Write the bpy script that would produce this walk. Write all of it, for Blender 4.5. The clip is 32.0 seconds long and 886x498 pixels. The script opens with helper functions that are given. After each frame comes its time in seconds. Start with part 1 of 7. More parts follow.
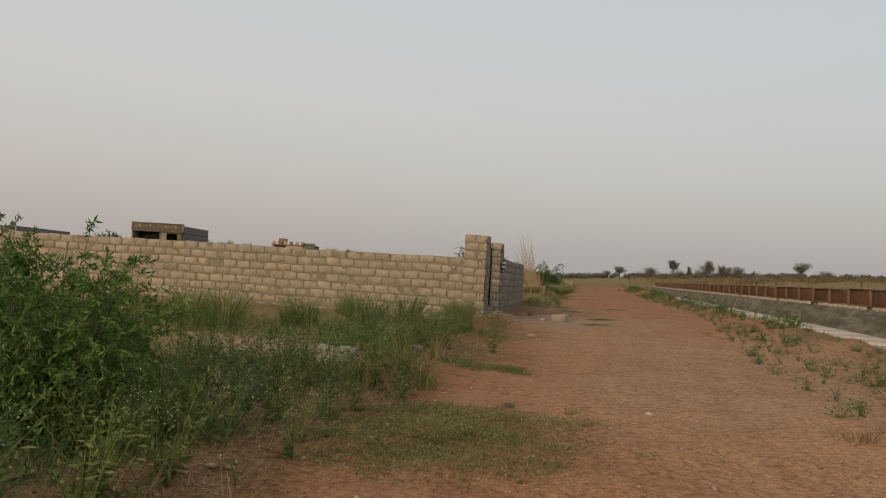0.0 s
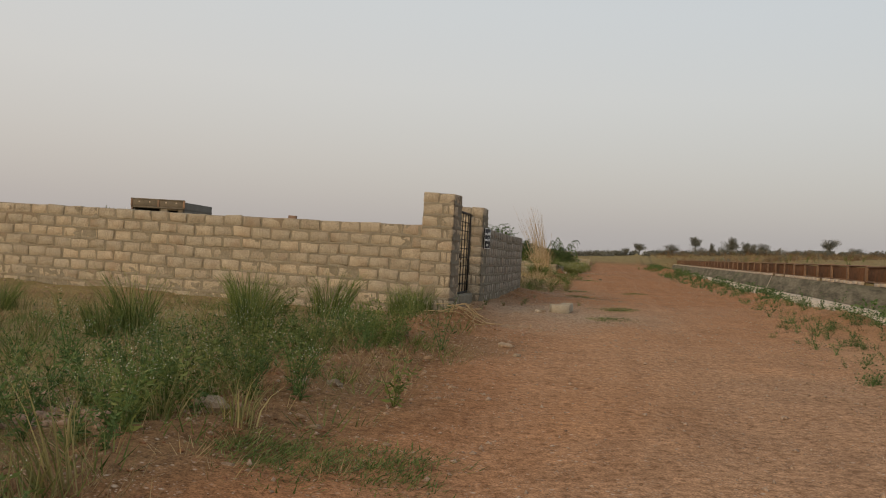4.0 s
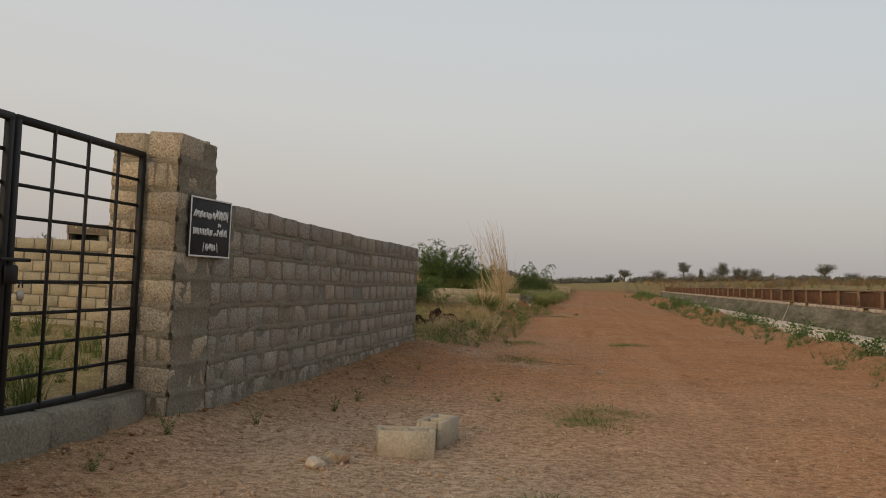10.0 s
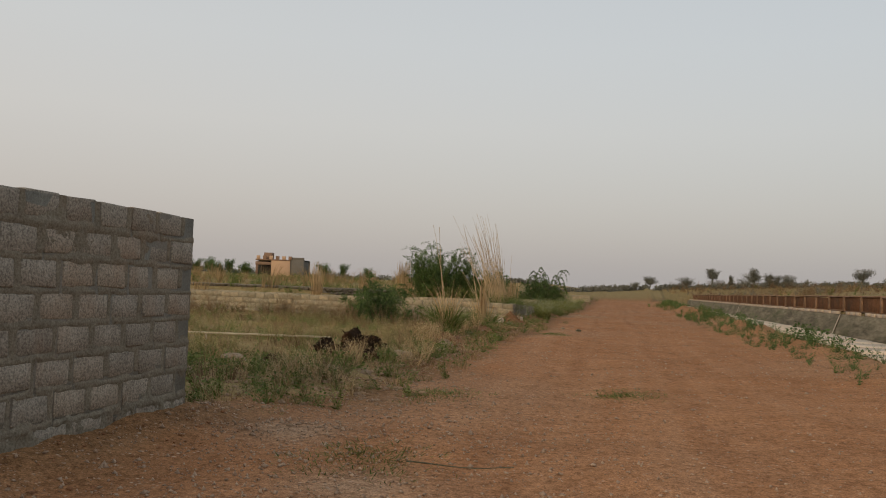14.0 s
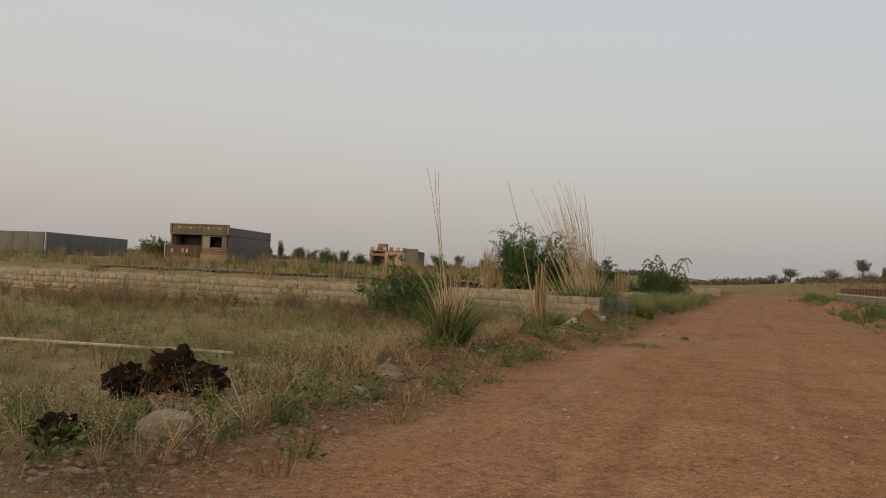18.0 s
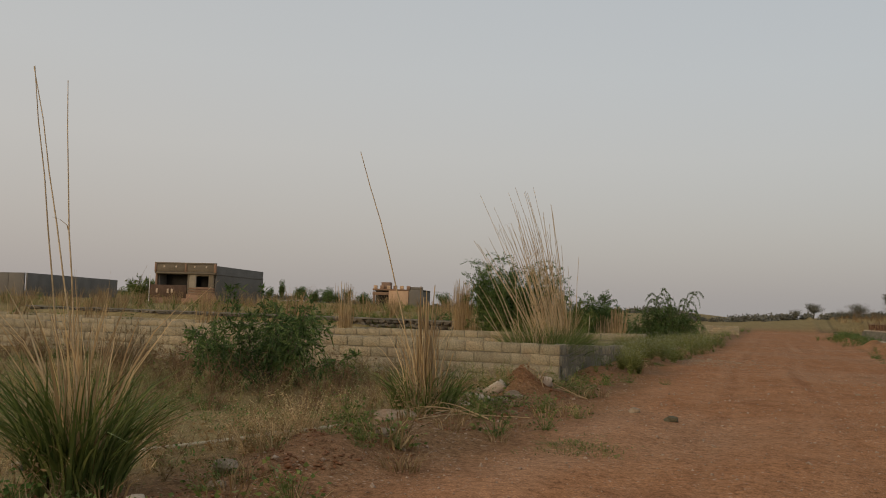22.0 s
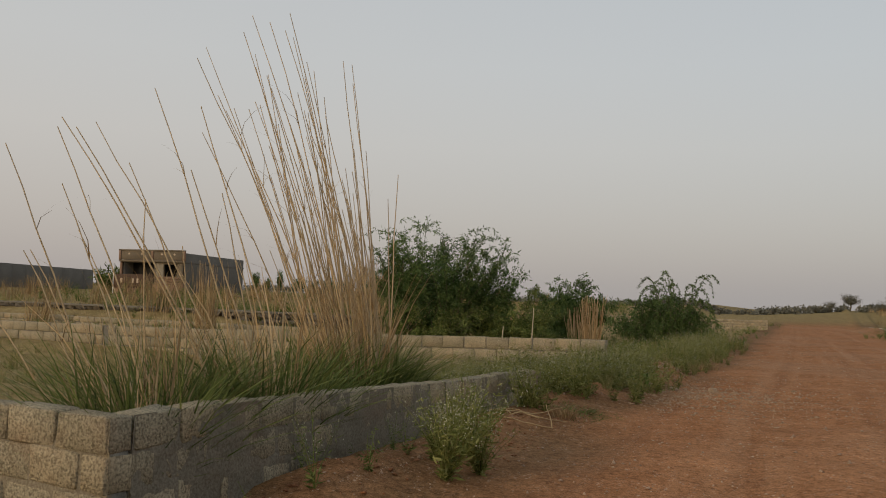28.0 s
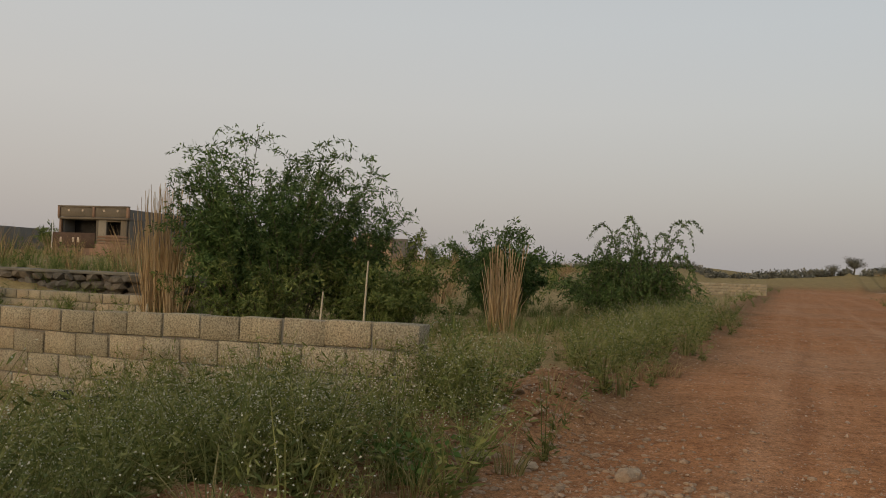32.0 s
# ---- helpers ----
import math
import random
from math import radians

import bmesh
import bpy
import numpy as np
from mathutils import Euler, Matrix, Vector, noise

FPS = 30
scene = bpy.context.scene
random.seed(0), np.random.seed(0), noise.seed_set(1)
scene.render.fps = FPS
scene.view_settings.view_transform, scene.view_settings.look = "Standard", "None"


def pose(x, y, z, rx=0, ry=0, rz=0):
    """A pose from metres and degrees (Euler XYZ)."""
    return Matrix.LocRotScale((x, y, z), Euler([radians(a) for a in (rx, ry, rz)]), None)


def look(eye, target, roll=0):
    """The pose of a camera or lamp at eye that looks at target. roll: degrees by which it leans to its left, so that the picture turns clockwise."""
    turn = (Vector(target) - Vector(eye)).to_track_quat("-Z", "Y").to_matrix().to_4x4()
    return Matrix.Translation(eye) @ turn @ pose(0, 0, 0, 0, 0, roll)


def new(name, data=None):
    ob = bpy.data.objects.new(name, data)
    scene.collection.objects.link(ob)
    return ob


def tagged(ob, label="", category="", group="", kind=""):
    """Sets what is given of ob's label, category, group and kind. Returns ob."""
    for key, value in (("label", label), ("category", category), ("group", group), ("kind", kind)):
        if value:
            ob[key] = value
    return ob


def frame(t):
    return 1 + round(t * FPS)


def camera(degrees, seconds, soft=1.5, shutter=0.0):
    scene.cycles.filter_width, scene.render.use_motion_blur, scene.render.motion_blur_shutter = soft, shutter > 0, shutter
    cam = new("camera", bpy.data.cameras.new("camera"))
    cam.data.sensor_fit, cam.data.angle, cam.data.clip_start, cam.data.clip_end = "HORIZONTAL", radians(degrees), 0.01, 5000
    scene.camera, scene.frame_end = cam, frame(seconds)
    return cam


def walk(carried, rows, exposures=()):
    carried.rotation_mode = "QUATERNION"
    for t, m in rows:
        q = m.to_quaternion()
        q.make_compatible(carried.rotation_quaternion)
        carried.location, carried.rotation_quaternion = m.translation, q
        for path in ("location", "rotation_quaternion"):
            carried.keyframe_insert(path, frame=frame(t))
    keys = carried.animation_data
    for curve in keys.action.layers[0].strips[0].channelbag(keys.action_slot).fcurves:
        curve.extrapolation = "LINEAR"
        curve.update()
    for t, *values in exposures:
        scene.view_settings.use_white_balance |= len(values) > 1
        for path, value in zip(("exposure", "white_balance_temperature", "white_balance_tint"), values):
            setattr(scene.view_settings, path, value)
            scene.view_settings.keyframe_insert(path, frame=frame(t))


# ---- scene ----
cam = camera(54.6, 32.0, soft=1.0)
METRES, EYE, TILT, LEAN, TURN = 67.0, 1.25, 1.52, -3.3, 0.0
ROWS = [
    (0.0, 0.0, 0.0, 0.0, 0.0, 0.0, -0.0),
    (0.5, 0.0017, 0.0099, -0.0001, -0.46, 0.64, -0.12),
    (1.0, 0.0039, 0.0201, -0.0006, -0.85, 1.15, -0.2),
    (1.5, 0.0058, 0.0311, -0.0008, -0.83, 1.41, -0.23),
    (2.0, 0.0081, 0.043, -0.0012, -0.89, 1.73, -0.27),
    (2.5, 0.0105, 0.0559, -0.0016, -0.61, 1.15, -0.12),
    (4.5, 0.0218, 0.1153, -0.0045, 1.46, -1.75, 0.13),
    (5.0, 0.0247, 0.1314, -0.0051, 1.08, -1.69, 0.16),
    (5.5, 0.0279, 0.1478, -0.0056, 0.27, -1.54, 0.2),
    (6.0, 0.0311, 0.1645, -0.0064, -0.69, -1.62, 0.22),
    (6.5, 0.0345, 0.1816, -0.0071, -1.63, -1.62, 0.29),
    (7.0, 0.0377, 0.199, -0.0078, -2.2, -1.66, 0.24),
    (7.5, 0.041, 0.2167, -0.0085, -2.33, -0.95, 0.23),
    (8.0, 0.0436, 0.2334, -0.0091, -2.23, -0.34, 0.2),
    (8.5, 0.0465, 0.2488, -0.0096, -2.12, 0.08, 0.28),
    (9.0, 0.0493, 0.2635, -0.0103, -1.83, 0.42, 0.34),
    (9.5, 0.0524, 0.2773, -0.0108, -0.62, 0.46, 0.49),
    (10.0, 0.0553, 0.2908, -0.0113, 0.21, 0.45, 0.6),
    (10.5, 0.0587, 0.3044, -0.0119, 0.65, 0.44, 0.66),
    (11.0, 0.062, 0.3182, -0.0124, 1.09, 0.54, 0.78),
    (11.5, 0.0653, 0.3319, -0.0128, 1.88, 0.55, 0.86),
    (12.0, 0.0685, 0.346, -0.0135, 3.16, 0.48, 1.0),
    (12.5, 0.0721, 0.3601, -0.0141, 3.32, 0.72, 1.04),
    (13.0, 0.0762, 0.3741, -0.0146, 2.77, 0.85, 1.1),
    (13.5, 0.0797, 0.3884, -0.0154, 2.2, 0.98, 1.04),
    (14.0, 0.0836, 0.4029, -0.016, 1.91, 1.11, 1.05),
    (14.5, 0.0869, 0.4176, -0.0166, 1.89, 1.19, 1.02),
    (16.5, 0.0988, 0.4797, -0.0194, 5.54, 0.81, 1.03),
    (17.0, 0.1018, 0.4958, -0.02, 7.12, 0.73, 1.11),
    (17.5, 0.1045, 0.5116, -0.0207, 8.73, 0.55, 1.06),
    (18.0, 0.1072, 0.5278, -0.0218, 10.34, 0.79, 1.08),
    (18.5, 0.1089, 0.5429, -0.0222, 11.33, 1.44, 1.07),
    (19.0, 0.1113, 0.5573, -0.0225, 12.0, 1.86, 1.08),
    (19.5, 0.1134, 0.5716, -0.0229, 12.39, 2.12, 1.22),
    (20.0, 0.1156, 0.5854, -0.0233, 11.77, 2.44, 1.36),
    (20.5, 0.1183, 0.5988, -0.0235, 11.34, 2.8, 1.47),
    (21.0, 0.1201, 0.6128, -0.0237, 11.49, 2.89, 1.54),
    (21.5, 0.1219, 0.6273, -0.0241, 11.74, 2.98, 1.62),
    (22.0, 0.124, 0.6423, -0.0246, 11.47, 3.42, 1.64),
    (22.5, 0.1265, 0.6574, -0.0247, 11.31, 3.53, 1.7),
    (23.0, 0.1283, 0.6728, -0.0252, 11.39, 3.61, 1.67),
    (23.5, 0.1307, 0.6886, -0.0257, 11.5, 3.72, 1.67),
    (24.0, 0.133, 0.7045, -0.0261, 11.48, 3.83, 1.64),
    (24.5, 0.1353, 0.7204, -0.0266, 11.64, 3.74, 1.57),
    (26.5, 0.1434, 0.7836, -0.0281, 12.98, 2.79, 1.62),
    (27.0, 0.1451, 0.8007, -0.0285, 13.09, 2.87, 1.6),
    (27.5, 0.1475, 0.8178, -0.0289, 13.22, 2.82, 1.66),
    (28.0, 0.1491, 0.835, -0.0295, 13.17, 2.95, 1.68),
    (28.5, 0.151, 0.8524, -0.0299, 13.03, 3.02, 1.61),
    (29.0, 0.1529, 0.8699, -0.0305, 12.97, 3.0, 1.57),
    (29.5, 0.1547, 0.8879, -0.0312, 13.17, 2.65, 1.53),
    (30.0, 0.1564, 0.9064, -0.032, 13.32, 2.31, 1.52),
    (30.5, 0.1586, 0.9256, -0.0327, 13.66, 1.93, 1.53),
    (31.0, 0.1608, 0.9456, -0.0337, 13.76, 1.63, 1.51),
    (31.5, 0.1638, 0.9652, -0.0346, 13.66, 1.16, 1.55),
    (32.0, 0.1668, 0.9843, -0.0358, 13.06, 0.53, 1.54),
]
EXPOSURES = [(t, e, 6850, 12) for t, e in ((0.0, -0.05), (1.0, -0.07), (2.0, -0.12), (2.5, -0.10), (4.5, 0.05), (7.0, 0.05), (9.0, -0.03), (13.0, -0.02), (17.0, -0.06), (19.0, -0.1), (21.0, -0.22), (23.0, -0.25), (28.0, -0.17), (32.0, -0.15))]
walk(cam, [(t, pose(0, 0, EYE, TILT, LEAN, TURN) @ pose(METRES * x, METRES * y, METRES * z, 90 + pitch, roll, yaw)) for t, x, y, z, yaw, pitch, roll in ROWS], EXPOSURES)

# ---- world and light ----
SUN_EL, SUN_AZ = 14.0, 208.0  # a low sun behind the walker's left shoulder, in thick haze; azimuth clockwise from +y
world = bpy.data.worlds.new("World")
scene.world = world
world.use_nodes = True
wn, wl = world.node_tree.nodes, world.node_tree.links
wn.clear()
w_out = wn.new("ShaderNodeOutputWorld")
w_sky = wn.new("ShaderNodeTexSky")
w_sky.sky_type, w_sky.sun_disc = "NISHITA", False
w_sky.sun_elevation, w_sky.sun_rotation = radians(SUN_EL), radians(SUN_AZ)
w_sky.dust_density, w_sky.air_density, w_sky.ozone_density = 4.0, 1.2, 1.0
w_bg_sky = wn.new("ShaderNodeBackground")
w_bg_sky.inputs["Strength"].default_value = 0.03
wl.new(w_sky.outputs[0], w_bg_sky.inputs["Color"])
# the even veil of dust haze over the clear sky, by height
w_tc = wn.new("ShaderNodeTexCoord")
w_sep = wn.new("ShaderNodeSeparateXYZ")
w_ramp = wn.new("ShaderNodeValToRGB")
w_bg_haze = wn.new("ShaderNodeBackground")
w_add = wn.new("ShaderNodeAddShader")
wl.new(w_tc.outputs["Generated"], w_sep.inputs[0])
wl.new(w_sep.outputs["Z"], w_ramp.inputs[0])
HAZE = [(0.0, (0.415, 0.40, 0.40)), (0.03, (0.43, 0.413, 0.413)), (0.10, (0.485, 0.47, 0.468)), (0.18, (0.535, 0.532, 0.53)), (0.27, (0.54, 0.56, 0.572)), (0.45, (0.51, 0.555, 0.59)), (1.0, (0.46, 0.50, 0.54))]
for i, (at, col) in enumerate(HAZE):
    e = w_ramp.color_ramp.elements[i] if i < 2 else w_ramp.color_ramp.elements.new(at)
    e.position, e.color = at, (*col, 1)
# the haze is warmer and brighter towards the sun's side, cooler away from it
w_side = wn.new("ShaderNodeMapRange")
w_side.inputs["From Min"].default_value, w_side.inputs["From Max"].default_value = -0.75, 0.75
wl.new(w_sep.outputs["X"], w_side.inputs["Value"])
w_tone = wn.new("ShaderNodeMix")
w_tone.data_type = "RGBA"
w_tone.inputs[6].default_value, w_tone.inputs[7].default_value = (1.065, 1.052, 1.035, 1), (0.90, 0.935, 0.97, 1)
wl.new(w_side.outputs[0], w_tone.inputs[0])
w_mul = wn.new("ShaderNodeMix")
w_mul.data_type, w_mul.blend_type = "RGBA", "MULTIPLY"
w_mul.inputs[0].default_value = 1.0
wl.new(w_ramp.outputs[0], w_mul.inputs[6])
wl.new(w_tone.outputs[2], w_mul.inputs[7])
wl.new(w_mul.outputs[2], w_bg_haze.inputs["Color"])
w_bg_haze.inputs["Strength"].default_value = 0.95
wl.new(w_bg_sky.outputs[0], w_add.inputs[0])
wl.new(w_bg_haze.outputs[0], w_add.inputs[1])
wl.new(w_add.outputs[0], w_out.inputs["Surface"])

sun = new("sun", bpy.data.lights.new("sun", "SUN"))
sun.data.energy, sun.data.angle, sun.data.color = 1.0, radians(18), (1.0, 0.78, 0.52)
_az, _el = radians(SUN_AZ), radians(SUN_EL)
_from = Vector((math.sin(_az) * math.cos(_el), math.cos(_az) * math.cos(_el), math.sin(_el)))
sun.matrix_world = look(_from * 50, (0, 0, 0))
scene.view_settings.exposure = 0.0

# ---- materials ----


def nodes_of(name, rough=0.9):
    m = bpy.data.materials.new(name)
    m.use_nodes = True
    nt = m.node_tree
    b = nt.nodes["Principled BSDF"]
    b.inputs["Roughness"].default_value = rough
    b.inputs["Specular IOR Level"].default_value = 0.25 if rough < 0.8 else 0.04
    return m, nt, b


def coords(nt, scale=1.0, world_space=True):
    if world_space:
        g = nt.nodes.new("ShaderNodeNewGeometry").outputs["Position"]
    else:
        g = nt.nodes.new("ShaderNodeTexCoord").outputs["Object"]
    mp = nt.nodes.new("ShaderNodeMapping")
    mp.inputs["Scale"].default_value = (scale, scale, scale) if not isinstance(scale, tuple) else scale
    nt.links.new(g, mp.inputs["Vector"])
    return mp.outputs[0]


def noise_tex(nt, vec, scale, detail=4, rough=0.55):
    n = nt.nodes.new("ShaderNodeTexNoise")
    n.inputs["Scale"].default_value, n.inputs["Detail"].default_value, n.inputs["Roughness"].default_value = scale, detail, rough
    nt.links.new(vec, n.inputs["Vector"])
    return n.outputs["Fac"]


def ramp(nt, fac, stops):
    r = nt.nodes.new("ShaderNodeValToRGB")
    for i, (at, col) in enumerate(stops):
        e = r.color_ramp.elements[i] if i < 2 else r.color_ramp.elements.new(at)
        e.position = at
        e.color = (*col, 1) if isinstance(col, tuple) else (col, col, col, 1)
    nt.links.new(fac, r.inputs[0])
    return r.outputs[0]


def mix(nt, fac, a, b, mode="MIX"):
    n = nt.nodes.new("ShaderNodeMix")
    n.data_type, n.blend_type = "RGBA", mode
    for sock, v in ((n.inputs[0], fac), (n.inputs[6], a), (n.inputs[7], b)):
        if isinstance(v, (int, float)):
            sock.default_value = v
        elif isinstance(v, tuple):
            sock.default_value = (*v, 1)
        else:
            nt.links.new(v, sock)
    return n.outputs[2]


def bump(nt, b, height, strength=0.4, dist=0.02):
    n = nt.nodes.new("ShaderNodeBump")
    n.inputs["Strength"].default_value, n.inputs["Distance"].default_value = strength, dist
    nt.links.new(height, n.inputs["Height"])
    nt.links.new(n.outputs[0], b.inputs["Normal"])


def mat_surface(name, cols, scale=3.0, fine=40.0, rough=0.9, bump_s=0.4, bump_d=0.01, vary=None, metal=0.0, stain=None, speck=None, drawn=1.0):
    """A worn surface: two scales of noise in colour, fine relief; vary: brightness by object or island."""
    m, nt, b = nodes_of(name, rough)
    b.inputs["Metallic"].default_value = metal
    v = coords(nt, drawn)
    a = noise_tex(nt, v, scale, 5)
    f = noise_tex(nt, v, fine, 3, 0.7)
    c = ramp(nt, a, [(0.3, cols[0]), (0.7, cols[1])])
    c = mix(nt, 0.42, c, ramp(nt, f, [(0.3, tuple(x * 0.55 for x in cols[0])), (0.65, tuple(min(1, x * 1.2) for x in cols[1]))]))
    if speck:
        sp = noise_tex(nt, v, speck[0], 2, 0.5)
        c = mix(nt, 1.0, c, ramp(nt, sp, [(0.36, speck[1]), (0.50, 1.0), (0.64, speck[2])]), "MULTIPLY")
        f = mix(nt, 0.6, f, sp)
    if stain:
        s = noise_tex(nt, v, stain[1], 6, 0.65)
        c = mix(nt, ramp(nt, s, [(0.52, 0.0), (0.72, stain[2])]), c, stain[0])
    if vary:
        src = nt.nodes.new("ShaderNodeObjectInfo").outputs["Random"] if vary == "object" else nt.nodes.new("ShaderNodeNewGeometry").outputs["Random Per Island"]
        c = mix(nt, 1.0, c, ramp(nt, src, [(0.0, (0.88, 0.86, 0.84)), (0.5, (1.0, 0.99, 0.98)), (1.0, (1.13, 1.07, 1.01))]), "MULTIPLY")
    nt.links.new(c, b.inputs["Base Color"])
    bump(nt, b, f, bump_s, bump_d)
    return m


def mat_plant(name, stops, trans=0.22, rough=0.75):
    """Leaves and blades: hue by island, a little light passing through."""
    m, nt, b = nodes_of(name, rough)
    g = nt.nodes.new("ShaderNodeNewGeometry").outputs["Random Per Island"]
    c = ramp(nt, g, stops)
    n = noise_tex(nt, coords(nt), 0.55, 3)
    c = mix(nt, 1.0, c, ramp(nt, n, [(0.3, (0.75, 0.75, 0.75)), (0.7, (1.2, 1.2, 1.15))]), "MULTIPLY")
    nt.links.new(c, b.inputs["Base Color"])
    tr = nt.nodes.new("ShaderNodeBsdfTranslucent")
    nt.links.new(c, tr.inputs["Color"])
    ms = nt.nodes.new("ShaderNodeMixShader")
    ms.inputs[0].default_value = trans
    nt.links.new(b.outputs[0], ms.inputs[1])
    nt.links.new(tr.outputs[0], ms.inputs[2])
    nt.links.new(ms.outputs[0], nt.nodes["Material Output"].inputs["Surface"])
    return m


M_BLOCK = mat_surface("block_concrete", ((0.335, 0.285, 0.215), (0.50, 0.432, 0.33)), 5, 55, 0.95, 1.0, 0.02, "object", stain=((0.30, 0.19, 0.12), 2.2, 0.45), speck=(70, 0.68, 1.15))
M_BLOCK_JOINED = mat_surface("block_concrete_far", ((0.31, 0.272, 0.208), (0.47, 0.417, 0.32)), 5, 55, 0.95, 0.9, 0.012, "island", stain=((0.30, 0.19, 0.12), 2.2, 0.45), speck=(70, 0.62, 1.2))
M_BLOCK_PALE = mat_surface("block_pale", ((0.252, 0.222, 0.155), (0.388, 0.343, 0.248)), 4, 60, 0.95, 1.0, 0.018, "object", stain=((0.33, 0.21, 0.13), 1.8, 0.35), speck=(62, 0.60, 1.24))
M_BLOCK_PALE_JOINED = mat_surface("block_pale_far", ((0.252, 0.222, 0.155), (0.388, 0.343, 0.248)), 4, 60, 0.95, 0.7, 0.008, "island", stain=((0.33, 0.21, 0.13), 1.8, 0.35), speck=(95, 0.68, 1.2))
M_BLOCK_GREY = mat_surface("block_grey", ((0.235, 0.215, 0.18), (0.35, 0.322, 0.272)), 5, 60, 0.95, 0.9, 0.012, "object", stain=((0.30, 0.19, 0.12), 1.6, 0.4), speck=(62, 0.66, 1.18))
M_MORTAR = mat_surface("mortar", ((0.17, 0.145, 0.108), (0.26, 0.225, 0.17)), 4, 80, 0.95, 0.8, 0.012, stain=((0.27, 0.17, 0.11), 1.5, 0.5))
M_BLOCK_PALE_LOOSE = mat_surface("loose_pale_block", ((0.33, 0.285, 0.215), (0.46, 0.40, 0.31)), 6, 60, 0.95, 0.6, 0.008)
M_SMEAR = mat_surface("smeared_mortar", ((0.205, 0.176, 0.126), (0.315, 0.272, 0.203)), 4, 45, 0.95, 0.9, 0.012, stain=((0.30, 0.19, 0.12), 1.0, 0.45), speck=(60, 0.78, 1.1))
M_SMEAR_GREY = mat_surface("smeared_grey_mortar", ((0.165, 0.147, 0.113), (0.25, 0.223, 0.172)), 4, 45, 0.95, 0.9, 0.012, stain=((0.28, 0.18, 0.12), 0.9, 0.5), speck=(60, 0.8, 1.1))
M_MORTAR_GREY = mat_surface("mortar_grey", ((0.15, 0.142, 0.120), (0.24, 0.226, 0.19)), 5, 60, 0.95, 0.9, 0.015, stain=((0.28, 0.18, 0.12), 1.2, 0.3))
M_CONCRETE = mat_surface("concrete", ((0.46, 0.37, 0.28), (0.60, 0.49, 0.38)), 2, 40, 0.9, 0.4, 0.006, None, stain=((0.40, 0.25, 0.16), 1.2, 0.6))
M_LINING = mat_surface("canal_lining", ((0.115, 0.098, 0.066), (0.26, 0.22, 0.155)), 1.1, 5, 0.95, 0.5, 0.02, stain=((0.115, 0.12, 0.062), 0.7, 0.7), speck=(1.7, 0.75, 1.2), drawn=(1.0, 0.22, 1.6))
M_COPING = mat_surface("coping_concrete", ((0.58, 0.455, 0.335), (0.74, 0.60, 0.455)), 2, 30, 0.9, 0.3, 0.005, stain=((0.46, 0.29, 0.18), 0.9, 0.6))
M_REDWALL = mat_surface("red_brick_parapet", ((0.115, 0.062, 0.037), (0.205, 0.105, 0.06)), 2.2, 12, 0.95, 0.9, 0.03, "object", stain=((0.10, 0.072, 0.05), 0.9, 0.9))
M_REDFRAME = mat_surface("worn_parapet_frame", ((0.19, 0.122, 0.078), (0.32, 0.20, 0.13)), 2.6, 14, 0.95, 0.9, 0.03, "object", stain=((0.12, 0.085, 0.06), 1.0, 0.8))
M_IRON = mat_surface("black_painted_iron", ((0.009, 0.0085, 0.008), (0.018, 0.017, 0.016)), 8, 120, 0.55, 0.15, 0.002)
M_PADLOCK = mat_surface("dull_steel", ((0.38, 0.36, 0.32), (0.52, 0.49, 0.45)), 20, 200, 0.45, 0.1, 0.001, metal=0.8)
M_BOARD = mat_surface("sign_black", ((0.02, 0.02, 0.022), (0.04, 0.04, 0.042)), 6, 80, 0.7, 0.1, 0.001)
M_WHITE = mat_surface("white_paint", ((0.62, 0.62, 0.60), (0.78, 0.78, 0.76)), 9, 90, 0.7, 0.1, 0.001)
M_ROCK = mat_surface("field_rock", ((0.23, 0.175, 0.12), (0.41, 0.33, 0.24)), 3, 35, 0.95, 0.8, 0.02, "object", stain=((0.33, 0.17, 0.10), 2.0, 0.5))
M_STONE_DARK = mat_surface("dark_stone", ((0.085, 0.075, 0.062), (0.19, 0.17, 0.14)), 2, 25, 0.95, 0.8, 0.02, "object")
M_ROOT = mat_surface("burnt_root", ((0.012, 0.009, 0.007), (0.045, 0.030, 0.020)), 8, 60, 0.95, 0.9, 0.03, stain=((0.26, 0.14, 0.075), 3.4, 0.75))
M_SOIL = mat_surface("red_soil", ((0.19, 0.09, 0.05), (0.29, 0.145, 0.085)), 3, 30, 0.97, 0.9, 0.03)
M_BARK = mat_surface("bark", ((0.085, 0.075, 0.05), (0.15, 0.135, 0.09)), 10, 60, 0.95, 0.7, 0.01)
M_STRAW_STEM = mat_surface("straw_pole", ((0.42, 0.36, 0.26), (0.55, 0.48, 0.35)), 10, 60, 0.85, 0.3, 0.003)
M_PLASTER = mat_surface("grey_plaster", ((0.13, 0.12, 0.105), (0.19, 0.175, 0.155)), 0.5, 12, 0.95, 0.3, 0.01, stain=((0.16, 0.15, 0.14), 0.4, 0.6))
M_CREAM = mat_surface("cream_plaster", ((0.135, 0.112, 0.085), (0.205, 0.172, 0.13)), 0.8, 12, 0.95, 0.3, 0.01)
M_PINK = mat_surface("pink_plaster", ((0.46, 0.31, 0.20), (0.55, 0.38, 0.26)), 0.8, 12, 0.95, 0.2, 0.01)
M_BRICK = mat_surface("bare_brick", ((0.21, 0.14, 0.10), (0.30, 0.20, 0.145)), 2, 20, 0.95, 0.6, 0.01, "object")
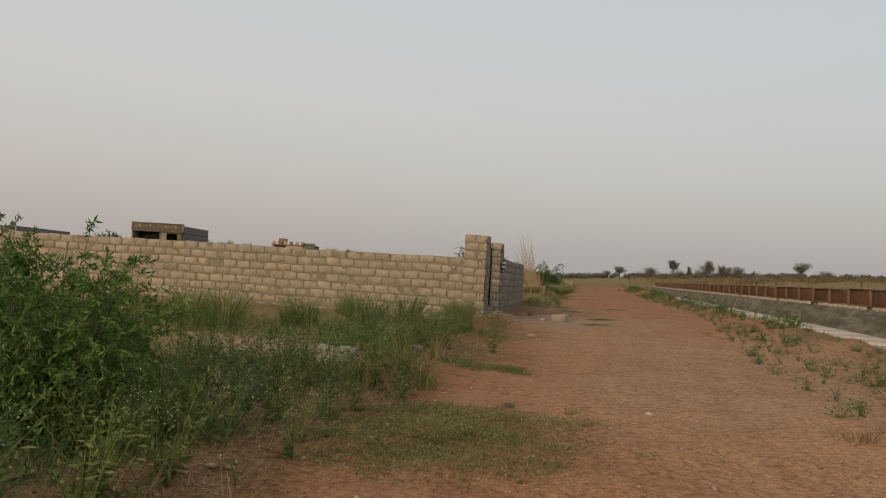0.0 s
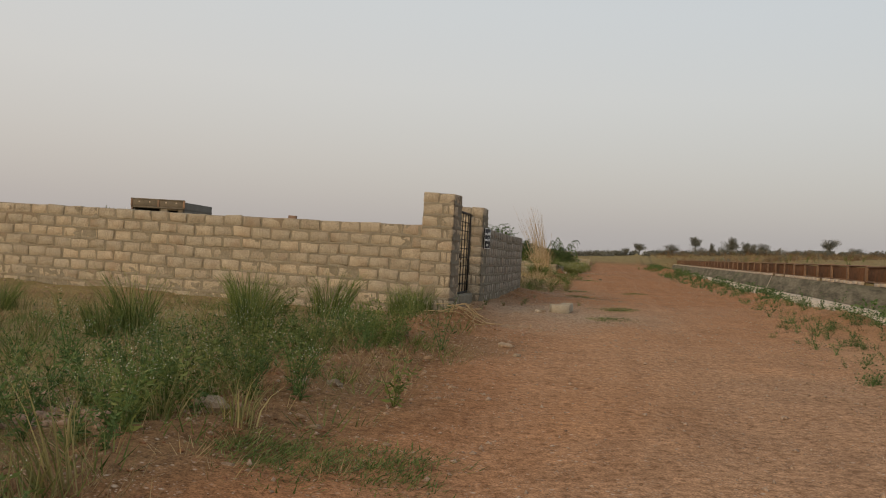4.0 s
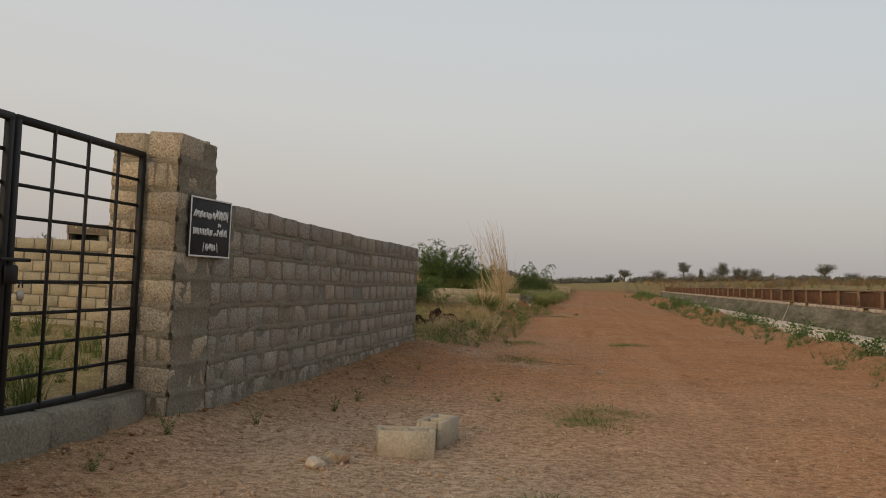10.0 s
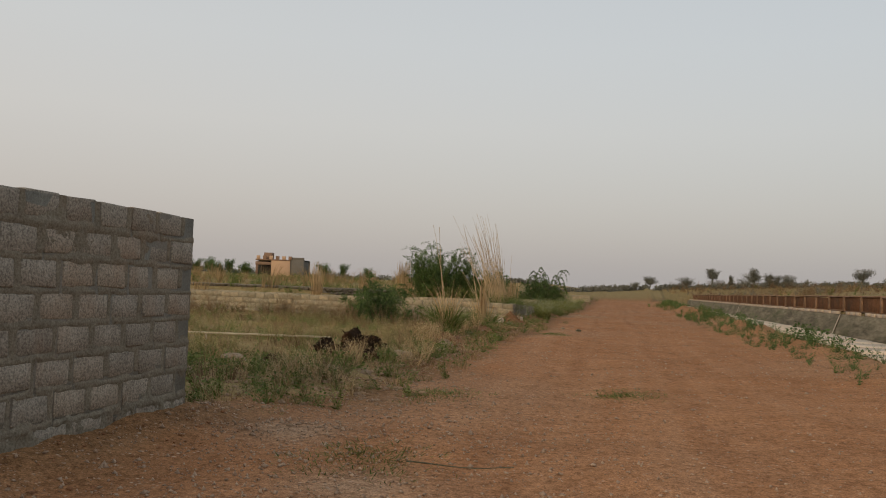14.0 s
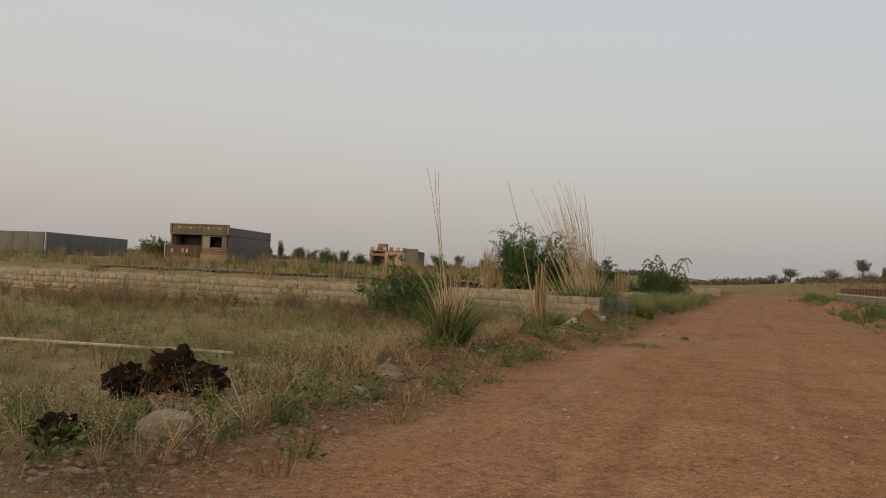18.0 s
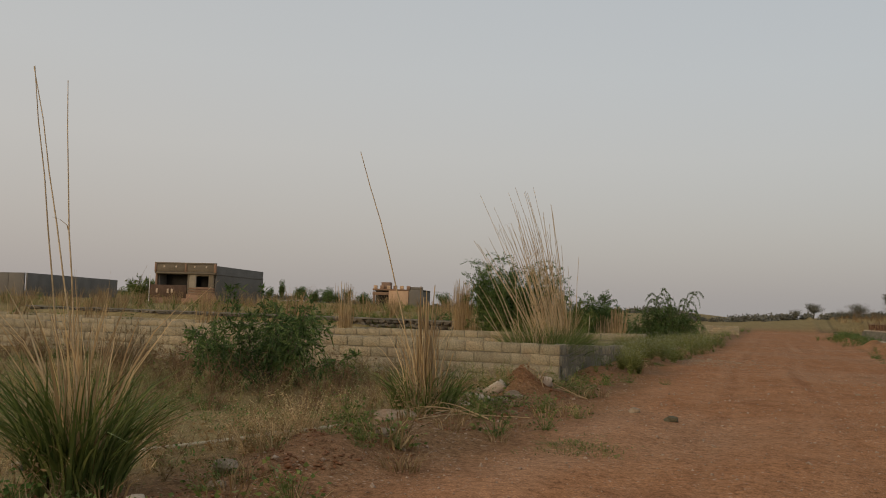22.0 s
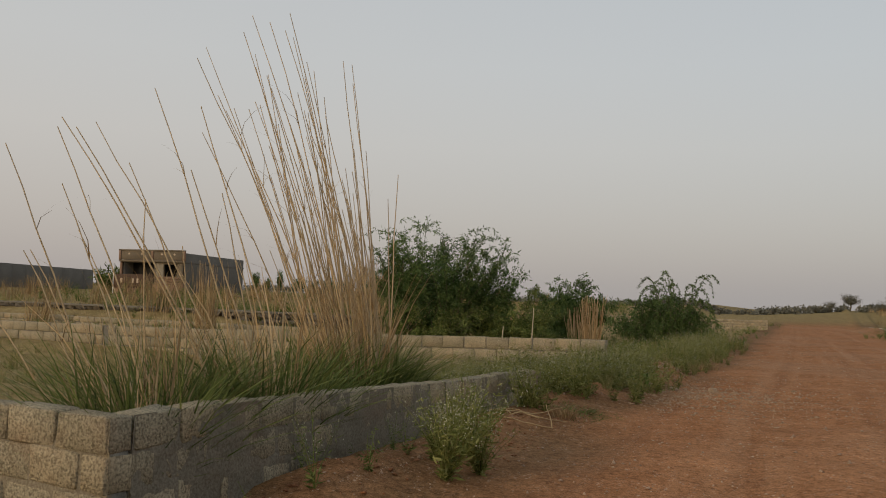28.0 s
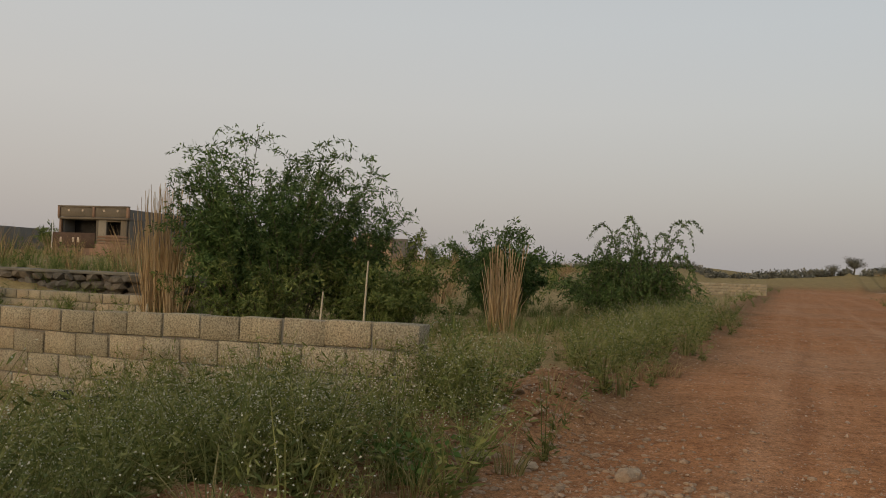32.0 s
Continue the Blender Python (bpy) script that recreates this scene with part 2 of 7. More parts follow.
M_PIER = mat_surface("pale_plaster", ((0.24, 0.21, 0.165), (0.33, 0.29, 0.23)), 0.8, 12, 0.95, 0.3, 0.01)
M_PORCH = mat_surface("dark_brick_porch", ((0.075, 0.05, 0.038), (0.13, 0.088, 0.065)), 2, 20, 0.95, 0.4, 0.01)
# interior shade is put into this colour; the low sun would light it
M_SHADE_DARK = mat_surface("painted_interior_shade", ((0.03, 0.028, 0.026), (0.05, 0.047, 0.045)), 2, 20, 0.95, 0.2, 0.01)

M_GREEN = mat_plant("green_leaf", [(0.0, (0.058, 0.088, 0.022)), (0.5, (0.12, 0.16, 0.042)), (1.0, (0.235, 0.26, 0.088))])
M_GREEN_DARK = mat_plant("dark_green_leaf", [(0.0, (0.046, 0.085, 0.026)), (0.6, (0.095, 0.155, 0.047)), (1.0, (0.175, 0.235, 0.082))])
M_GREEN_BRIGHT = mat_plant("bright_green_leaf", [(0.0, (0.06, 0.122, 0.027)), (0.6, (0.105, 0.185, 0.045)), (1.0, (0.17, 0.26, 0.072))])
M_OLIVE = mat_plant("olive_grass", [(0.0, (0.11, 0.125, 0.036)), (0.5, (0.23, 0.215, 0.08)), (1.0, (0.42, 0.35, 0.17))])
M_STRAW = mat_plant("dry_straw", [(0.0, (0.19, 0.118, 0.055)), (0.5, (0.33, 0.225, 0.115)), (1.0, (0.47, 0.345, 0.185))])
M_STRAW_PALE = mat_plant("pale_straw", [(0.0, (0.34, 0.22, 0.11)), (0.5, (0.50, 0.355, 0.19)), (1.0, (0.66, 0.50, 0.31))])
M_BROWN = mat_plant("brown_dry_weed", [(0.0, (0.13, 0.08, 0.042)), (1.0, (0.27, 0.18, 0.10))])
M_FLOWER = mat_plant("white_floret", [(0.0, (0.34, 0.34, 0.25)), (1.0, (0.60, 0.59, 0.47))], 0.1)
M_WEED = mat_plant("feathery_weed", [(0.0, (0.07, 0.092, 0.024)), (0.5, (0.165, 0.188, 0.053)), (1.0, (0.31, 0.31, 0.115))])
# no haze fills the air: distance greying is mixed into this leaf colour
M_FAR_TREE = mat_plant("haze_tinted_far_leaf", [(0.0, (0.125, 0.125, 0.10)), (1.0, (0.20, 0.197, 0.165))], 0.1)
M_REED_HEAD = mat_plant("feathery_seed_head", [(0.0, (0.30, 0.24, 0.17)), (1.0, (0.46, 0.39, 0.30))])


def voronoi(nt, vec, scale):
    n = nt.nodes.new("ShaderNodeTexVoronoi")
    n.inputs["Scale"].default_value = scale
    nt.links.new(vec, n.inputs["Vector"])
    return n.outputs["Distance"], n.outputs["Color"]


def mat_ground():
    m, nt, b = nodes_of("ground_earth", 0.97)
    v = coords(nt)
    at = nt.nodes.new("ShaderNodeAttribute")
    at.attribute_name = "cover"  # x: trodden red road, y: grassy litter, z: grey gravel
    sp = nt.nodes.new("ShaderNodeSeparateXYZ")
    nt.links.new(at.outputs["Vector"], sp.inputs[0])
    big, mid, fine, grit = noise_tex(nt, v, 0.35, 4), noise_tex(nt, v, 2.6, 6, 0.65), noise_tex(nt, v, 15, 5, 0.7), noise_tex(nt, v, 70, 3, 0.75)
    road = ramp(nt, mid, [(0.3, (0.255, 0.112, 0.049)), (0.7, (0.395, 0.182, 0.084))])
    road = mix(nt, ramp(nt, big, [(0.4, 0.0), (0.7, 0.45)]), road, (0.43, 0.215, 0.108))
    # wheel tracks: lines drawn out along the way
    la = nt.nodes.new("ShaderNodeAttribute")
    la.attribute_name = "lane"
    for scale, tone, lo, hi, amount in (((1.3, 0.035, 1.0), (0.45, 0.25, 0.14), 0.54, 0.68, 0.4), ((2.3, 0.05, 1.0), (0.21, 0.09, 0.042), 0.58, 0.70, 0.38), ((7.0, 0.10, 1.0), (0.44, 0.24, 0.13), 0.56, 0.72, 0.2)):
        mp = nt.nodes.new("ShaderNodeMapping")
        mp.inputs["Scale"].default_value = scale
        nt.links.new(la.outputs["Vector"], mp.inputs["Vector"])
        tr = noise_tex(nt, mp.outputs[0], 1.0, 3, 0.5)
        road = mix(nt, ramp(nt, tr, [(lo, 0.0), (hi, amount)]), road, tone)
    ls = nt.nodes.new("ShaderNodeSeparateXYZ")
    nt.links.new(la.outputs["Vector"], ls.inputs[0])
    road = mix(nt, ls.outputs["Z"], road, ramp(nt, fine, [(0.3, (0.40, 0.20, 0.098)), (0.7, (0.54, 0.29, 0.15))]))
    # the two ruts of a car, a little darker and smoother, broken here and there
    wander = noise_tex(nt, v, 0.5, 2)

    def calc(kind, a, c=0.0):
        n = nt.nodes.new("ShaderNodeMath")
        n.operation = kind
        for sock, val in ((n.inputs[0], a), (n.inputs[1], c)):
            if isinstance(val, (int, float)):
                sock.default_value = val
            else:
                nt.links.new(val, sock)
        return n.outputs[0]
    off = calc("ABSOLUTE", calc("SUBTRACT", calc("ABSOLUTE", calc("ADD", ls.outputs["X"], calc("MULTIPLY", calc("SUBTRACT", wander, 0.5), 0.5))), 0.75))
    rut = mix(nt, 1.0, ramp(nt, off, [(0.05, 1.0), (0.17, 0.0)]), ramp(nt, big, [(0.42, 0.0), (0.66, 0.34)]), "MULTIPLY")
    road = mix(nt, rut, road, (0.205, 0.088, 0.040))
    wheel_side = ramp(nt, off, [(0.14, 0.0), (0.24, 0.16), (0.40, 0.0)])
    road = mix(nt, wheel_side, road, (0.46, 0.25, 0.135))
    field = ramp(nt, mid, [(0.25, (0.22, 0.155, 0.072)), (0.5, (0.30, 0.23, 0.105)), (0.75, (0.40, 0.315, 0.16))])
    field = mix(nt, ramp(nt, fine, [(0.44, 0.0), (0.64, 0.5)]), field, (0.17, 0.15, 0.06))
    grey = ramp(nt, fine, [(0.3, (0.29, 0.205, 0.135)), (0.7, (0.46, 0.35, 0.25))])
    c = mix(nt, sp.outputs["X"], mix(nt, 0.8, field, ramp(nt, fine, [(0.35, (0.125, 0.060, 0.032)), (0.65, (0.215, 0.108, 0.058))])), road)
    c = mix(nt, sp.outputs["Y"], c, field)
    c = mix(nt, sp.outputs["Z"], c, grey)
    c = mix(nt, 1.0, c, ramp(nt, fine, [(0.32, (0.60, 0.58, 0.56)), (0.5, (1.0, 1.0, 1.0)), (0.68, (1.22, 1.20, 1.17))]), "MULTIPLY")
    c = mix(nt, 1.0, c, ramp(nt, grit, [(0.30, (0.45, 0.43, 0.41)), (0.5, (1.0, 1.0, 1.0)), (0.70, (1.5, 1.46, 1.4))]), "MULTIPLY")
    patchy = noise_tex(nt, v, 1.1, 5, 0.6)
    c = mix(nt, 1.0, c, ramp(nt, patchy, [(0.30, (0.85, 0.84, 0.83)), (0.5, (1.0, 1.0, 1.0)), (0.72, (1.12, 1.11, 1.09))]), "MULTIPLY")
    # embedded stones of mixed tone
    for scale, lo, hi in ((9, 0.07, 0.17), (20, 0.10, 0.30), (46, 0.12, 0.34)):
        dist, cell = voronoi(nt, v, scale)
        spread = noise_tex(nt, v, scale * 0.13, 2)
        mask = mix(nt, 1.0, ramp(nt, dist, [(lo, 1.0), (hi, 0.0)]), ramp(nt, spread, [(0.47, 0.0), (0.60, 0.75)]), "MULTIPLY")
        tone = ramp(nt, cell, [(0.25, (0.13, 0.075, 0.045)), (0.5, (0.36, 0.22, 0.14)), (0.75, (0.60, 0.48, 0.37))])
        c = mix(nt, mask, c, tone)
    nt.links.new(c, b.inputs["Base Color"])
    h = mix(nt, 0.5, fine, grit)
    bump(nt, b, h, 0.3, 0.008)
    return m


M_GROUND = mat_ground()

# ---- mesh helpers ----
rng = np.random.default_rng(7)


class Mesh:
    """Gathers quads and triangles of several materials into one mesh."""

    def __init__(self):
        self.v, self.f, self.n, self.mi, self.count = [], [], [], [], 0

    def add(self, verts, faces, mat=0):
        verts = np.asarray(verts, dtype=np.float32).reshape(-1, 3)
        faces = np.asarray(faces, dtype=np.int64)
        self.v.append(verts)
        self.f.append((faces + self.count).reshape(-1))
        self.n.append(np.full(len(faces), faces.shape[1], dtype=np.int32))
        self.mi.append(np.full(len(faces), mat, dtype=np.int32))
        self.count += len(verts)
        return self

    def add_mesh(self, other, m=None, mat_shift=0):
        """Another Mesh, placed by a matrix."""
        v, f, n, mi = other.arrays()
        if m is not None:
            a = np.array(m)
            v = v @ a[:3, :3].T + a[:3, 3]
        self.v.append(v.astype(np.float32))
        self.f.append(f + self.count)
        self.n.append(n)
        self.mi.append(mi + mat_shift)
        self.count += len(v)
        return self

    def arrays(self):
        if len(self.v) > 1:
            self.v, self.f, self.n, self.mi = [np.concatenate(self.v)], [np.concatenate(self.f)], [np.concatenate(self.n)], [np.concatenate(self.mi)]
        return self.v[0], self.f[0], self.n[0], self.mi[0]

    def data(self, name, mats, smooth=False):
        v, f, n, mi = self.arrays()
        me = bpy.data.meshes.new(name)
        me.vertices.add(len(v))
        me.vertices.foreach_set("co", v.reshape(-1))
        me.loops.add(len(f))
        me.loops.foreach_set("vertex_index", f.astype(np.int32))
        me.polygons.add(len(n))
        starts = np.concatenate(([0], np.cumsum(n)[:-1])).astype(np.int32)
        me.polygons.foreach_set("loop_start", starts)
        me.polygons.foreach_set("material_index", mi)
        if smooth:
            me.polygons.foreach_set("use_smooth", np.ones(len(n), dtype=bool))
        for mt in mats:
            me.materials.append(mt)
        me.update(calc_edges=True)
        me.validate()
        return me


def part(name, mesh, material, parent=None, label="", m=None):
    """One mesh object, under a thing or a part."""
    if isinstance(mesh, Mesh):
        mesh = mesh.data(name, material if isinstance(material, (list, tuple)) else [material])
    ob = new(name, mesh)
    if m is not None:
        ob.matrix_basis = m
    if parent is not None:
        ob.parent = parent
    if label:
        ob["label"] = label
    return ob


def empty(name, m=None):
    ob = new(name)
    ob.empty_display_size = 0.2
    if m is not None:
        ob.matrix_basis = m
    return ob


def box_mesh(sx, sy, sz, bevel=0.01, jitter=0.0, seed=0, centre=True):
    """A box with chamfered edges, its corners a little worn."""
    r = np.random.default_rng(seed)
    hx, hy, hz = sx / 2, sy / 2, sz / 2
    b = min(bevel, hx * 0.9, hy * 0.9, hz * 0.9)
    vs, idx = [], {}
    for ix in (-1, 1):
        for iy in (-1, 1):
            for iz in (-1, 1):
                for k in range(3):
                    p = [ix * (hx if k == 0 else hx - b), iy * (hy if k == 1 else hy - b), iz * (hz if k == 2 else hz - b)]
                    idx[(ix, iy, iz, k)] = len(vs)
                    vs.append(p)
    q, t = [], []
    for s in (-1, 1):
        for k in range(3):
            def g(a, c):
                key = [0, 0, 0]
                key[k] = s
                key[(k + 1) % 3], key[(k + 2) % 3] = a, c
                return idx[(*key, k)]
            face = [g(-1, -1), g(1, -1), g(1, 1), g(-1, 1)]
            q.append(face if s > 0 else face[::-1])
    for k in range(3):
        a, c = (k + 1) % 3, (k + 2) % 3
        for sa in (-1, 1):
            for sc in (-1, 1):
                def e(sk, kk):
                    key = [0, 0, 0]
                    key[k], key[a], key[c] = sk, sa, sc
                    return idx[(*key, kk)]
                face = [e(-1, a), e(1, a), e(1, c), e(-1, c)]
                q.append(face if sa * sc < 0 else face[::-1])
    for ix in (-1, 1):
        for iy in (-1, 1):
            for iz in (-1, 1):
                tri = [idx[(ix, iy, iz, k)] for k in range(3)]
                t.append(tri if ix * iy * iz > 0 else tri[::-1])
    vs = np.array(vs)
    if jitter:
        corner = r.normal(0, jitter, (8, 3)).repeat(3, axis=0)
        vs = vs + corner + r.normal(0, jitter * 0.35, vs.shape)
    if not centre:
        vs = vs + np.array([0, 0, hz])
    return _boxed(vs, q, t)


def _boxed(vs, q, t):
    me = Mesh()
    me.add(vs, q)
    me.f.append(np.array(t).reshape(-1))
    me.n.append(np.full(len(t), 3, dtype=np.int32))
    me.mi.append(np.zeros(len(t), dtype=np.int32))
    return _joined(me)


def _joined(me):
    out = Mesh()
    out.v, out.f, out.n, out.mi, out.count = [me.v[0]], [np.concatenate(me.f)], [np.concatenate(me.n)], [np.concatenate(me.mi)], me.count
    return out


def tubes(points, radii, sides=4):
    """N polylines (N, K, 3) with radii (N, K) as thin tubes."""
    p, r = np.asarray(points, float), np.asarray(radii, float)
    n, k, _ = p.shape
    d = np.gradient(p, axis=1)
    d /= np.linalg.norm(d, axis=2, keepdims=True) + 1e-9
    ref = np.where(np.abs(d[..., 2:3]) > 0.9, np.array([1.0, 0, 0]), np.array([0, 0, 1.0]))
    a = np.cross(d, ref)
    a /= np.linalg.norm(a, axis=2, keepdims=True) + 1e-9
    b = np.cross(d, a)
    ang = np.arange(sides) * 2 * np.pi / sides
    ring = p[:, :, None, :] + r[:, :, None, None] * (a[:, :, None, :] * np.cos(ang)[None, None, :, None] + b[:, :, None, :] * np.sin(ang)[None, None, :, None])
    base = (np.arange(n) * k * sides)[:, None, None]
    kk = (np.arange(k - 1) * sides)[None, :, None]
    s = np.arange(sides)[None, None, :]
    s2 = (s + 1) % sides
    q = np.stack([base + kk + s, base + kk + s2, base + kk + sides + s2, base + kk + sides + s], axis=-1)
    return ring.reshape(-1, 3), q.reshape(-1, 4)


def blades(base, height, lean, width, seg=3, r=rng):
    """N grass blades as bent, tapering strips. lean: (N, 2), the tip's throw in metres."""
    n = len(base)
    s = np.linspace(0, 1, seg + 1)
    c = np.zeros((n, seg + 1, 3))
    c[:, :, 0] = base[:, 0:1] + lean[:, 0:1] * s ** 2
    c[:, :, 1] = base[:, 1:2] + lean[:, 1:2] * s ** 2
    c[:, :, 2] = base[:, 2:3] + height[:, None] * (s - 0.25 * (np.linalg.norm(lean, axis=1) / (height + 1e-6))[:, None] * s ** 3)
    th = r.uniform(0, np.pi, n)
    side = np.stack([np.cos(th), np.sin(th), np.zeros(n)], axis=1)
    w = width[:, None] * (1 - s[None, :] ** 1.5 * 0.92) * 0.5
    left, right = c - side[:, None, :] * w[..., None], c + side[:, None, :] * w[..., None]
    v = np.stack([left, right], axis=2).reshape(-1, 3)
    o = (np.arange(n) * (seg + 1) * 2)[:, None]
    k = (np.arange(seg) * 2)[None, :]
    q = np.stack([o + k, o + k + 1, o + k + 3, o + k + 2], axis=-1).reshape(-1, 4)
    return v, q


def ribbons(pts, width, r=rng):
    """N flat stems through (N, K, 3) points."""
    n, k = pts.shape[:2]
    th = r.uniform(0, np.pi, n)
    side = np.stack([np.cos(th), np.sin(th), np.zeros(n)], axis=1)[:, None, :] * (np.linspace(1, 0.4, k) * width * 0.5)[None, :, None]
    v = np.stack([pts - side, pts + side], axis=2).reshape(-1, 3)
    o, j = (np.arange(n) * k * 2)[:, None], (np.arange(k - 1) * 2)[None, :]
    return v, np.stack([o + j, o + j + 1, o + j + 3, o + j + 2], axis=-1).reshape(-1, 4)


def leaves(base, direction, length, width, r=rng, fold=0.25):
    """N pointed leaves, each one folded quad."""
    n = len(base)
    d = direction / (np.linalg.norm(direction, axis=1, keepdims=True) + 1e-9)
    side = np.cross(d, r.normal(0, 1, (n, 3)))
    side /= np.linalg.norm(side, axis=1, keepdims=True) + 1e-9
    up = np.cross(side, d)
    l, w = np.asarray(length).reshape(-1, 1), np.asarray(width).reshape(-1, 1)
    mid = base + d * l * 0.45 + up * w * fold
    v = np.stack([base, mid + side * w * 0.5, base + d * l, mid - side * w * 0.5], axis=1).reshape(-1, 3)
    q = np.arange(n * 4).reshape(n, 4)
    return v, q


def rough_stone(seed, sx=1.0, sy=1.0, sz=1.0, sub=2):
    bm = bmesh.new()
    bmesh.ops.create_icosphere(bm, subdivisions=sub, radius=0.5)
    for v in bm.verts:
        o = Vector((seed * 3.1, seed * 1.7, seed * 0.9))
        k = 1 + 0.55 * noise.noise(v.co * 2.2 + o) + 0.2 * noise.noise(v.co * 6 + o)
        v.co = Vector((v.co.x * sx, v.co.y * sy, v.co.z * sz)) * k
    me = bpy.data.meshes.new("stone")
    bm.to_mesh(me)
    bm.free()
    return me


def smooth(a, b, x):
    t = np.clip((x - a) / (b - a), 0, 1)
    return t * t * (3 - 2 * t)


# ---- the lie of the land ----
SHEAR = 0.235                 # the canal and the plots stand about 13 degrees off the y axis
AX = Vector((SHEAR, 1, 0)).normalized()      # along the canal
ACROSS = Vector((1, -SHEAR, 0)).normalized()  # from the plots towards the canal
LEFT_Y = [-30, 0, 9, 16.5, 24, 34, 40, 43, 46, 56, 67, 75, 95, 200, 700]
LEFT_X = [-5, -1.4, -0.1, 1.2, 1.9, 3.8, 5.1, 5.55, 5.85, 7.8, 9.4, 11.0, 14.4, 31, 110]
RIGHT_Y = [-30, 0, 9, 20, 28, 35, 43, 56, 64, 84, 105, 200, 700]
RIGHT_X = [-1.0, 2.9, 3.9, 6.4, 8.6, 10.3, 11.6, 13.6, 15.0, 18.6, 22, 38, 122]
CANAL_SLOPE = 0.178          # the canal's course: x grows so much for each metre of y
CANAL_OUT, CANAL_IN, CANAL_FAR = 5.8, 7.7, 12.6  # u of the near coping's two edges and of the far lining's top


HEAPS = ((6.98, 55.95, 0.45, 0.34, 0.30), (7.75, 61.9, 0.4, 0.9, 0.05), (8.4, 64.2, 0.4, 1.4, 0.05), (9.3, 69.3, 0.5, 1.2, 0.10), (10.35, 73.4, 0.45, 0.9, 0.20), (10.3, 75.0, 0.5, 0.8, 0.12), (4.95, 46.2, 0.36, 1.4, 0.11), (5.95, 49.6, 0.38, 1.3, 0.11), (0.7, 18.9, 0.5, 1.3, 0.14), (-0.4, 14.2, 0.5, 1.6, 0.10), (8.75, 67.2, 0.4, 1.0, 0.05), (8.5, 65.5, 0.4, 1.0, 0.05), (1.4, 19.8, 0.5, 0.6, 0.16), (3.5, 42.45, 0.6, 0.5, 0.10))
P1, P2, WEND = (0.88, 22.62), (1.50, 26.12), (3.12, 34.3)  # gate pillars and the roadside wall's end


def road_left(y):
    return np.interp(y, LEFT_Y, LEFT_X)


def road_right(y):
    return np.interp(y, RIGHT_Y, RIGHT_X)


def wob(x, y, s, o=0.0):
    """Cheap smooth waves in place of noise, for arrays."""
    return (np.sin(x * s + 1.3 * np.sin(y * s * 0.7 + o)) + np.sin(y * s * 1.13 + 1.7 * np.sin(x * s * 0.61 + o * 2) + o)) * 0.5


def ground_z(x, y):
    x, y = np.asarray(x, float), np.asarray(y, float)
    u = x - CANAL_SLOPE * y
    lx, rx = road_left(y), road_right(y)
    z = 0.02 * wob(x, y, 1.7) + 0.012 * wob(x, y, 5.1, 2.0)
    inside = smooth(-0.2, 0.6, x - lx) * smooth(-0.3, 0.9, rx - x)
    ruts = 0.018 * np.cos((x - 0.5 * (lx + rx)) * 3.4) * inside
    z = z + ruts
    # the shoulder of loose soil, then the lower field
    d = lx - x
    z = z + 0.10 * np.exp(-((d - 0.7) / 0.5) ** 2) * (0.7 + 0.5 * wob(x, y, 0.9, 1.0))
    field = smooth(0.8, 3.2, d)
    low = 0.05 * (1 - smooth(8, 20, y)) - 0.16 * smooth(34, 42, y) * (1 - smooth(61, 64, y)) - 0.06 * smooth(61, 64, y) - 0.27 * smooth(66, 70, y) * (1 - smooth(75, 77, y))
    z = z + field * (low + 0.05 * wob(x, y, 0.8, 3.0))
    # the pit beside the low wall's corner
    z = z - 0.38 * np.exp(-(((x - 7.5) / 0.6) ** 2 + ((y - 60.0) / 0.9) ** 2))
    # heaps of loose red soil
    for hx, hy, sx, sy, h in HEAPS:
        g = np.exp(-(((x - hx) / sx) ** 2 + ((y - hy) / sy) ** 2))
        z = z + g * h * (1 + 0.55 * wob(x, y, 5.5, hx) + 0.4 * wob(x, y, 11.0, hy))
    # soil banked up at the foot of the roadside and front walls
    for (ax, ay), (bx, by), h in ((P2, WEND, 0.05), (P1, (-15.0, 25.4), 0.08)):
        k = np.clip(((x - ax) * (bx - ax) + (y - ay) * (by - ay)) / ((bx - ax) ** 2 + (by - ay) ** 2), 0, 1)
        z = z + h * np.exp(-(np.hypot(x - ax - k * (bx - ax), y - ay - k * (by - ay)) / 0.42) ** 2) * (1 + 0.5 * wob(x, y, 2.3, 1.0))
    # rising ground to the far left
    rise = smooth(0, 8, -(u + 14))
    z = z + rise * (0.75 * smooth(84.0, 86.5, y + 0.22 * (x + 8)) + 0.55 * smooth(90, 150, y) + 1.15 * smooth(158, 260, y)) + smooth(105, 115, -u) * 1.0 * smooth(120, 160, y)
    # canal: coping, trench, far bank
    far_bank = 0.68 + 0.47 * smooth(13.12, 13.4, u) + 1.55 * smooth(14, 34, u) + 2.0 * smooth(30, 150, u) * smooth(-50, 120, y) + 0.25 * wob(x, y, 0.16, 1.0) * smooth(15, 28, u)
    near = 0.07 * smooth(3.0, 5.5, u) + (0.15 + 0.13 * smooth(32, 20, y) + 0.17 * smooth(40, 80, y)) * np.exp(-((u - 5.25) / 0.55) ** 2) * (1 + 0.5 * wob(x, y, 1.3, 2.0)) * (u < CANAL_OUT + 0.02)
    z = np.where(u <= CANAL_IN - 0.03, z + near, z)
    trench = -1.5 + 0.05 * wob(x, y, 0.7)
    z = np.where((u > CANAL_IN - 0.03) & (u < CANAL_FAR + 0.28), trench, z)
    z = np.where(u >= CANAL_FAR + 0.28, far_bank, z)
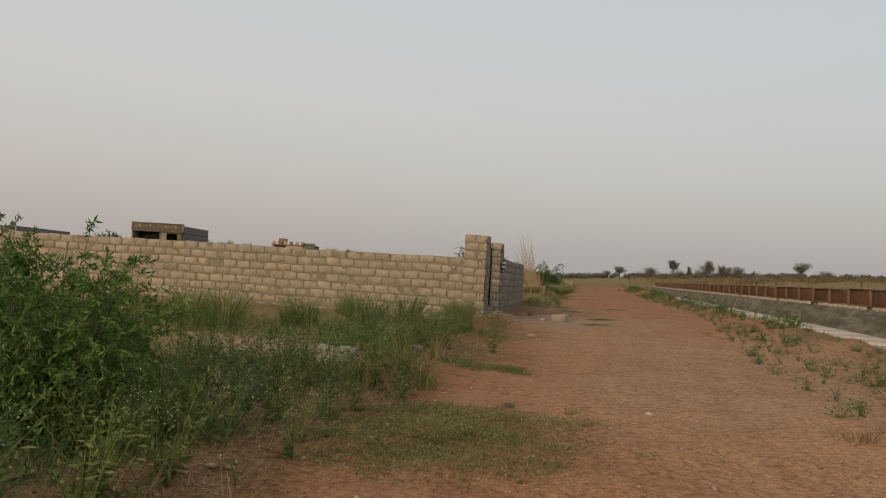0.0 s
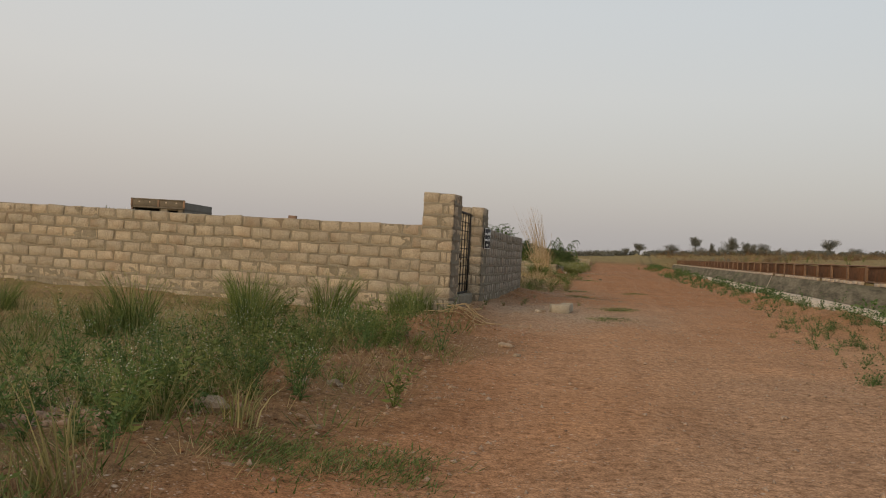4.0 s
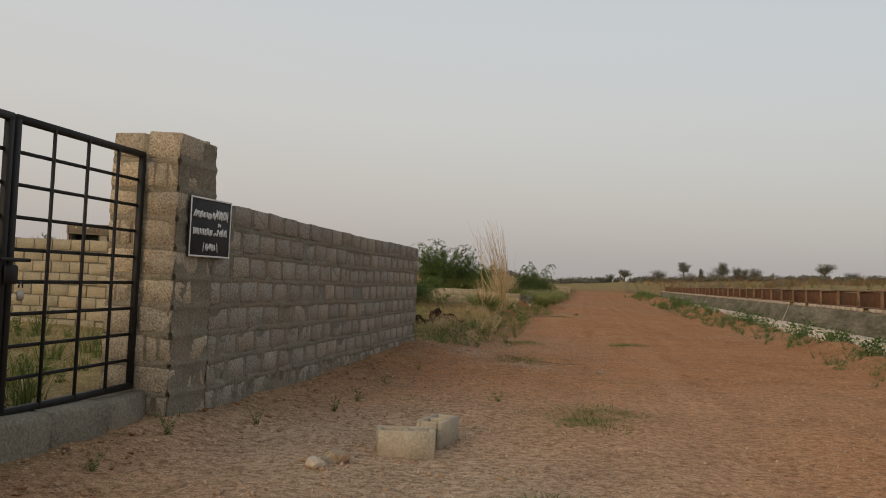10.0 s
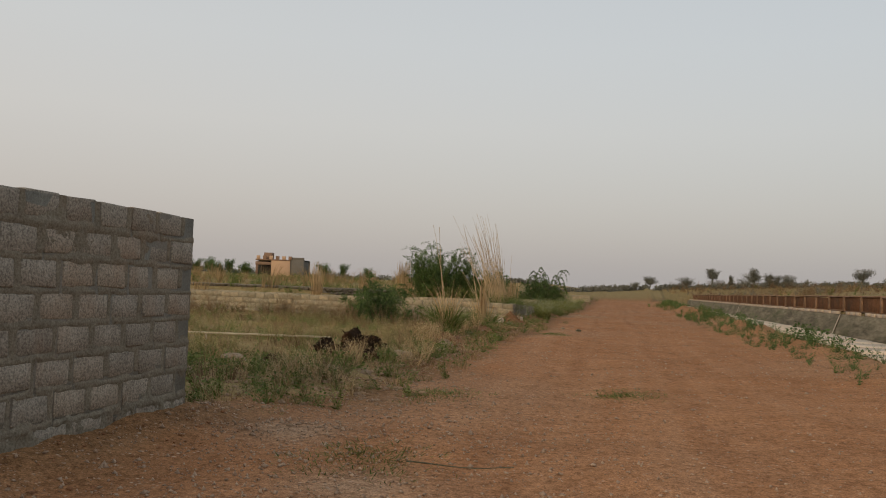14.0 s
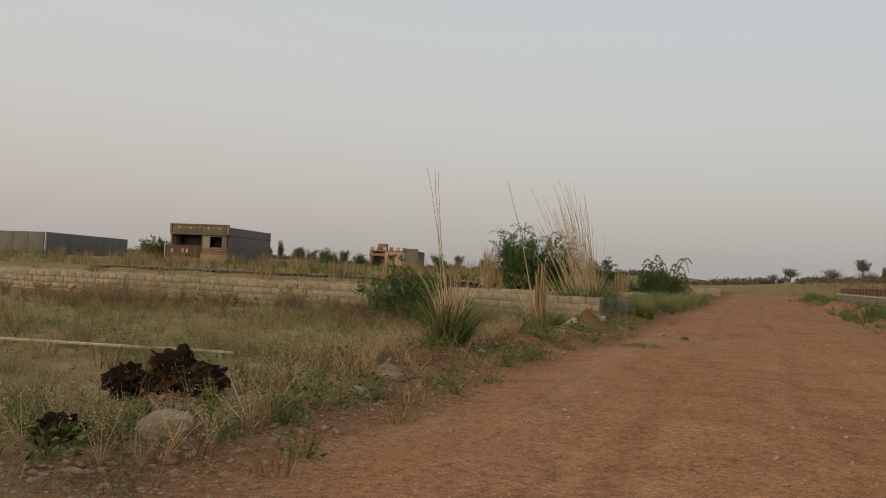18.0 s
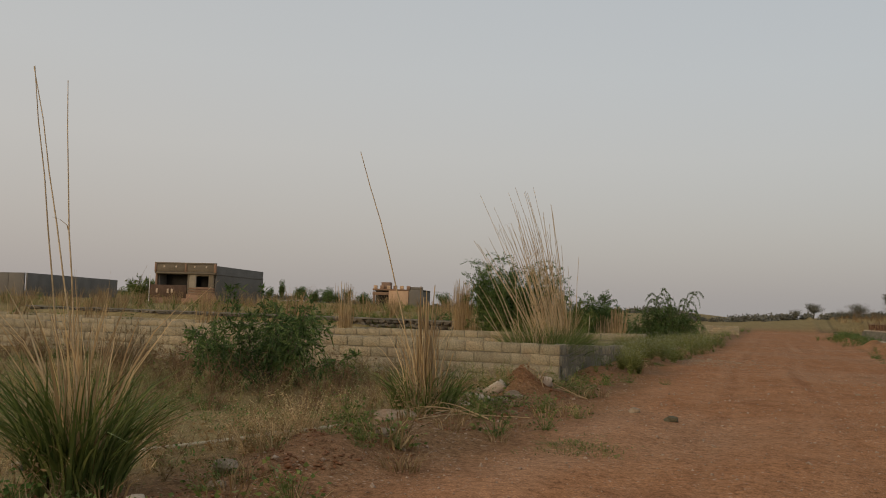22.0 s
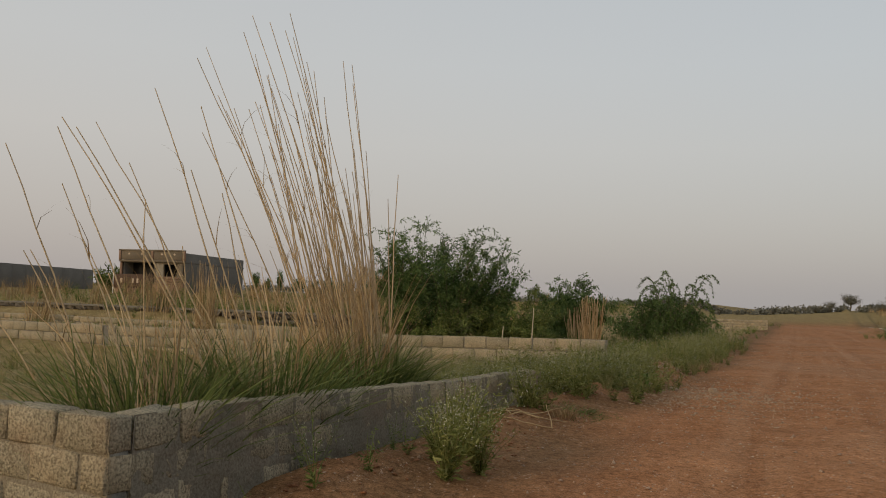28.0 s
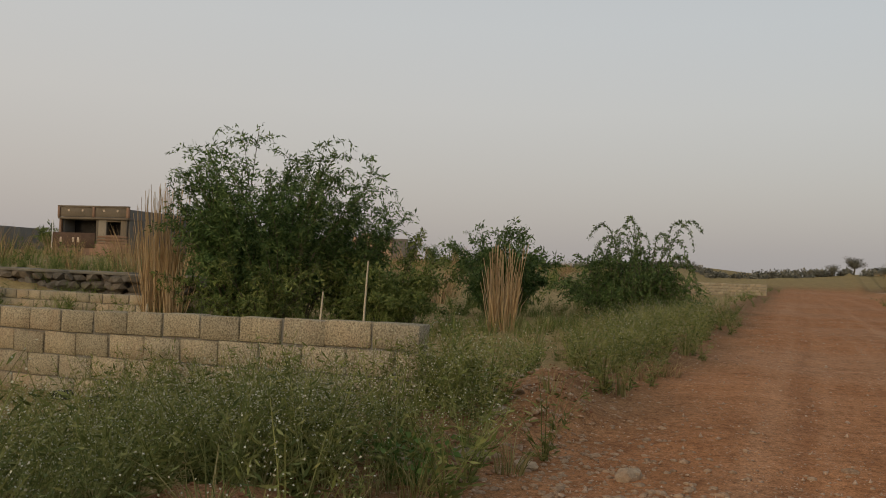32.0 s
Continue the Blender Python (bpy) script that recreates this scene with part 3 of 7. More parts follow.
    # beyond the canal's end the ground climbs to a low wooded ridge, higher towards the canal's side
    ridge = np.interp(u, [-60, -30, -8, 6, 34, 62, 160], [0.5, 1.1, 1.45, 2.4, 4.1, 5.3, 6.6]) * smooth(168, 214, y)
    beyond = smooth(184, 196, y)
    z = np.where(u > CANAL_IN - 0.03, z * (1 - beyond) + beyond * ridge, z + ridge * smooth(-40, -12, u))
    return z


def gz(x, y):
    return float(ground_z(x, y))


def build_ground():
    far_u = [-2500, -1200, -600, -350, -220, -150, -110, -80, -62, -50, -42, -36, -31, -27, -24, -21.5, -19.5]
    us = np.concatenate([far_u, np.arange(-18, 7.5, 0.22), [7.66, 7.69, 8.4, 9.6, 11, 12.87, 12.89, 13.1, 13.25, 13.4, 14, 15, 16.5, 18.5, 21, 25, 30, 37, 46, 60, 80, 105, 140, 190, 260, 400, 700, 1300, 2500]])
    ys = np.concatenate([[-2500, -900, -300, -120, -60, -35, -22, -14, -9], np.arange(-6, 100, 0.24), [101, 103, 106, 110, 114, 119, 125, 132, 140, 149, 160, 172, 185, 200, 220, 245, 275, 320, 380, 470, 620, 900, 1400, 2500]])
    U, Y = np.meshgrid(us, ys)
    X = U + CANAL_SLOPE * np.clip(Y, -700, 700)
    Z = ground_z(X, Y)
    # pieces near the walk are rougher
    Z = Z + np.random.default_rng(3).normal(0, 0.012, Z.shape) * (np.abs(U) < 19) * (1 - 0.93 * smooth(-0.6, 0.3, X - road_left(Y)) * smooth(-0.6, 0.3, road_right(Y) - X))
    ny, nx = U.shape
    idx = np.arange(ny * nx).reshape(ny, nx)
    q = np.stack([idx[:-1, :-1], idx[:-1, 1:], idx[1:, 1:], idx[1:, :-1]], axis=-1).reshape(-1, 4)
    mesh = Mesh().add(np.stack([X, Y, Z], axis=-1).reshape(-1, 3), q)
    me = mesh.data("ground", [M_GROUND], smooth=True)
    lx, rx = road_left(Y), road_right(Y)
    wl_, wr_ = 0.35 * wob(X, Y, 1.3, 4.0), 0.5 * wob(X, Y, 1.1, 5.0)
    start = smooth(13, 9, Y)
    road = smooth(-0.4, 1.1, (X - lx + wl_) * (1 + 0.6 * start) + 0.5 * start) * smooth(-0.7, 0.7, rx + 2.2 * (U > 0) - X + wr_)
    road = np.maximum(road, smooth(23.5, 25, Y) * smooth(37.0, 34.5, Y) * smooth(1.0, 2.2, X + 0.0) * (U < 3)) * smooth(190, 168, Y)
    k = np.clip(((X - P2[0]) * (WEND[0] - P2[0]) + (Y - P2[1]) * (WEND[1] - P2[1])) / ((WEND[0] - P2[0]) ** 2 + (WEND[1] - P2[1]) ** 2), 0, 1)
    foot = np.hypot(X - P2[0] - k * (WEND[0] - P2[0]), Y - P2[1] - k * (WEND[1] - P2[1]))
    road = road * (0.2 + 0.8 * smooth(0.2, 1.3, foot + 0.3 * wob(X, Y, 2.0, 1.0)))  # less road cover, so darker soil, along the wall's foot
    for hx, hy, sx, sy, h in HEAPS:
        road = np.maximum(road, np.exp(-(((X - hx) / (sx * 1.2)) ** 2 + ((Y - hy) / (sy * 1.2)) ** 2)) * 0.5)
    verge = 0.12 * smooth(0.2, 1.2, X - rx) * (U < 6)
    near_edge = 0.7 * smooth(34.5, 36.5, Y) * smooth(46, 43.5, Y)  # the open field's grass reaches up to the road
    grass = np.clip(smooth(0.6 - near_edge, 2.5 - 1.9 * near_edge, lx - X + 0.6 * wob(X, Y, 0.9)), 0, 1) * 0.85
    grass = np.maximum(grass, verge) * (1 - 0.85 * np.clip(sum(np.exp(-(((X - hx) / sx) ** 2 + ((Y - hy) / sy) ** 2)) for hx, hy, sx, sy, h in HEAPS), 0, 1))
    grass = np.where(U > 12.8, 0.75, np.maximum(grass, 0.85 * smooth(172, 188, Y)))
    gravel = np.exp(-(((X - 3.3) / 1.7) ** 2 + ((Y - 25.2) / 3.6) ** 2)) * 0.8 * (0.85 + 0.3 * wob(X, Y, 1.1, 2.0)) + 0.15 * smooth(0.1, 0.6, wob(X, Y, 0.45, 7.0)) * road
    gravel = gravel + 0.6 * np.exp(-(((X - 4.22) / 0.35) ** 2 + ((Y - 33.95) / 0.45) ** 2)) + 0.55 * np.exp(-(((X - 4.93) / 0.4) ** 2 + ((Y - 32.21) / 0.4) ** 2))
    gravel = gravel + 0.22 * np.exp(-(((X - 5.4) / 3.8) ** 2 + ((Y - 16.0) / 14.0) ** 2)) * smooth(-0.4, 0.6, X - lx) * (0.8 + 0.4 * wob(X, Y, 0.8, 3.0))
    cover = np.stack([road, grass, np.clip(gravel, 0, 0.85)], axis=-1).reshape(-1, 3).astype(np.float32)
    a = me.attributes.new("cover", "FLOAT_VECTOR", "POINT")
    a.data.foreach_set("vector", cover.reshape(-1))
    dust = smooth(0.2, 2.2, X - lx + 0.6 * wob(X, Y, 0.8, 6.0)) * np.interp(Y, [-20, 22, 40, 58, 68, 90], [0.8, 0.62, 0.22, 0.2, 0.0, 0.0]) * (0.75 + 0.35 * wob(X, Y, 0.5, 3.0))
    lane = np.stack([X - 0.5 * (lx + rx) - np.interp(Y, [0, 8, 19, 36, 60, 68, 90], [0.2, 0.3, 0.78, -0.15, -0.2, -0.5, -0.5]), Y, np.clip(dust, 0, 1)], axis=-1).reshape(-1, 3).astype(np.float32)
    a = me.attributes.new("lane", "FLOAT_VECTOR", "POINT")
    a.data.foreach_set("vector", lane.reshape(-1))
    return tagged(new("ground", me), "red earth road and dry grassy field ground", "ground", kind="structure")


build_ground()

# ---- concrete block walls ----
BL, BH, BD, JOINT = 0.385, 0.198, 0.19, 0.018


def block_meshes(mat, seed, n, length, height):
    return [box_mesh(length, BD, height, 0.014 if mat is M_BLOCK else 0.008, 0.009 if mat is M_BLOCK else 0.004, seed + i).data("block", [mat]) for i in range(n)]


BLOCKS = {}
JOINTS = {"block_concrete": (0.370, 0.189, 0.033, 0.027), "block_grey": (0.335, 0.175, 0.06, 0.041), "block_pale": (0.384, 0.199, 0.019, 0.017)}  # block length, height, upright joint, bed joint


def blocks_for(mat, bl, bh):
    if (mat.name, bl) not in BLOCKS:
        BLOCKS[mat.name, bl] = (block_meshes(mat, 10, 12, bl, bh), block_meshes(mat, 40, 4, bl * 0.47, bh))
    return BLOCKS[mat.name, bl]


def wavy(x):
    """The courses were not laid quite true."""
    return 0.009 * np.sin(x * 0.9 + 0.7) + 0.005 * np.sin(x * 2.3)


def fractal(X, S, scale, seed):
    """Two octaves of noise over a face."""
    out = np.empty(X.size)
    for i, (x, y) in enumerate(zip(X.ravel(), S.ravel())):
        a = Vector((x * scale, y * scale, seed * 3.7))
        out[i] = noise.noise(a) + 0.55 * noise.noise(a * 2.7)
    return out.reshape(X.shape)


def skin_mesh(P):
    idx = np.arange(P.shape[0] * P.shape[1]).reshape(P.shape[:2])
    q = np.stack([idx[:-1, :-1], idx[1:, :-1], idx[1:, 1:], idx[:-1, 1:]], axis=-1).reshape(-1, 4)
    return Mesh().add(P.reshape(-1, 3), q)


def mortar_skin(wall, run, side, top, slope, courses, laid, first, res, bias, swing, foot, mat):
    """Mortar squeezed out of the joints and smeared over the block faces: it stands proud at the joints, sinks behind the faces
    between them, and covers whole blocks in patches and along the foot."""
    bl, bh, up, bed = laid
    course, depth = bh + bed, courses * (bh + bed)
    X, S = np.meshgrid(np.linspace(-0.012, run - 0.006, int(run / res)), np.linspace(0.006, depth + 0.08, int(depth / res)), indexing="ij")
    c = np.floor(S / course)
    d_bed = np.minimum(np.abs(S - c * course - bh - bed / 2), np.where(c > 0, np.abs(S - c * course + bed / 2), 9.0))
    at = (X - first - (c % 2) * (bl + up) / 2 + up / 2) % (bl + up)
    d_up = np.minimum(at, bl + up - at)
    joint = np.maximum(1 - smooth(bed / 2 - 0.004, bed / 2 + 0.020, d_bed), 0.9 * (1 - smooth(up / 2 - 0.006, up / 2 + 0.018, d_up)))
    n = fractal(X, S, 11.0, run)
    patch = smooth(0.12, 0.55, fractal(X, S, 1.25, run + 5))
    # open gaps along some block edges
    k = np.floor((X - first - (c % 2) * (bl + up) / 2 + up / 2) / (bl + up))
    luck = np.modf(np.abs(np.sin(c * 12.98 + k * 78.23) * 437.58))[0]
    gap = np.exp(-((at - up / 2) / 0.011) ** 2) * (luck < 0.5) * 0.035 + np.exp(-((S - c * course - bh) / 0.010) ** 2) * smooth(0.0, 0.35, fractal(X, S, 3.0, run + 9)) * 0.030
    o = BD / 2 + bias - gap * (1 - patch) + 0.015 * joint + swing * n + 0.010 * patch + foot * smooth(depth - 0.60, depth - 0.15, S + 0.16 * n)
    return part("mortar_smear", skin_mesh(np.stack([X, side * o, top + slope * X + wavy(X) - S], axis=-1)).data("mortar_smear", [mat], smooth=True), None, wall, "rough smeared mortar")


def block_wall(name, a, b, top, courses, mats, label, separate=True, top_b=None, first=0.0, gap=(), spread=0.002, kind="structure", skins=(), size=None):
    """A wall of single blocks from a to b (x, y), laid in running bond down from its top. mats: block, joined block, mortar."""
    a, b = Vector((*a, 0)), Vector((*b, 0))
    run = (b - a).length
    way = (b - a).normalized()
    turn = math.atan2(way.y, way.x)
    top_b = top if top_b is None else top_b
    slope = (top_b - top) / run
    bl, bh, up, bed = size or JOINTS.get(mats[0].name, (BL, BH, JOINT, JOINT))
    course = bh + bed
    body = empty(name, pose(a.x, a.y, 0, 0, 0, math.degrees(turn)))
    tagged(body, label, "wall", kind=kind)
    core = Mesh()
    n = max(2, int(run / 1.0))
    xs = np.linspace(0.004, run - 0.004, n + 1)
    v, q = [], []
    hb = BD / 2 - (0.007 if mats[0] is M_BLOCK_GREY else 0.024)
    depth = courses * course + 0.25
    for x in xs:
        zt = top + slope * x + wavy(x) - 0.012
        v += [(x, -hb, zt - depth), (x, hb, zt - depth), (x, hb, zt), (x, -hb, zt)]
    for i in range(n):
        o = i * 4
        for k in range(4):
            q.append((o + k, o + (k + 1) % 4, o + 4 + (k + 1) % 4, o + 4 + k))
    q += [(0, 3, 2, 1), (n * 4, n * 4 + 1, n * 4 + 2, n * 4 + 3)]
    core.add(v, q)
    part("mortar", core, mats[2], body)
    whole, half = blocks_for(mats[0], bl, bh)
    r = random.Random(len(name) * 7 + int(run * 13))
    joined = Mesh()
    full = [box_mesh(bl, BD, bh, 0.007, 0.004, 80 + i) for i in range(3)]
    part_block = [box_mesh(bl * 0.47, BD, bh, 0.007, 0.004, 90 + i) for i in range(2)]
    for c in range(courses):
        x = first
        if c % 2:
            x += (bl + up) / 2
        starts = []
        if x > 0.15:
            starts.append((x - (bl + up) / 2, True))
        while x + bl * 0.5 < run:
            if x + bl > run + 0.01:
                starts.append((x, True))
                x += (bl + up) / 2
            else:
                starts.append((x, False))
                x += bl + up
        for x0, is_half in starts:
            ln = bl * 0.47 if is_half else bl
            cx = x0 + ln / 2
            z = top + slope * cx + wavy(cx) - c * course - bh / 2 + r.gauss(0, 0.006 if mats[0] is M_BLOCK else 0.003)
            if any(g0 < cx < g1 for g0, g1 in gap):
                continue
            m = pose(cx + r.gauss(0, 0.004), r.gauss(0, spread), z, 0, r.gauss(0, 0.6), r.gauss(0, 0.25))
            if separate:
                me = r.choice(half if is_half else whole)
                part("block", me, None, body, m=m)
            else:
                joined.add_mesh(r.choice(part_block if is_half else full), m)
    for side, res, bias, swing, foot, skin_mat in skins:
        mortar_skin(body, run, side, top, slope, courses, (bl, bh, up, bed), first, res, bias, swing, foot, skin_mat)
    if not separate:
        ob = part("blocks", joined, mats[1], body)
        ob["kind"] = "stuff"
    return body


def block_pillar(name, x, y, turn, zt, courses, sx, sy, mats, label):
    """Courses of one long and one short stone on each side, turned by a right angle from course to course."""
    body = empty(name, pose(x, y, 0, 0, 0, turn))
    tagged(body, label, "pillar", kind="structure")
    bh, bed = 0.185, 0.031
    course = bh + bed
    part("mortar", box_mesh(sx - 0.022, sy - 0.022, courses * course + 0.2, 0.01), mats[2], body, m=pose(0, 0, zt - (courses * course + 0.2) / 2 - 0.010))
    r = random.Random(int(x * 100))
    for c in range(courses):
        z = zt - c * course - bh / 2
        a, d, rz = (sx, sy, 0) if c % 2 else (sy, sx, 90)
        s1, s2 = a * 0.62, a * 0.33
        for side in (-1, 1):
            flip = r.choice((-1, 1))
            slim = s2 / 2 - 0.005
            for ln, off in ((s1, -flip * (a - s1) / 2), (slim, flip * (a - slim) / 2), (slim, flip * (a / 2 - s2 + slim / 2))):
                me = box_mesh(ln, d / 2 - 0.015, bh, 0.012, 0.007, r.randrange(9999)).data("block", [mats[0]])
                part("block", me, None, body, m=pose(0, 0, 0, 0, 0, rz) @ pose(off, side * (d / 4 + 0.0075), z, 0, r.gauss(0, 0.3), r.gauss(0, 0.3)))
    # mortar smeared over the front, and a fuller coat on the face towards the road
    for face, bias, mat in (((0, -1), -0.012, mats[3]), ((1, 0), 0.001, mats[4]), ((0, 1), -0.010, mats[3])):
        w, out = (sx, sy / 2) if face[1] else (sy, sx / 2)
        T, S = np.meshgrid(np.linspace(-w / 2 + 0.008, w / 2 - 0.008, 28), np.linspace(0.02, courses * course + 0.05, courses * 10), indexing="ij")
        d_bed = np.abs((S - bh - bed / 2 + course / 2) % course - course / 2)
        n = fractal(T, S, 10.0, x + face[0])
        o = out + bias + 0.013 * (1 - smooth(0.010, 0.034, d_bed)) + 0.006 * n + 0.008 * smooth(0.1, 0.5, fractal(T, S, 2.0, x + 2 + face[0]))
        P = np.stack([T, o * face[1], zt - S], axis=-1) if face[1] else np.stack([o, T, zt - S], axis=-1)
        part("mortar_smear", skin_mesh(P).data("mortar_smear", [mat], smooth=True), None, body, "rough smeared mortar")
    return body


WARM = (M_BLOCK, M_BLOCK_JOINED, M_MORTAR, M_SMEAR, M_SMEAR_GREY)
PALE = (M_BLOCK_PALE, M_BLOCK_PALE_JOINED, M_MORTAR_GREY)
GREY = (M_BLOCK_GREY, M_BLOCK_JOINED, M_MORTAR_GREY)
YAW = -math.degrees(math.atan(SHEAR))      # turn of the plots


def along(p, u, v):
    """From p, u metres towards the canal and v metres along it."""
    q = Vector((*p, 0)) + ACROSS * u + AX * v
    return (q.x, q.y)

# the gated plot
PLOT_LEFT = along(P1, -16.0, 0)
block_wall("wall_front", along(P1, -0.295, -0.222), along(P1, -16.3, -0.222), 1.64, 8, WARM, "weathered bare concrete block plot wall, no plaster", top_b=1.74, skins=((1, 0.02, -0.015, 0.007, 0.014, M_SMEAR),))
block_wall("wall_roadside", along(P2, 0.19, 0.29), WEND, 1.745, 9, GREY, "grey concrete block wall with smeared mortar beside the road", top_b=1.71, skins=((-1, 0.016, -0.0135, 0.007, 0.018, M_SMEAR_GREY),))
block_wall("wall_back", along(WEND, -0.2, -0.1), along(WEND, -17.0, -0.1), 1.62, 8, PALE, "pale block back wall of the gated plot", separate=False)
block_wall("wall_side", along(P1, -16.2, 0.1), along(WEND, -17.0, -0.3), 1.66, 8, WARM, "block side wall of the gated plot", separate=False)
block_pillar("pillar_1", *P1, YAW, 2.26, 11, 0.58, 0.64, WARM, "square block gate pillar with chipped corners")
block_pillar("pillar_2", *P2, YAW, 2.20, 11, 0.56, 0.56, WARM, "square block gate pillar carrying a black sign")

# low walls of the unbuilt plots
L1 = (7.22, 60.2)
block_wall("low_wall_1", L1, along(L1, -17.5, 0), 0.66, 5, PALE, "low unfinished pale block wall across the plot", skins=((1, 0.03, -0.026, 0.005, 0.026, M_SMEAR),))
block_wall("low_wall_1_roadside", along(L1, -0.096, 0.10), (8.52, 68.0), 0.66, 3, PALE, "low grey block wall sinking into the road bank", top_b=0.46, skins=((-1, 0.03, -0.009, 0.006, 0.010, M_SMEAR_GREY),))
block_wall("low_wall_1_far", along(L1, -17.52, 0), along(L1, -48, 0), 0.66, 4, PALE, "low pale block wall running on over the field", separate=False)
L2 = (9.25, 73.67)
LARGE = (0.503, 0.244, 0.018, 0.016)       # larger blocks than those of the first low wall
block_wall("low_wall_2", L2, along(L2, -14.0, 0), 0.71, 5, PALE, "low wall of large pale blocks half hidden by weeds", top_b=0.44, size=LARGE)
block_wall("low_wall_2_far", along(L2, -14.02, 0), along(L2, -50, 0), 0.44, 4, PALE, "low pale block wall running on behind the plot", separate=False, size=LARGE)
block_wall("low_wall_3", (1.5, 82.5), along((1.5, 82.5), -40, 0), 0.40, 2, PALE, "low broken block wall before the stone wall", separate=False)

# ---- gate, sign and sill ----


def bar(length, w, d, seed=0):
    return box_mesh(w, d, length, 0.004, 0.0, seed)


def build_gate():
    a, b = along(P1, 0.0, 0.31), along(P2, 0.0, -0.29)
    a, b = Vector((*a, 0)), Vector((*b, 0))
    run, way = (b - a).length, (b - a).normalized()
    turn = math.degrees(math.atan2(way.y, way.x))
    z0, z1 = 0.33, 2.03
    gate = empty("iron_gate", pose(a.x, a.y, 0, 0, 0, turn))
    tagged(gate, "black iron grid gate with two padlocked leaves, closed", "gate")
    half = run / 2
    h = z1 - z0
    for side in (0, 1):
        leaf = empty("gate_leaf")
        leaf.parent = gate
        x0 = side * half + 0.012
        x1 = (side + 1) * half - 0.012
        for x in (x0 + 0.02, x1 - 0.02):
            part("stile", bar(h, 0.045, 0.04), M_IRON, leaf, m=pose(x, 0, z0 + h / 2))
        for z in (z0 + 0.0, z1):
            part("rail", box_mesh(x1 - x0, 0.04, 0.045, 0.004), M_IRON, leaf, m=pose((x0 + x1) / 2, 0, z))
        for i in range(1, 4):
            part("upright_bar", bar(h, 0.02, 0.02), M_IRON, leaf, m=pose(x0 + (x1 - x0) * i / 4, -0.012, z0 + h / 2))
        for i in range(1, 9):
            part("cross_bar", box_mesh(x1 - x0, 0.012, 0.022, 0.002), M_IRON, leaf, m=pose((x0 + x1) / 2, 0.012, z0 + h * i / 9))
    part("latch_plate", box_mesh(0.10, 0.03, 0.11, 0.01), M_IRON, gate, m=pose(half, -0.045, z0 + h * 0.47))
    bolt_v, bolt_q = tubes([[(half - 0.13, -0.065, z0 + h * 0.52), (half + 0.13, -0.065, z0 + h * 0.52)]], [[0.011, 0.011]], 8)
    part("bolt", Mesh().add(bolt_v, bolt_q), M_IRON, gate)
    part("padlock", box_mesh(0.05, 0.025, 0.06, 0.01), M_PADLOCK, gate, "small steel padlock", m=pose(half + 0.05, -0.075, z0 + h * 0.40))
    ring = [(half + 0.05 + 0.018 * math.cos(t), -0.075, z0 + h * 0.40 + 0.045 + 0.03 * math.sin(t)) for t in np.linspace(0, math.pi, 7)]
    v, q = tubes([ring], [[0.005] * 7], 6)
    part("shackle", Mesh().add(v, q), M_IRON, gate)
    # the sill of plastered blocks under the gate
    sill = tagged(empty("gate_sill", pose(a.x, a.y, 0, 0, 0, turn)), "rough mortared block sill under the gate", "sill", kind="structure")
    n = 5
    for i in range(n):
        part("sill_block", box_mesh(run / n - 0.004, 0.34, 0.5, 0.03, 0.016, 300 + i), M_SMEAR_GREY, sill, m=pose(run * (i + 0.5) / n, 0.0, 0.05))
    return gate


build_gate()


def build_sign():
    p = along(P2, 0.305, 0.18)
    s = empty("sign_board", pose(p[0], p[1], 1.53, 0, 0, YAW + 90))
    tagged(s, "black notice board with white lettering and white rim", "sign")
    W, H = 0.64, 0.46
    part("board", box_mesh(W, 0.015, H, 0.002), M_BOARD, s)
    for (x, z, w, h) in ((0, H / 2 - 0.007, W, 0.013), (0, -H / 2 + 0.007, W, 0.013), (-W / 2 + 0.007, 0, 0.013, H - 0.03), (W / 2 - 0.007, 0, 0.013, H - 0.03)):
        part("rim", box_mesh(w, 0.005, h, 0.001), M_WHITE, s, m=pose(x, -0.0105, z))
    r = random.Random(5)

    def strokes(x0, x1, z, h, slant, wide=(0.010, 0.020), gap=(0.006, 0.012)):
        """A line of writing that cannot be read, as plain bars."""
        x = x0
        while x < x1:
            w = r.uniform(*wide)
            part("letter_stroke", box_mesh(w, 0.004, h * r.uniform(0.7, 1.0), 0.001), M_WHITE, s, m=pose(x + w / 2, -0.0097, z + r.uniform(-0.006, 0.006), 0, r.uniform(-slant, slant)))
            x += w + r.uniform(*gap)
    for z, x0, x1, h, sl in ((0.10, -0.265, -0.15, 0.07, 40), (0.098, -0.20, 0.045, 0.052, 6), (0.108, 0.06, 0.265, 0.085, 40), (0.03, 0.11, 0.16, 0.03, 60), (-0.035, -0.27, 0.03, 0.052, 6), (-0.045, 0.045, 0.10, 0.03, 50), (-0.03, 0.10, 0.265, 0.06, 40), (-0.15, -0.075, 0.085, 0.06, 45)):
        strokes(x0, x1, z, h, sl)
    for x, ang in ((-0.105, 12), (0.11, -12)):
        part("bracket", box_mesh(0.007, 0.004, 0.075, 0.001), M_WHITE, s, m=pose(x, -0.0097, -0.15, 0, ang))
    return s


build_sign()

# ---- canal ----


def canal_at(u, y):
    return float(u + CANAL_SLOPE * y)


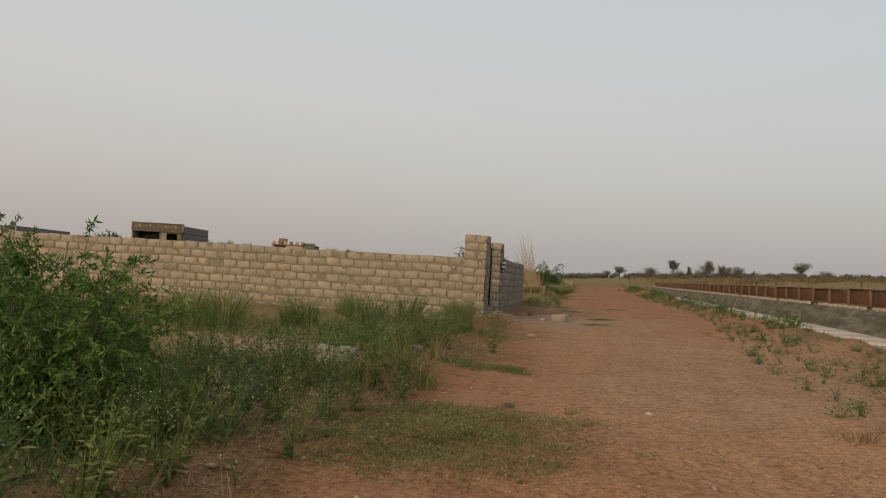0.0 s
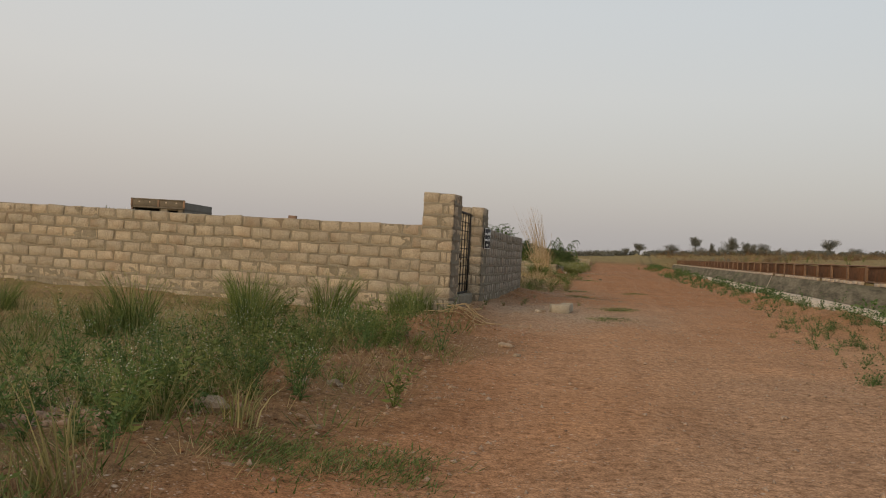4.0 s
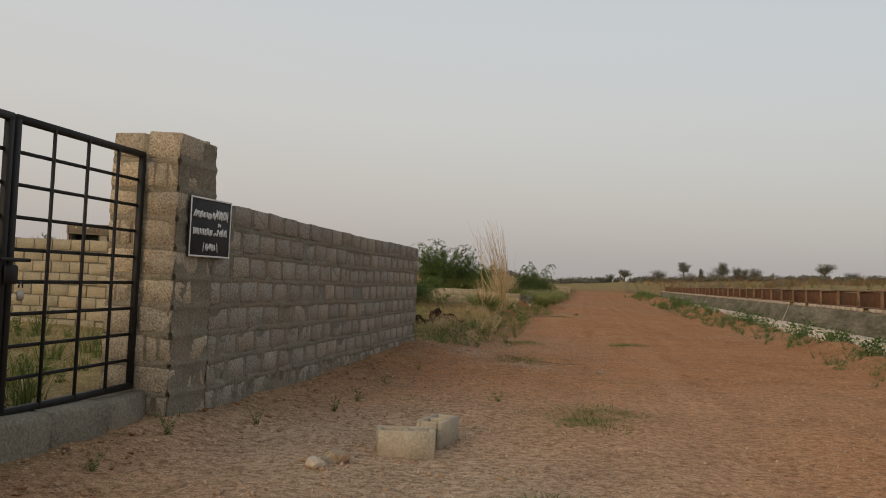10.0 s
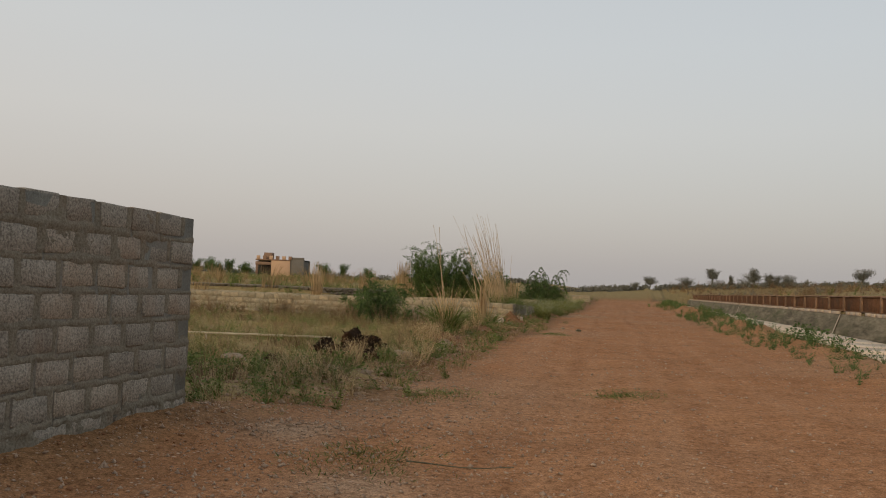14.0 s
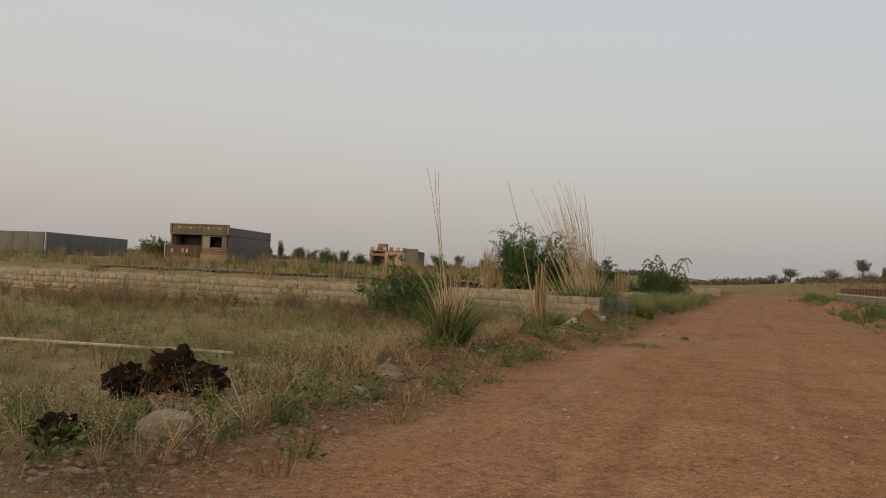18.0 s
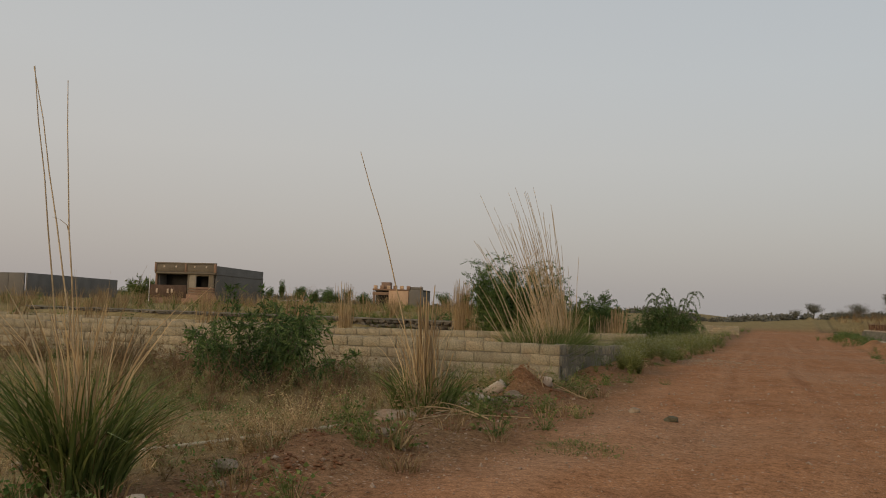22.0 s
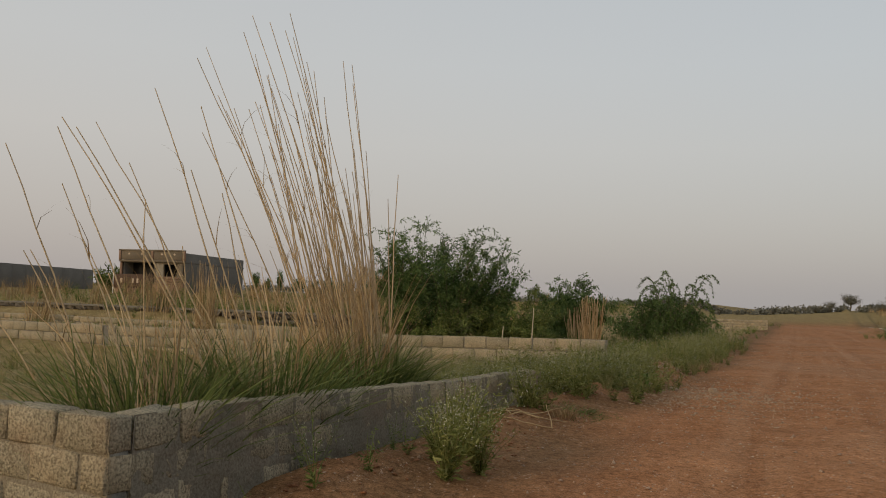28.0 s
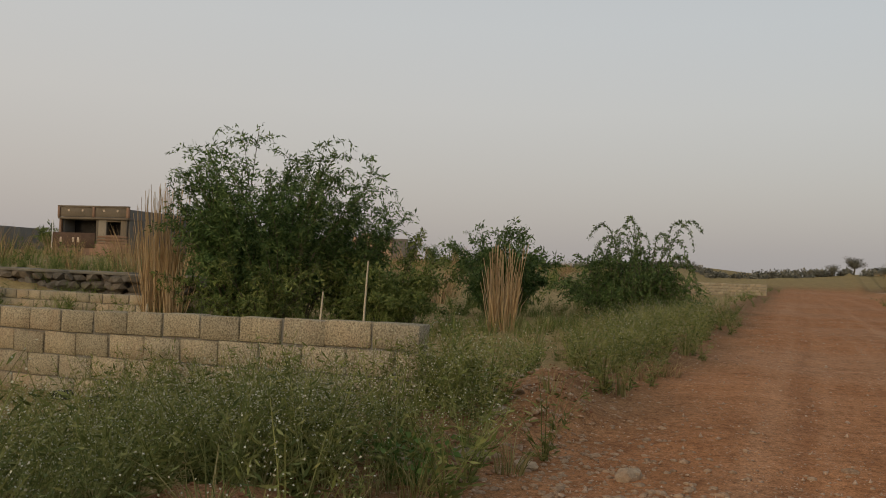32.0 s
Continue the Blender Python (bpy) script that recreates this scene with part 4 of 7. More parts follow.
def build_canal():
    Y0, Y1 = -24.0, 190.0
    body = tagged(empty("canal"), "concrete lined canal beside the dirt road", "canal", kind="structure")
    ys = np.arange(Y0, Y1, 2.4)
    r = random.Random(11)
    for i, y in enumerate(ys):  # near coping slabs
        y2 = y + 2.37
        c = [(canal_at(CANAL_OUT, y), y), (canal_at(CANAL_IN + 0.05, y), y), (canal_at(CANAL_IN + 0.05, y2), y2), (canal_at(CANAL_OUT, y2), y2)]
        zt = 0.16 + r.gauss(0, 0.004)
        v = [(x, yy, zt - 0.25) for x, yy in c] + [(x, yy, zt) for x, yy in c]
        q = [(4, 5, 6, 7), (0, 1, 5, 4), (1, 2, 6, 5), (2, 3, 7, 6), (3, 0, 4, 7), (3, 2, 1, 0)]
        part("coping_slab", Mesh().add(v, q), M_COPING, body)
    # near lining down to the bed, far lining up
    def strip(name, prof, mat, step=2.4, uneven=0.0):
        yy = np.arange(Y0, Y1 + 0.1, step)
        vs = np.array([[(canal_at(u + uneven * r.gauss(0, 1), y), y, z + uneven * r.gauss(0, 0.6)) for u, z in prof] for y in yy])
        k = len(prof)
        idx = np.arange(len(yy) * k).reshape(len(yy), k)
        q = np.stack([idx[:-1, :-1], idx[:-1, 1:], idx[1:, 1:], idx[1:, :-1]], axis=-1).reshape(-1, 4)
        return part(name, Mesh().add(vs.reshape(-1, 3), q), mat, body)
    strip("near_lining", [(7.75, 0.02), (7.76, -0.1), (8.7, -1.6)], M_LINING)
    strip("canal_bed", [(8.5, -1.44), (10.2, -1.47), (12.0, -1.44)], M_SOIL)
    for i, y in enumerate(np.arange(Y0, Y1, 3.0)):  # far lining panels with a rib at each joint
        y2 = y + 3.0
        prof = [(11.70, -1.6), (12.15, -0.5), (12.56, 0.54), (12.60, 0.58), (12.95, 0.58)]
        vs = [(canal_at(u, yy), yy, z) for yy in (y, y2) for u, z in prof]
        q = [(k, k + 1, k + 6, k + 5) for k in range(4)]
        part("lining_panel", Mesh().add(vs, q), M_LINING, body)
        if i % 14 == 5:
            vs = [(canal_at(u - 0.06, yy), yy, z) for yy in (y - 0.12, y + 0.12) for u, z in prof]
            part("lining_rib", Mesh().add(vs, q), M_CONCRETE, body)
    for i, y in enumerate(np.arange(Y0, Y1, 0.95)):  # row of small coping blocks with gaps
        if r.random() < 0.08 or (y > 75 and i % 2):
            continue
        ln = 0.62 if y < 75 else 1.5
        ang = math.degrees(math.atan2(canal_at(0, y + 0.1) - canal_at(0, y - 0.1), 0.2))
        part("coping_block", COPING[0 if ln < 1 else 1], None, body, m=pose(canal_at(12.68, y), y, 0.66 + r.gauss(0, 0.008), 0, 0, -ang))
    return body


COPING = [box_mesh(0.16, 0.62, 0.16, 0.015, 0.006, 4).data("coping_block", [M_CONCRETE]), box_mesh(0.16, 1.5, 0.16, 0.015, 0.006, 4).data("coping_block", [M_CONCRETE])]
build_canal()


def build_parapet():
    body = tagged(empty("red_parapet"), "low red brick parapet of framed panels along the far bank", "wall", kind="structure")
    panel = box_mesh(0.14, 3.36, 0.74, 0.01, 0.008, 31).data("panel", [M_REDWALL])
    post = box_mesh(0.30, 0.22, 0.84, 0.03, 0.012, 33).data("post", [M_REDFRAME])
    cap = box_mesh(0.28, 3.32, 0.10, 0.03, 0.012, 35).data("cap", [M_REDFRAME])
    foot = box_mesh(0.26, 3.32, 0.09, 0.02, 0.008, 36).data("foot", [M_REDFRAME])
    r = random.Random(3)
    for y in np.arange(-20, 184, 3.55):
        ang = -math.degrees(math.atan2(canal_at(0, y + 0.5) - canal_at(0, y - 0.5), 1.0))
        s = 0.10
        for me, nm, dy, z, du in ((panel, "panel", 1.77, 1.03, 0), (post, "post", 0, 1.06, -0.02), (cap, "cap", 1.77, 1.46, -0.02), (foot, "foot", 1.77, 0.66, -0.02)):
            m = pose(canal_at(13.05 + du, y + dy), y + dy, z + s + r.gauss(0, 0.016), r.gauss(0, 0.35), r.gauss(0, 0.8), ang)
            part(nm, me, None, body, m=m)
    return body


build_parapet()

# ---- the dark stone wall and the country behind ----


def build_stone_wall():
    body = tagged(empty("stone_wall"), "dark dry stone retaining wall with pale capping", "wall", kind="structure")
    stones = [rough_stone(i + 20, 0.50, 0.40, 0.27, 1) for i in range(6)]
    for me in stones:
        me.materials.append(M_STONE_DARK)
    r = random.Random(9)
    p0 = (1.0, 84.2)
    backing = box_mesh(30, 0.3, 1.3, 0.02).data("backing", [M_STONE_DARK])
    c = along(p0, -15, 0.32)
    part("backing", backing, None, body, m=pose(c[0], c[1], 0.13, 0, 0, YAW))
    for row in range(4):
        for i in range(74):
            q = along(p0, -0.3 - i * 0.40 - (row % 2) * 0.20 + r.gauss(0, 0.04), r.gauss(0.05, 0.03))
            part("stone", r.choice(stones), None, body, m=pose(q[0], q[1], 0.05 + row * 0.215 + r.gauss(0, 0.02), r.gauss(0, 8), r.gauss(0, 9), YAW + r.gauss(0, 10) + r.choice((0, 180))))
    cap = box_mesh(2.0, 0.42, 0.07, 0.015, 0.01, 8).data("capping", [M_MORTAR_GREY])
    for i in range(15):
        q = along(p0, -1.0 - i * 2.01, 0.12)
        part("capping", cap, None, body, m=pose(q[0], q[1], 0.82 + r.gauss(0, 0.01), 0, r.gauss(0, 0.4), YAW))
    return body


build_stone_wall()


def wall_box(parent, name, mat, x0, x1, y0, y1, z0, z1, bevel=0.02, label=""):
    return part(name, box_mesh(x1 - x0, y1 - y0, z1 - z0, bevel), mat, parent, label, m=pose((x0 + x1) / 2, (y0 + y1) / 2, (z0 + z1) / 2))


def build_house_one():
    """Single-storey unfinished house: porch with a low wall, two openings, panelled parapet, long plastered flank."""
    h = tagged(empty("unfinished_house", pose(-56.3, 155.0, 1.75)), "unplastered flat-roofed house with panelled parapet and grey flank", "house")
    W, D = 9.0, 16.5
    wall_box(h, "flank_wall", M_PLASTER, W - 0.25, W, 0.3, D, -0.6, 5.0)
    wall_box(h, "flank_wall", M_PLASTER, 0, 0.25, 0.3, D, -0.6, 5.0)
    wall_box(h, "back_wall", M_PLASTER, 0.25, W - 0.25, D - 0.25, D, -0.6, 5.0)
    wall_box(h, "roof_slab", M_PLASTER, -0.1, W + 0.05, 0.0, D, 3.72, 3.92)
    # front: band and parapet
    wall_box(h, "lintel_band", M_CREAM, -0.25, W + 0.1, -0.35, 0.25, 3.75, 4.0)
    for i, (a, b) in enumerate(((-0.2, 4.45), (4.55, W + 0.05))):
        wall_box(h, "parapet_panel", M_CREAM, a, b, -0.3, -0.1, 4.03, 5.15)
        for k in range(2):
            cx = a + (b - a) * (0.3 + 0.4 * k)
            v, q = tubes([[(cx, -0.34, 4.78), (cx, -0.305, 4.78)]], [[0.14, 0.14]], 10)
            part("roundel", Mesh().add(v, q), M_CONCRETE, h, "pale round parapet opening")
            v = [(cx + 0.13 * math.cos(t), -0.342, 4.78 + 0.13 * math.sin(t)) for t in np.linspace(0, 2 * math.pi, 12, endpoint=False)]
            part("roundel_face", Mesh().add(v, [list(range(12))]), M_CONCRETE, h)
    wall_box(h, "parapet_rail", M_CREAM, -0.3, W + 0.15, -0.4, 0.0, 5.15, 5.35)
    for x in (-0.25, 4.42, W - 0.1):
        wall_box(h, "parapet_post", M_BRICK, x, x + 0.3, -0.42, -0.08, 3.98, 5.2)
    # porch at one side, rooms at the other
    wall_box(h, "front_wall", M_PIER, 4.75, 6.05, 0.0, 0.25, 0.9, 3.75)
    wall_box(h, "front_wall", M_CREAM, 7.95, W - 0.25, 0.0, 0.25, 0.9, 3.75)
    wall_box(h, "front_wall", M_CREAM, 6.05, 7.95, 0.0, 0.25, 3.5, 3.75)
    wall_box(h, "window_apron", M_BRICK, 6.05, 7.95, -0.02, 0.25, 0.9, 1.95)
    # near-black backs: the shade of porch and rooms painted as wall colour
    wall_box(h, "inner_wall", M_SHADE_DARK, 0.25, W - 0.3, 3.0, 3.2, -0.4, 3.7)
    wall_box(h, "porch_back", M_SHADE_DARK, 0.25, 5.0, 2.2, 2.45, -0.4, 3.7)
    wall_box(h, "porch_pier", M_BRICK, -0.25, 0.05, -0.05, 0.28, -0.6, 3.75)
    wall_box(h, "porch_pier", M_CREAM, 4.75, 5.0, -0.05, 0.25, -0.4, 3.75)
    wall_box(h, "plinth", M_BRICK, 4.0, W + 0.02, -0.12, 0.28, -2.0, 0.9)
    wall_box(h, "plinth", M_BRICK, -1.0, 4.0, -0.10, 0.28, -2.0, 0.35)
    for z in (1.05, 1.4, 1.75):
        wall_box(h, "brick_course", M_BRICK, 5.0, W, -0.14, 0.0, z - 0.12, z + 0.1)
    # low porch wall with pale slots
    wall_box(h, "porch_wall", M_PORCH, -1.0, 4.7, -0.16, 0.05, 0.35, 2.15, label="dark low porch wall")
    for x in (0.0, 1.7, 2.35):
        wall_box(h, "slot", M_CONCRETE, x, x + 0.28, -0.18, -0.15, 1.0, 1.6)
    wall_box(h, "porch_pole", M_WHITE, -1.1, -1.0, -0.2, -0.1, -0.5, 3.6)
    wall_box(h, "floor_slab", M_MORTAR, 0, W, 0.0, D, -0.7, -0.3)
    return h


build_house_one()


def build_house_two():
    h = tagged(empty("pink_house", pose(-46.5, 232.0, 1.6)), "far pink plastered house with brick crenellated parapet", "house")
    wall_box(h, "front_wall", M_PINK, 3.6, 8.2, 0, 0.3, -0.6, 4.6)
    wall_box(h, "flank_wall", M_PLASTER, 8.2, 11.5, 0.2, 8, -0.6, 4.6)
    # porch shade painted into the back wall's colour
    wall_box(h, "porch_back", M_SHADE_DARK, 0, 3.6, 2.0, 2.3, -0.6, 4.5)
    wall_box(h, "porch_pier", M_BRICK, -0.1, 0.4, 0, 0.4, -0.6, 4.0)
    wall_box(h, "porch_beam", M_BRICK, -0.2, 3.6, -0.1, 0.4, 3.2, 3.9)
    wall_box(h, "porch_base", M_BRICK, -0.1, 3.6, 0.0, 0.3, -0.6, 0.8)
    wall_box(h, "roof_slab", M_CREAM, -0.2, 11.5, 0.35, 8.0, 4.2, 4.55)
    for i in range(6):
        x = 0.0 + i * 1.55
        wall_box(h, "merlon", M_BRICK if i % 2 else M_PINK, x, x + 0.85, -0.05, 0.3, 4.6, 5.4)
    wall_box(h, "roof_room", M_BRICK, 1.4, 3.4, 1.5, 3.6, 4.55, 6.2)
    wall_box(h, "parapet_band", M_BRICK, -0.2, 8.3, -0.12, -0.02, 4.3, 4.6)
    wall_box(h, "flank_parapet", M_PLASTER, 8.2, 11.5, 0.2, 0.5, 4.6, 5.2)
    return h


build_house_two()


def build_far_wall():
    w = tagged(empty("far_compound_wall"), "long grey plastered compound wall on the rise", "wall", kind="structure")
    for i in range(9):
        a = Vector((-77.5, 155.0, 0)) + (Vector((-79.5, 181.5, 0)) - Vector((-77.5, 155.0, 0))) * (i / 9)
        part("wall_bay", box_mesh(0.25, 2.93, 4.4, 0.02, 0.004, i).data("wall_bay", [M_PLASTER]), None, w, m=pose(a.x, a.y + 1.47, 2.9, 0, 0, 4.3))
    for i in range(12):
        part("wall_bay", box_mesh(2.95, 0.25, 4.4, 0.02, 0.004, i + 20).data("wall_bay", [M_PLASTER]), None, w, m=pose(-79.1 - i * 2.97, 155.1 + i * 0.4, 2.9, 0, 0, -8))
    return w


build_far_wall()

# a pale wall beyond the bushes
block_wall("far_low_wall", (20.0, 132.0), (-6.0, 138.0), 0.85, 5, PALE, "far low pale block wall behind the thorn bushes", separate=False)


# ---- loose blocks, rocks and litter by the road ----


def put(ob, x, y, z=None, rx=0, ry=0, rz=0, sink=0.0):
    ob.matrix_basis = pose(x, y, (gz(x, y) if z is None else z) - sink, rx, ry, rz)
    return ob


def hollow_block(name, x, y, rz, rx=0, lift=0.0):
    b = empty(name)
    tagged(b, "loose hollow concrete block lying on the road edge", "block", group="loose concrete blocks")
    L, D, H, t = 0.40, 0.20, 0.20, 0.035
    for sy in (-1, 1):
        part("face_shell", box_mesh(L, t, H, 0.008, 0.003, 3), M_BLOCK_PALE_LOOSE, b, m=pose(0, sy * (D / 2 - t / 2), H / 2))
    for i, xx in enumerate((-1, 0, 1)):
        part("web", box_mesh(t, D - 2 * t - 0.002, H - 0.006, 0.006, 0.002, 5 + i), M_BLOCK_PALE_LOOSE, b, m=pose(xx * (L / 2 - t / 2), 0, H / 2))
    put(b, x, y, None, rx, 0, rz, 0.02 - lift)
    return b


hollow_block("concrete_block", 3.48, 25.54, 8)
hollow_block("concrete_block", 3.70, 25.98, 70)

STONES = [rough_stone(i, 1.0, 0.8, 0.55, 2) for i in range(5)]
for me in STONES:
    me.materials.append(M_ROCK)


def rock(x, y, size, rz=0, label="rough brown field rock at the road edge", tilt=0, mesh=0, flat=1.0, name="rock", group="rocks by the road"):
    ob = new(name, STONES[mesh % 5])
    ob.scale = (size, size, size * flat)
    ob.matrix_basis = pose(x, y, gz(x, y) + size * 0.14 * flat, tilt, 0, rz) @ Matrix.Diagonal((size, size, size * flat, 1))
    return tagged(ob, label, "rock", group=group)


for i, (x, y, s, rz) in enumerate(((6.06, 53.86, 0.20, 0), (6.07, 54.17, 0.38, 47), (6.09, 54.51, 0.32, 4), (6.11, 54.88, 0.26, 51), (6.13, 55.29, 0.20, 8), (6.12, 55.9, 0.24, 55), (6.18, 56.4, 0.22, 12), (6.20, 56.79, 0.26, 59), (6.24, 57.41, 0.20, 16), (1.96, 40.4, 0.42, 20), (1.78, 38.4, 0.34, 60), (4.5, 40.5, 0.34, 30), (3.9, 37.9, 0.2, 10), (4.3, 38.0, 0.16, 70), (-0.31, 12.34, 0.24, 20), (0.29, 13.71, 0.16, 70), (0.05, 13.5, 0.14, 10), (1.91, 17.96, 0.17, 0), (2.01, 17.1, 0.11, 40), (5.10, 42.96, 0.22, 30), (5.12, 43.92, 0.34, 10), (4.55, 40.4, 0.36, 60), (3.31, 44.9, 0.30, 15), (6.62, 54.74, 0.22, 0), (6.75, 54.9, 0.2, 50), (6.5, 54.95, 0.16, 80), (8.55, 54.6, 0.16, 20), (10.14, 71.5, 0.22, 10), (11.15, 71.38, 0.18, 50), (10.0, 74.63, 0.2, 70), (9.7, 71.2, 0.25, 20), (3.05, 25.1, 0.2, 30), (5.9, 31.5, 0.1, 0), (6.3, 50.6, 0.18, 30), (5.6, 48.9, 0.2, 0), (3.3, 45.9, 0.26, 50), (3.0, 46.3, 0.22, 80), (2.2, 41.2, 0.2, 10), (5.75, 48.4, 0.14, 60), (5.35, 47.2, 0.15, 0), (6.9, 55.3, 0.26, 30), (10.15, 72.6, 0.16, 40), (10.5, 71.5, 0.14, 0))):
    rock(x, y, s, rz, mesh=i)
rock(5.91, 52.44, 0.44, 25, "flat slab of pale rock leaning on the bank", 20, 2, 0.5, name="rock_slab")
for x, y, sz, k in ((8.98, 54.0, 0.17, 1), (0.70, 8.31, 0.13, 1)):
    clod = rock(x, y, sz, 0, "dark clod of earth lying on the road", 0, k, 1.0, name="earth_clod", group="clods")
    clod.data = clod.data.copy()
    clod.data.materials[0] = M_BARK


for x, y, sz, rz in ((2.05, 8.25, 0.07, 0),  (6.78, 55.12, 0.14, 30), (5.55, 47.8, 0.13, 20), (2.95, 24.9, 0.15, 70)):
    chunk = rock(x, y, sz, rz, "pale broken concrete chunk on the road bank", 10, 4, 1.0, name="concrete_chunk", group="concrete chunks")
    chunk.data = chunk.data.copy()
    chunk.data.materials[0] = M_CONCRETE


def broken_block(x, y, ln, w, h, rx, ry, rz, seed):
    """A block with its corners knocked off."""
    m = box_mesh(ln, w, h, 0.03, 0.016, seed)
    ob = part("broken_block", m, M_CONCRETE)
    put(ob, x, y, None, rx, ry, rz, -h * 0.32)
    return tagged(ob, "pale broken concrete block lying on the red bank", "block", group="broken blocks on the bank")


broken_block(6.58, 55.72, 0.32, 0.2, 0.19, 14, -32, -20, 61)
broken_block(6.36, 55.55, 0.34, 0.22, 0.09, 4, 8, 15, 62)
broken_block(6.22, 54.62, 0.38, 0.18, 0.07, 0, 6, 25, 63)
broken_block(7.25, 56.18, 0.22, 0.16, 0.12, 0, 3, -10, 64)


def concrete_footing():
    b = tagged(empty("concrete_footing"), "pair of pale upright concrete blocks among the weeds", "block")
    for i, x in enumerate((-0.112, 0.112)):
        part("block", box_mesh(0.215, 0.2, 0.30, 0.012, 0.008, 77 + i), M_BLOCK_PALE_LOOSE, b, m=pose(x, 0.01 * i, 0.13, 0, 1.5 * i, 3 * i))
    put(b, -1.30, 10.9, None, 0, 2, -8, 0.06)
concrete_footing()


def root_ball(x, y, s, seed):
    """A burnt uprooted stump: a rugged, hollowed mass with a few torn root stubs."""
    b = empty("burnt_stump")
    tagged(b, "blackened uprooted tree stump with torn roots", "stump", group="burnt stumps in the field")
    bm = bmesh.new()
    bmesh.ops.create_icosphere(bm, subdivisions=4, radius=0.5)
    o = Vector((seed * 2.3, seed * 5.1, 1.0))
    for v in bm.verts:
        k = 1 + 0.55 * noise.noise(v.co * 2.5 + o) + 0.45 * noise.noise(v.co * 7 + o) + 0.30 * noise.noise(v.co * 16 + o)
        v.co *= k * s
        v.co.z *= 0.85
    me = bpy.data.meshes.new("root_mass")
    bm.to_mesh(me)
    bm.free()
    me.materials.append(M_ROOT)
    part("root_mass", me, None, b, m=pose(0, 0, s * 0.32))
    r = np.random.default_rng(seed)
    for i in range(4):
        d = r.normal(0, 1, 3)
        d[2] = abs(d[2]) * 0.5
        d /= np.linalg.norm(d)
        k = np.linspace(0, 1, 5)[:, None]
        pts = d * s * (0.3 + 0.25 * k) + np.cumsum(r.normal(0, 0.035 * s, (5, 3)), axis=0) + np.array([0, 0, s * 0.3])
        v, q = tubes(pts[None], [np.linspace(0.05, 0.018, 5) * s], 5)
        part("root_stub", Mesh().add(v, q), M_ROOT, b)
    n = 260
    d = r.normal(0, 1, (n, 3))
    d[:, 2] = np.abs(d[:, 2]) - 0.25
    d /= np.linalg.norm(d, axis=1, keepdims=True)
    base = d * s * 0.42 * np.array([1, 1, 0.85]) + np.array([0, 0, s * 0.32])
    for k, mat in ((slice(0, 150), M_ROOT), (slice(150, n), M_STRAW)):
        v, q = leaves(base[k], d[k] * 0.7 + r.normal(0, 0.6, d[k].shape), s * r.uniform(0.06, 0.2, len(d[k])), np.full(len(d[k]), 0.022 * s + 0.003), r)
        part("root_fringe", Mesh().add(v, q), mat, b)["kind"] = "stuff"
    put(b, x, y, None, 0, 0, seed * 40)
    return b


for i, (x, y, s) in enumerate(((3.02, 42.6, 0.36), (3.55, 42.5, 0.48), (3.88, 42.35, 0.34), (4.12, 39.95, 0.24), (2.77, 39.5, 0.26))):
    root_ball(x, y, s, i + 1)


def pole(x0, y0, x1, y1, rad, z=None, name="wooden_pole", label="long pale wooden pole lying on stub posts", lift=0.12, mat=None):
    p = tagged(empty(name), label, "pole")
    k = np.linspace(0, 1, 9)
    pts = np.stack([x0 + (x1 - x0) * k, y0 + (y1 - y0) * k + 0.008 * np.sin(k * 9), np.array([gz(x0 + (x1 - x0) * t, y0 + (y1 - y0) * t) for t in k]) + lift], axis=1)
    v, q = tubes(pts[None], np.full((1, 9), rad), 6)
    part("pole_shaft", Mesh().add(v, q), mat or M_STRAW_STEM, p)
    for t in (() if rad < 0.01 else (0.02, 0.98)):
        x, y = x0 + (x1 - x0) * t, y0 + (y1 - y0) * t
        part("stub_post", box_mesh(0.06, 0.06, lift + 0.1, 0.01, 0.005, 3), M_BARK, p, m=pose(x, y, gz(x, y) + (lift - 0.1) / 2 - 0.01))
    return p


def field_beam(x0, y0, x1, y1, w=0.045, label="long thin pale pole lying on stub blocks"):
    """A long squared beam lying a little above the ground on stub blocks."""
    b = tagged(empty("field_beam"), label, "beam")
    n, ln = 5, math.hypot(x1 - x0, y1 - y0)
    yaw = math.degrees(math.atan2(y1 - y0, x1 - x0))
    za, zb = gz(x0, y0) + 0.09, gz(x1, y1) + 0.09
    tip = math.degrees(math.atan2(zb - za, ln))
    part("beam_shaft", box_mesh(ln, w * 1.1, w, 0.006, 0.004, 9), M_STRAW_STEM, b, m=pose((x0 + x1) / 2, (y0 + y1) / 2, (za + zb) / 2, 0, 0, yaw) @ pose(0, 0, 0, 0, -tip, 0))
    for t in (0.03, 0.5, 0.97):
        x, y = x0 + (x1 - x0) * t, y0 + (y1 - y0) * t
        h = za + (zb - za) * t - w / 2 - gz(x, y) + 0.06
        part("stub_block", box_mesh(w * 1.2, w * 1.2, h, 0.006, 0.003, 3), M_BLOCK, b, m=pose(x, y, gz(x, y) - 0.06 + h / 2, 0, 0, yaw))
    return b


field_beam(-3.2, 46.54, 2.52, 45.96, 0.034)
pole(5.2, 33.02, 5.95, 33.06, 0.006, name="fallen_stick", label="dark dry stick lying across the road", lift=0.004, mat=M_BARK)
pole(3.6, 49.2, 5.7, 51.5, 0.018, name="fallen_stick", label="pale fallen cane on the bank", lift=0.05)

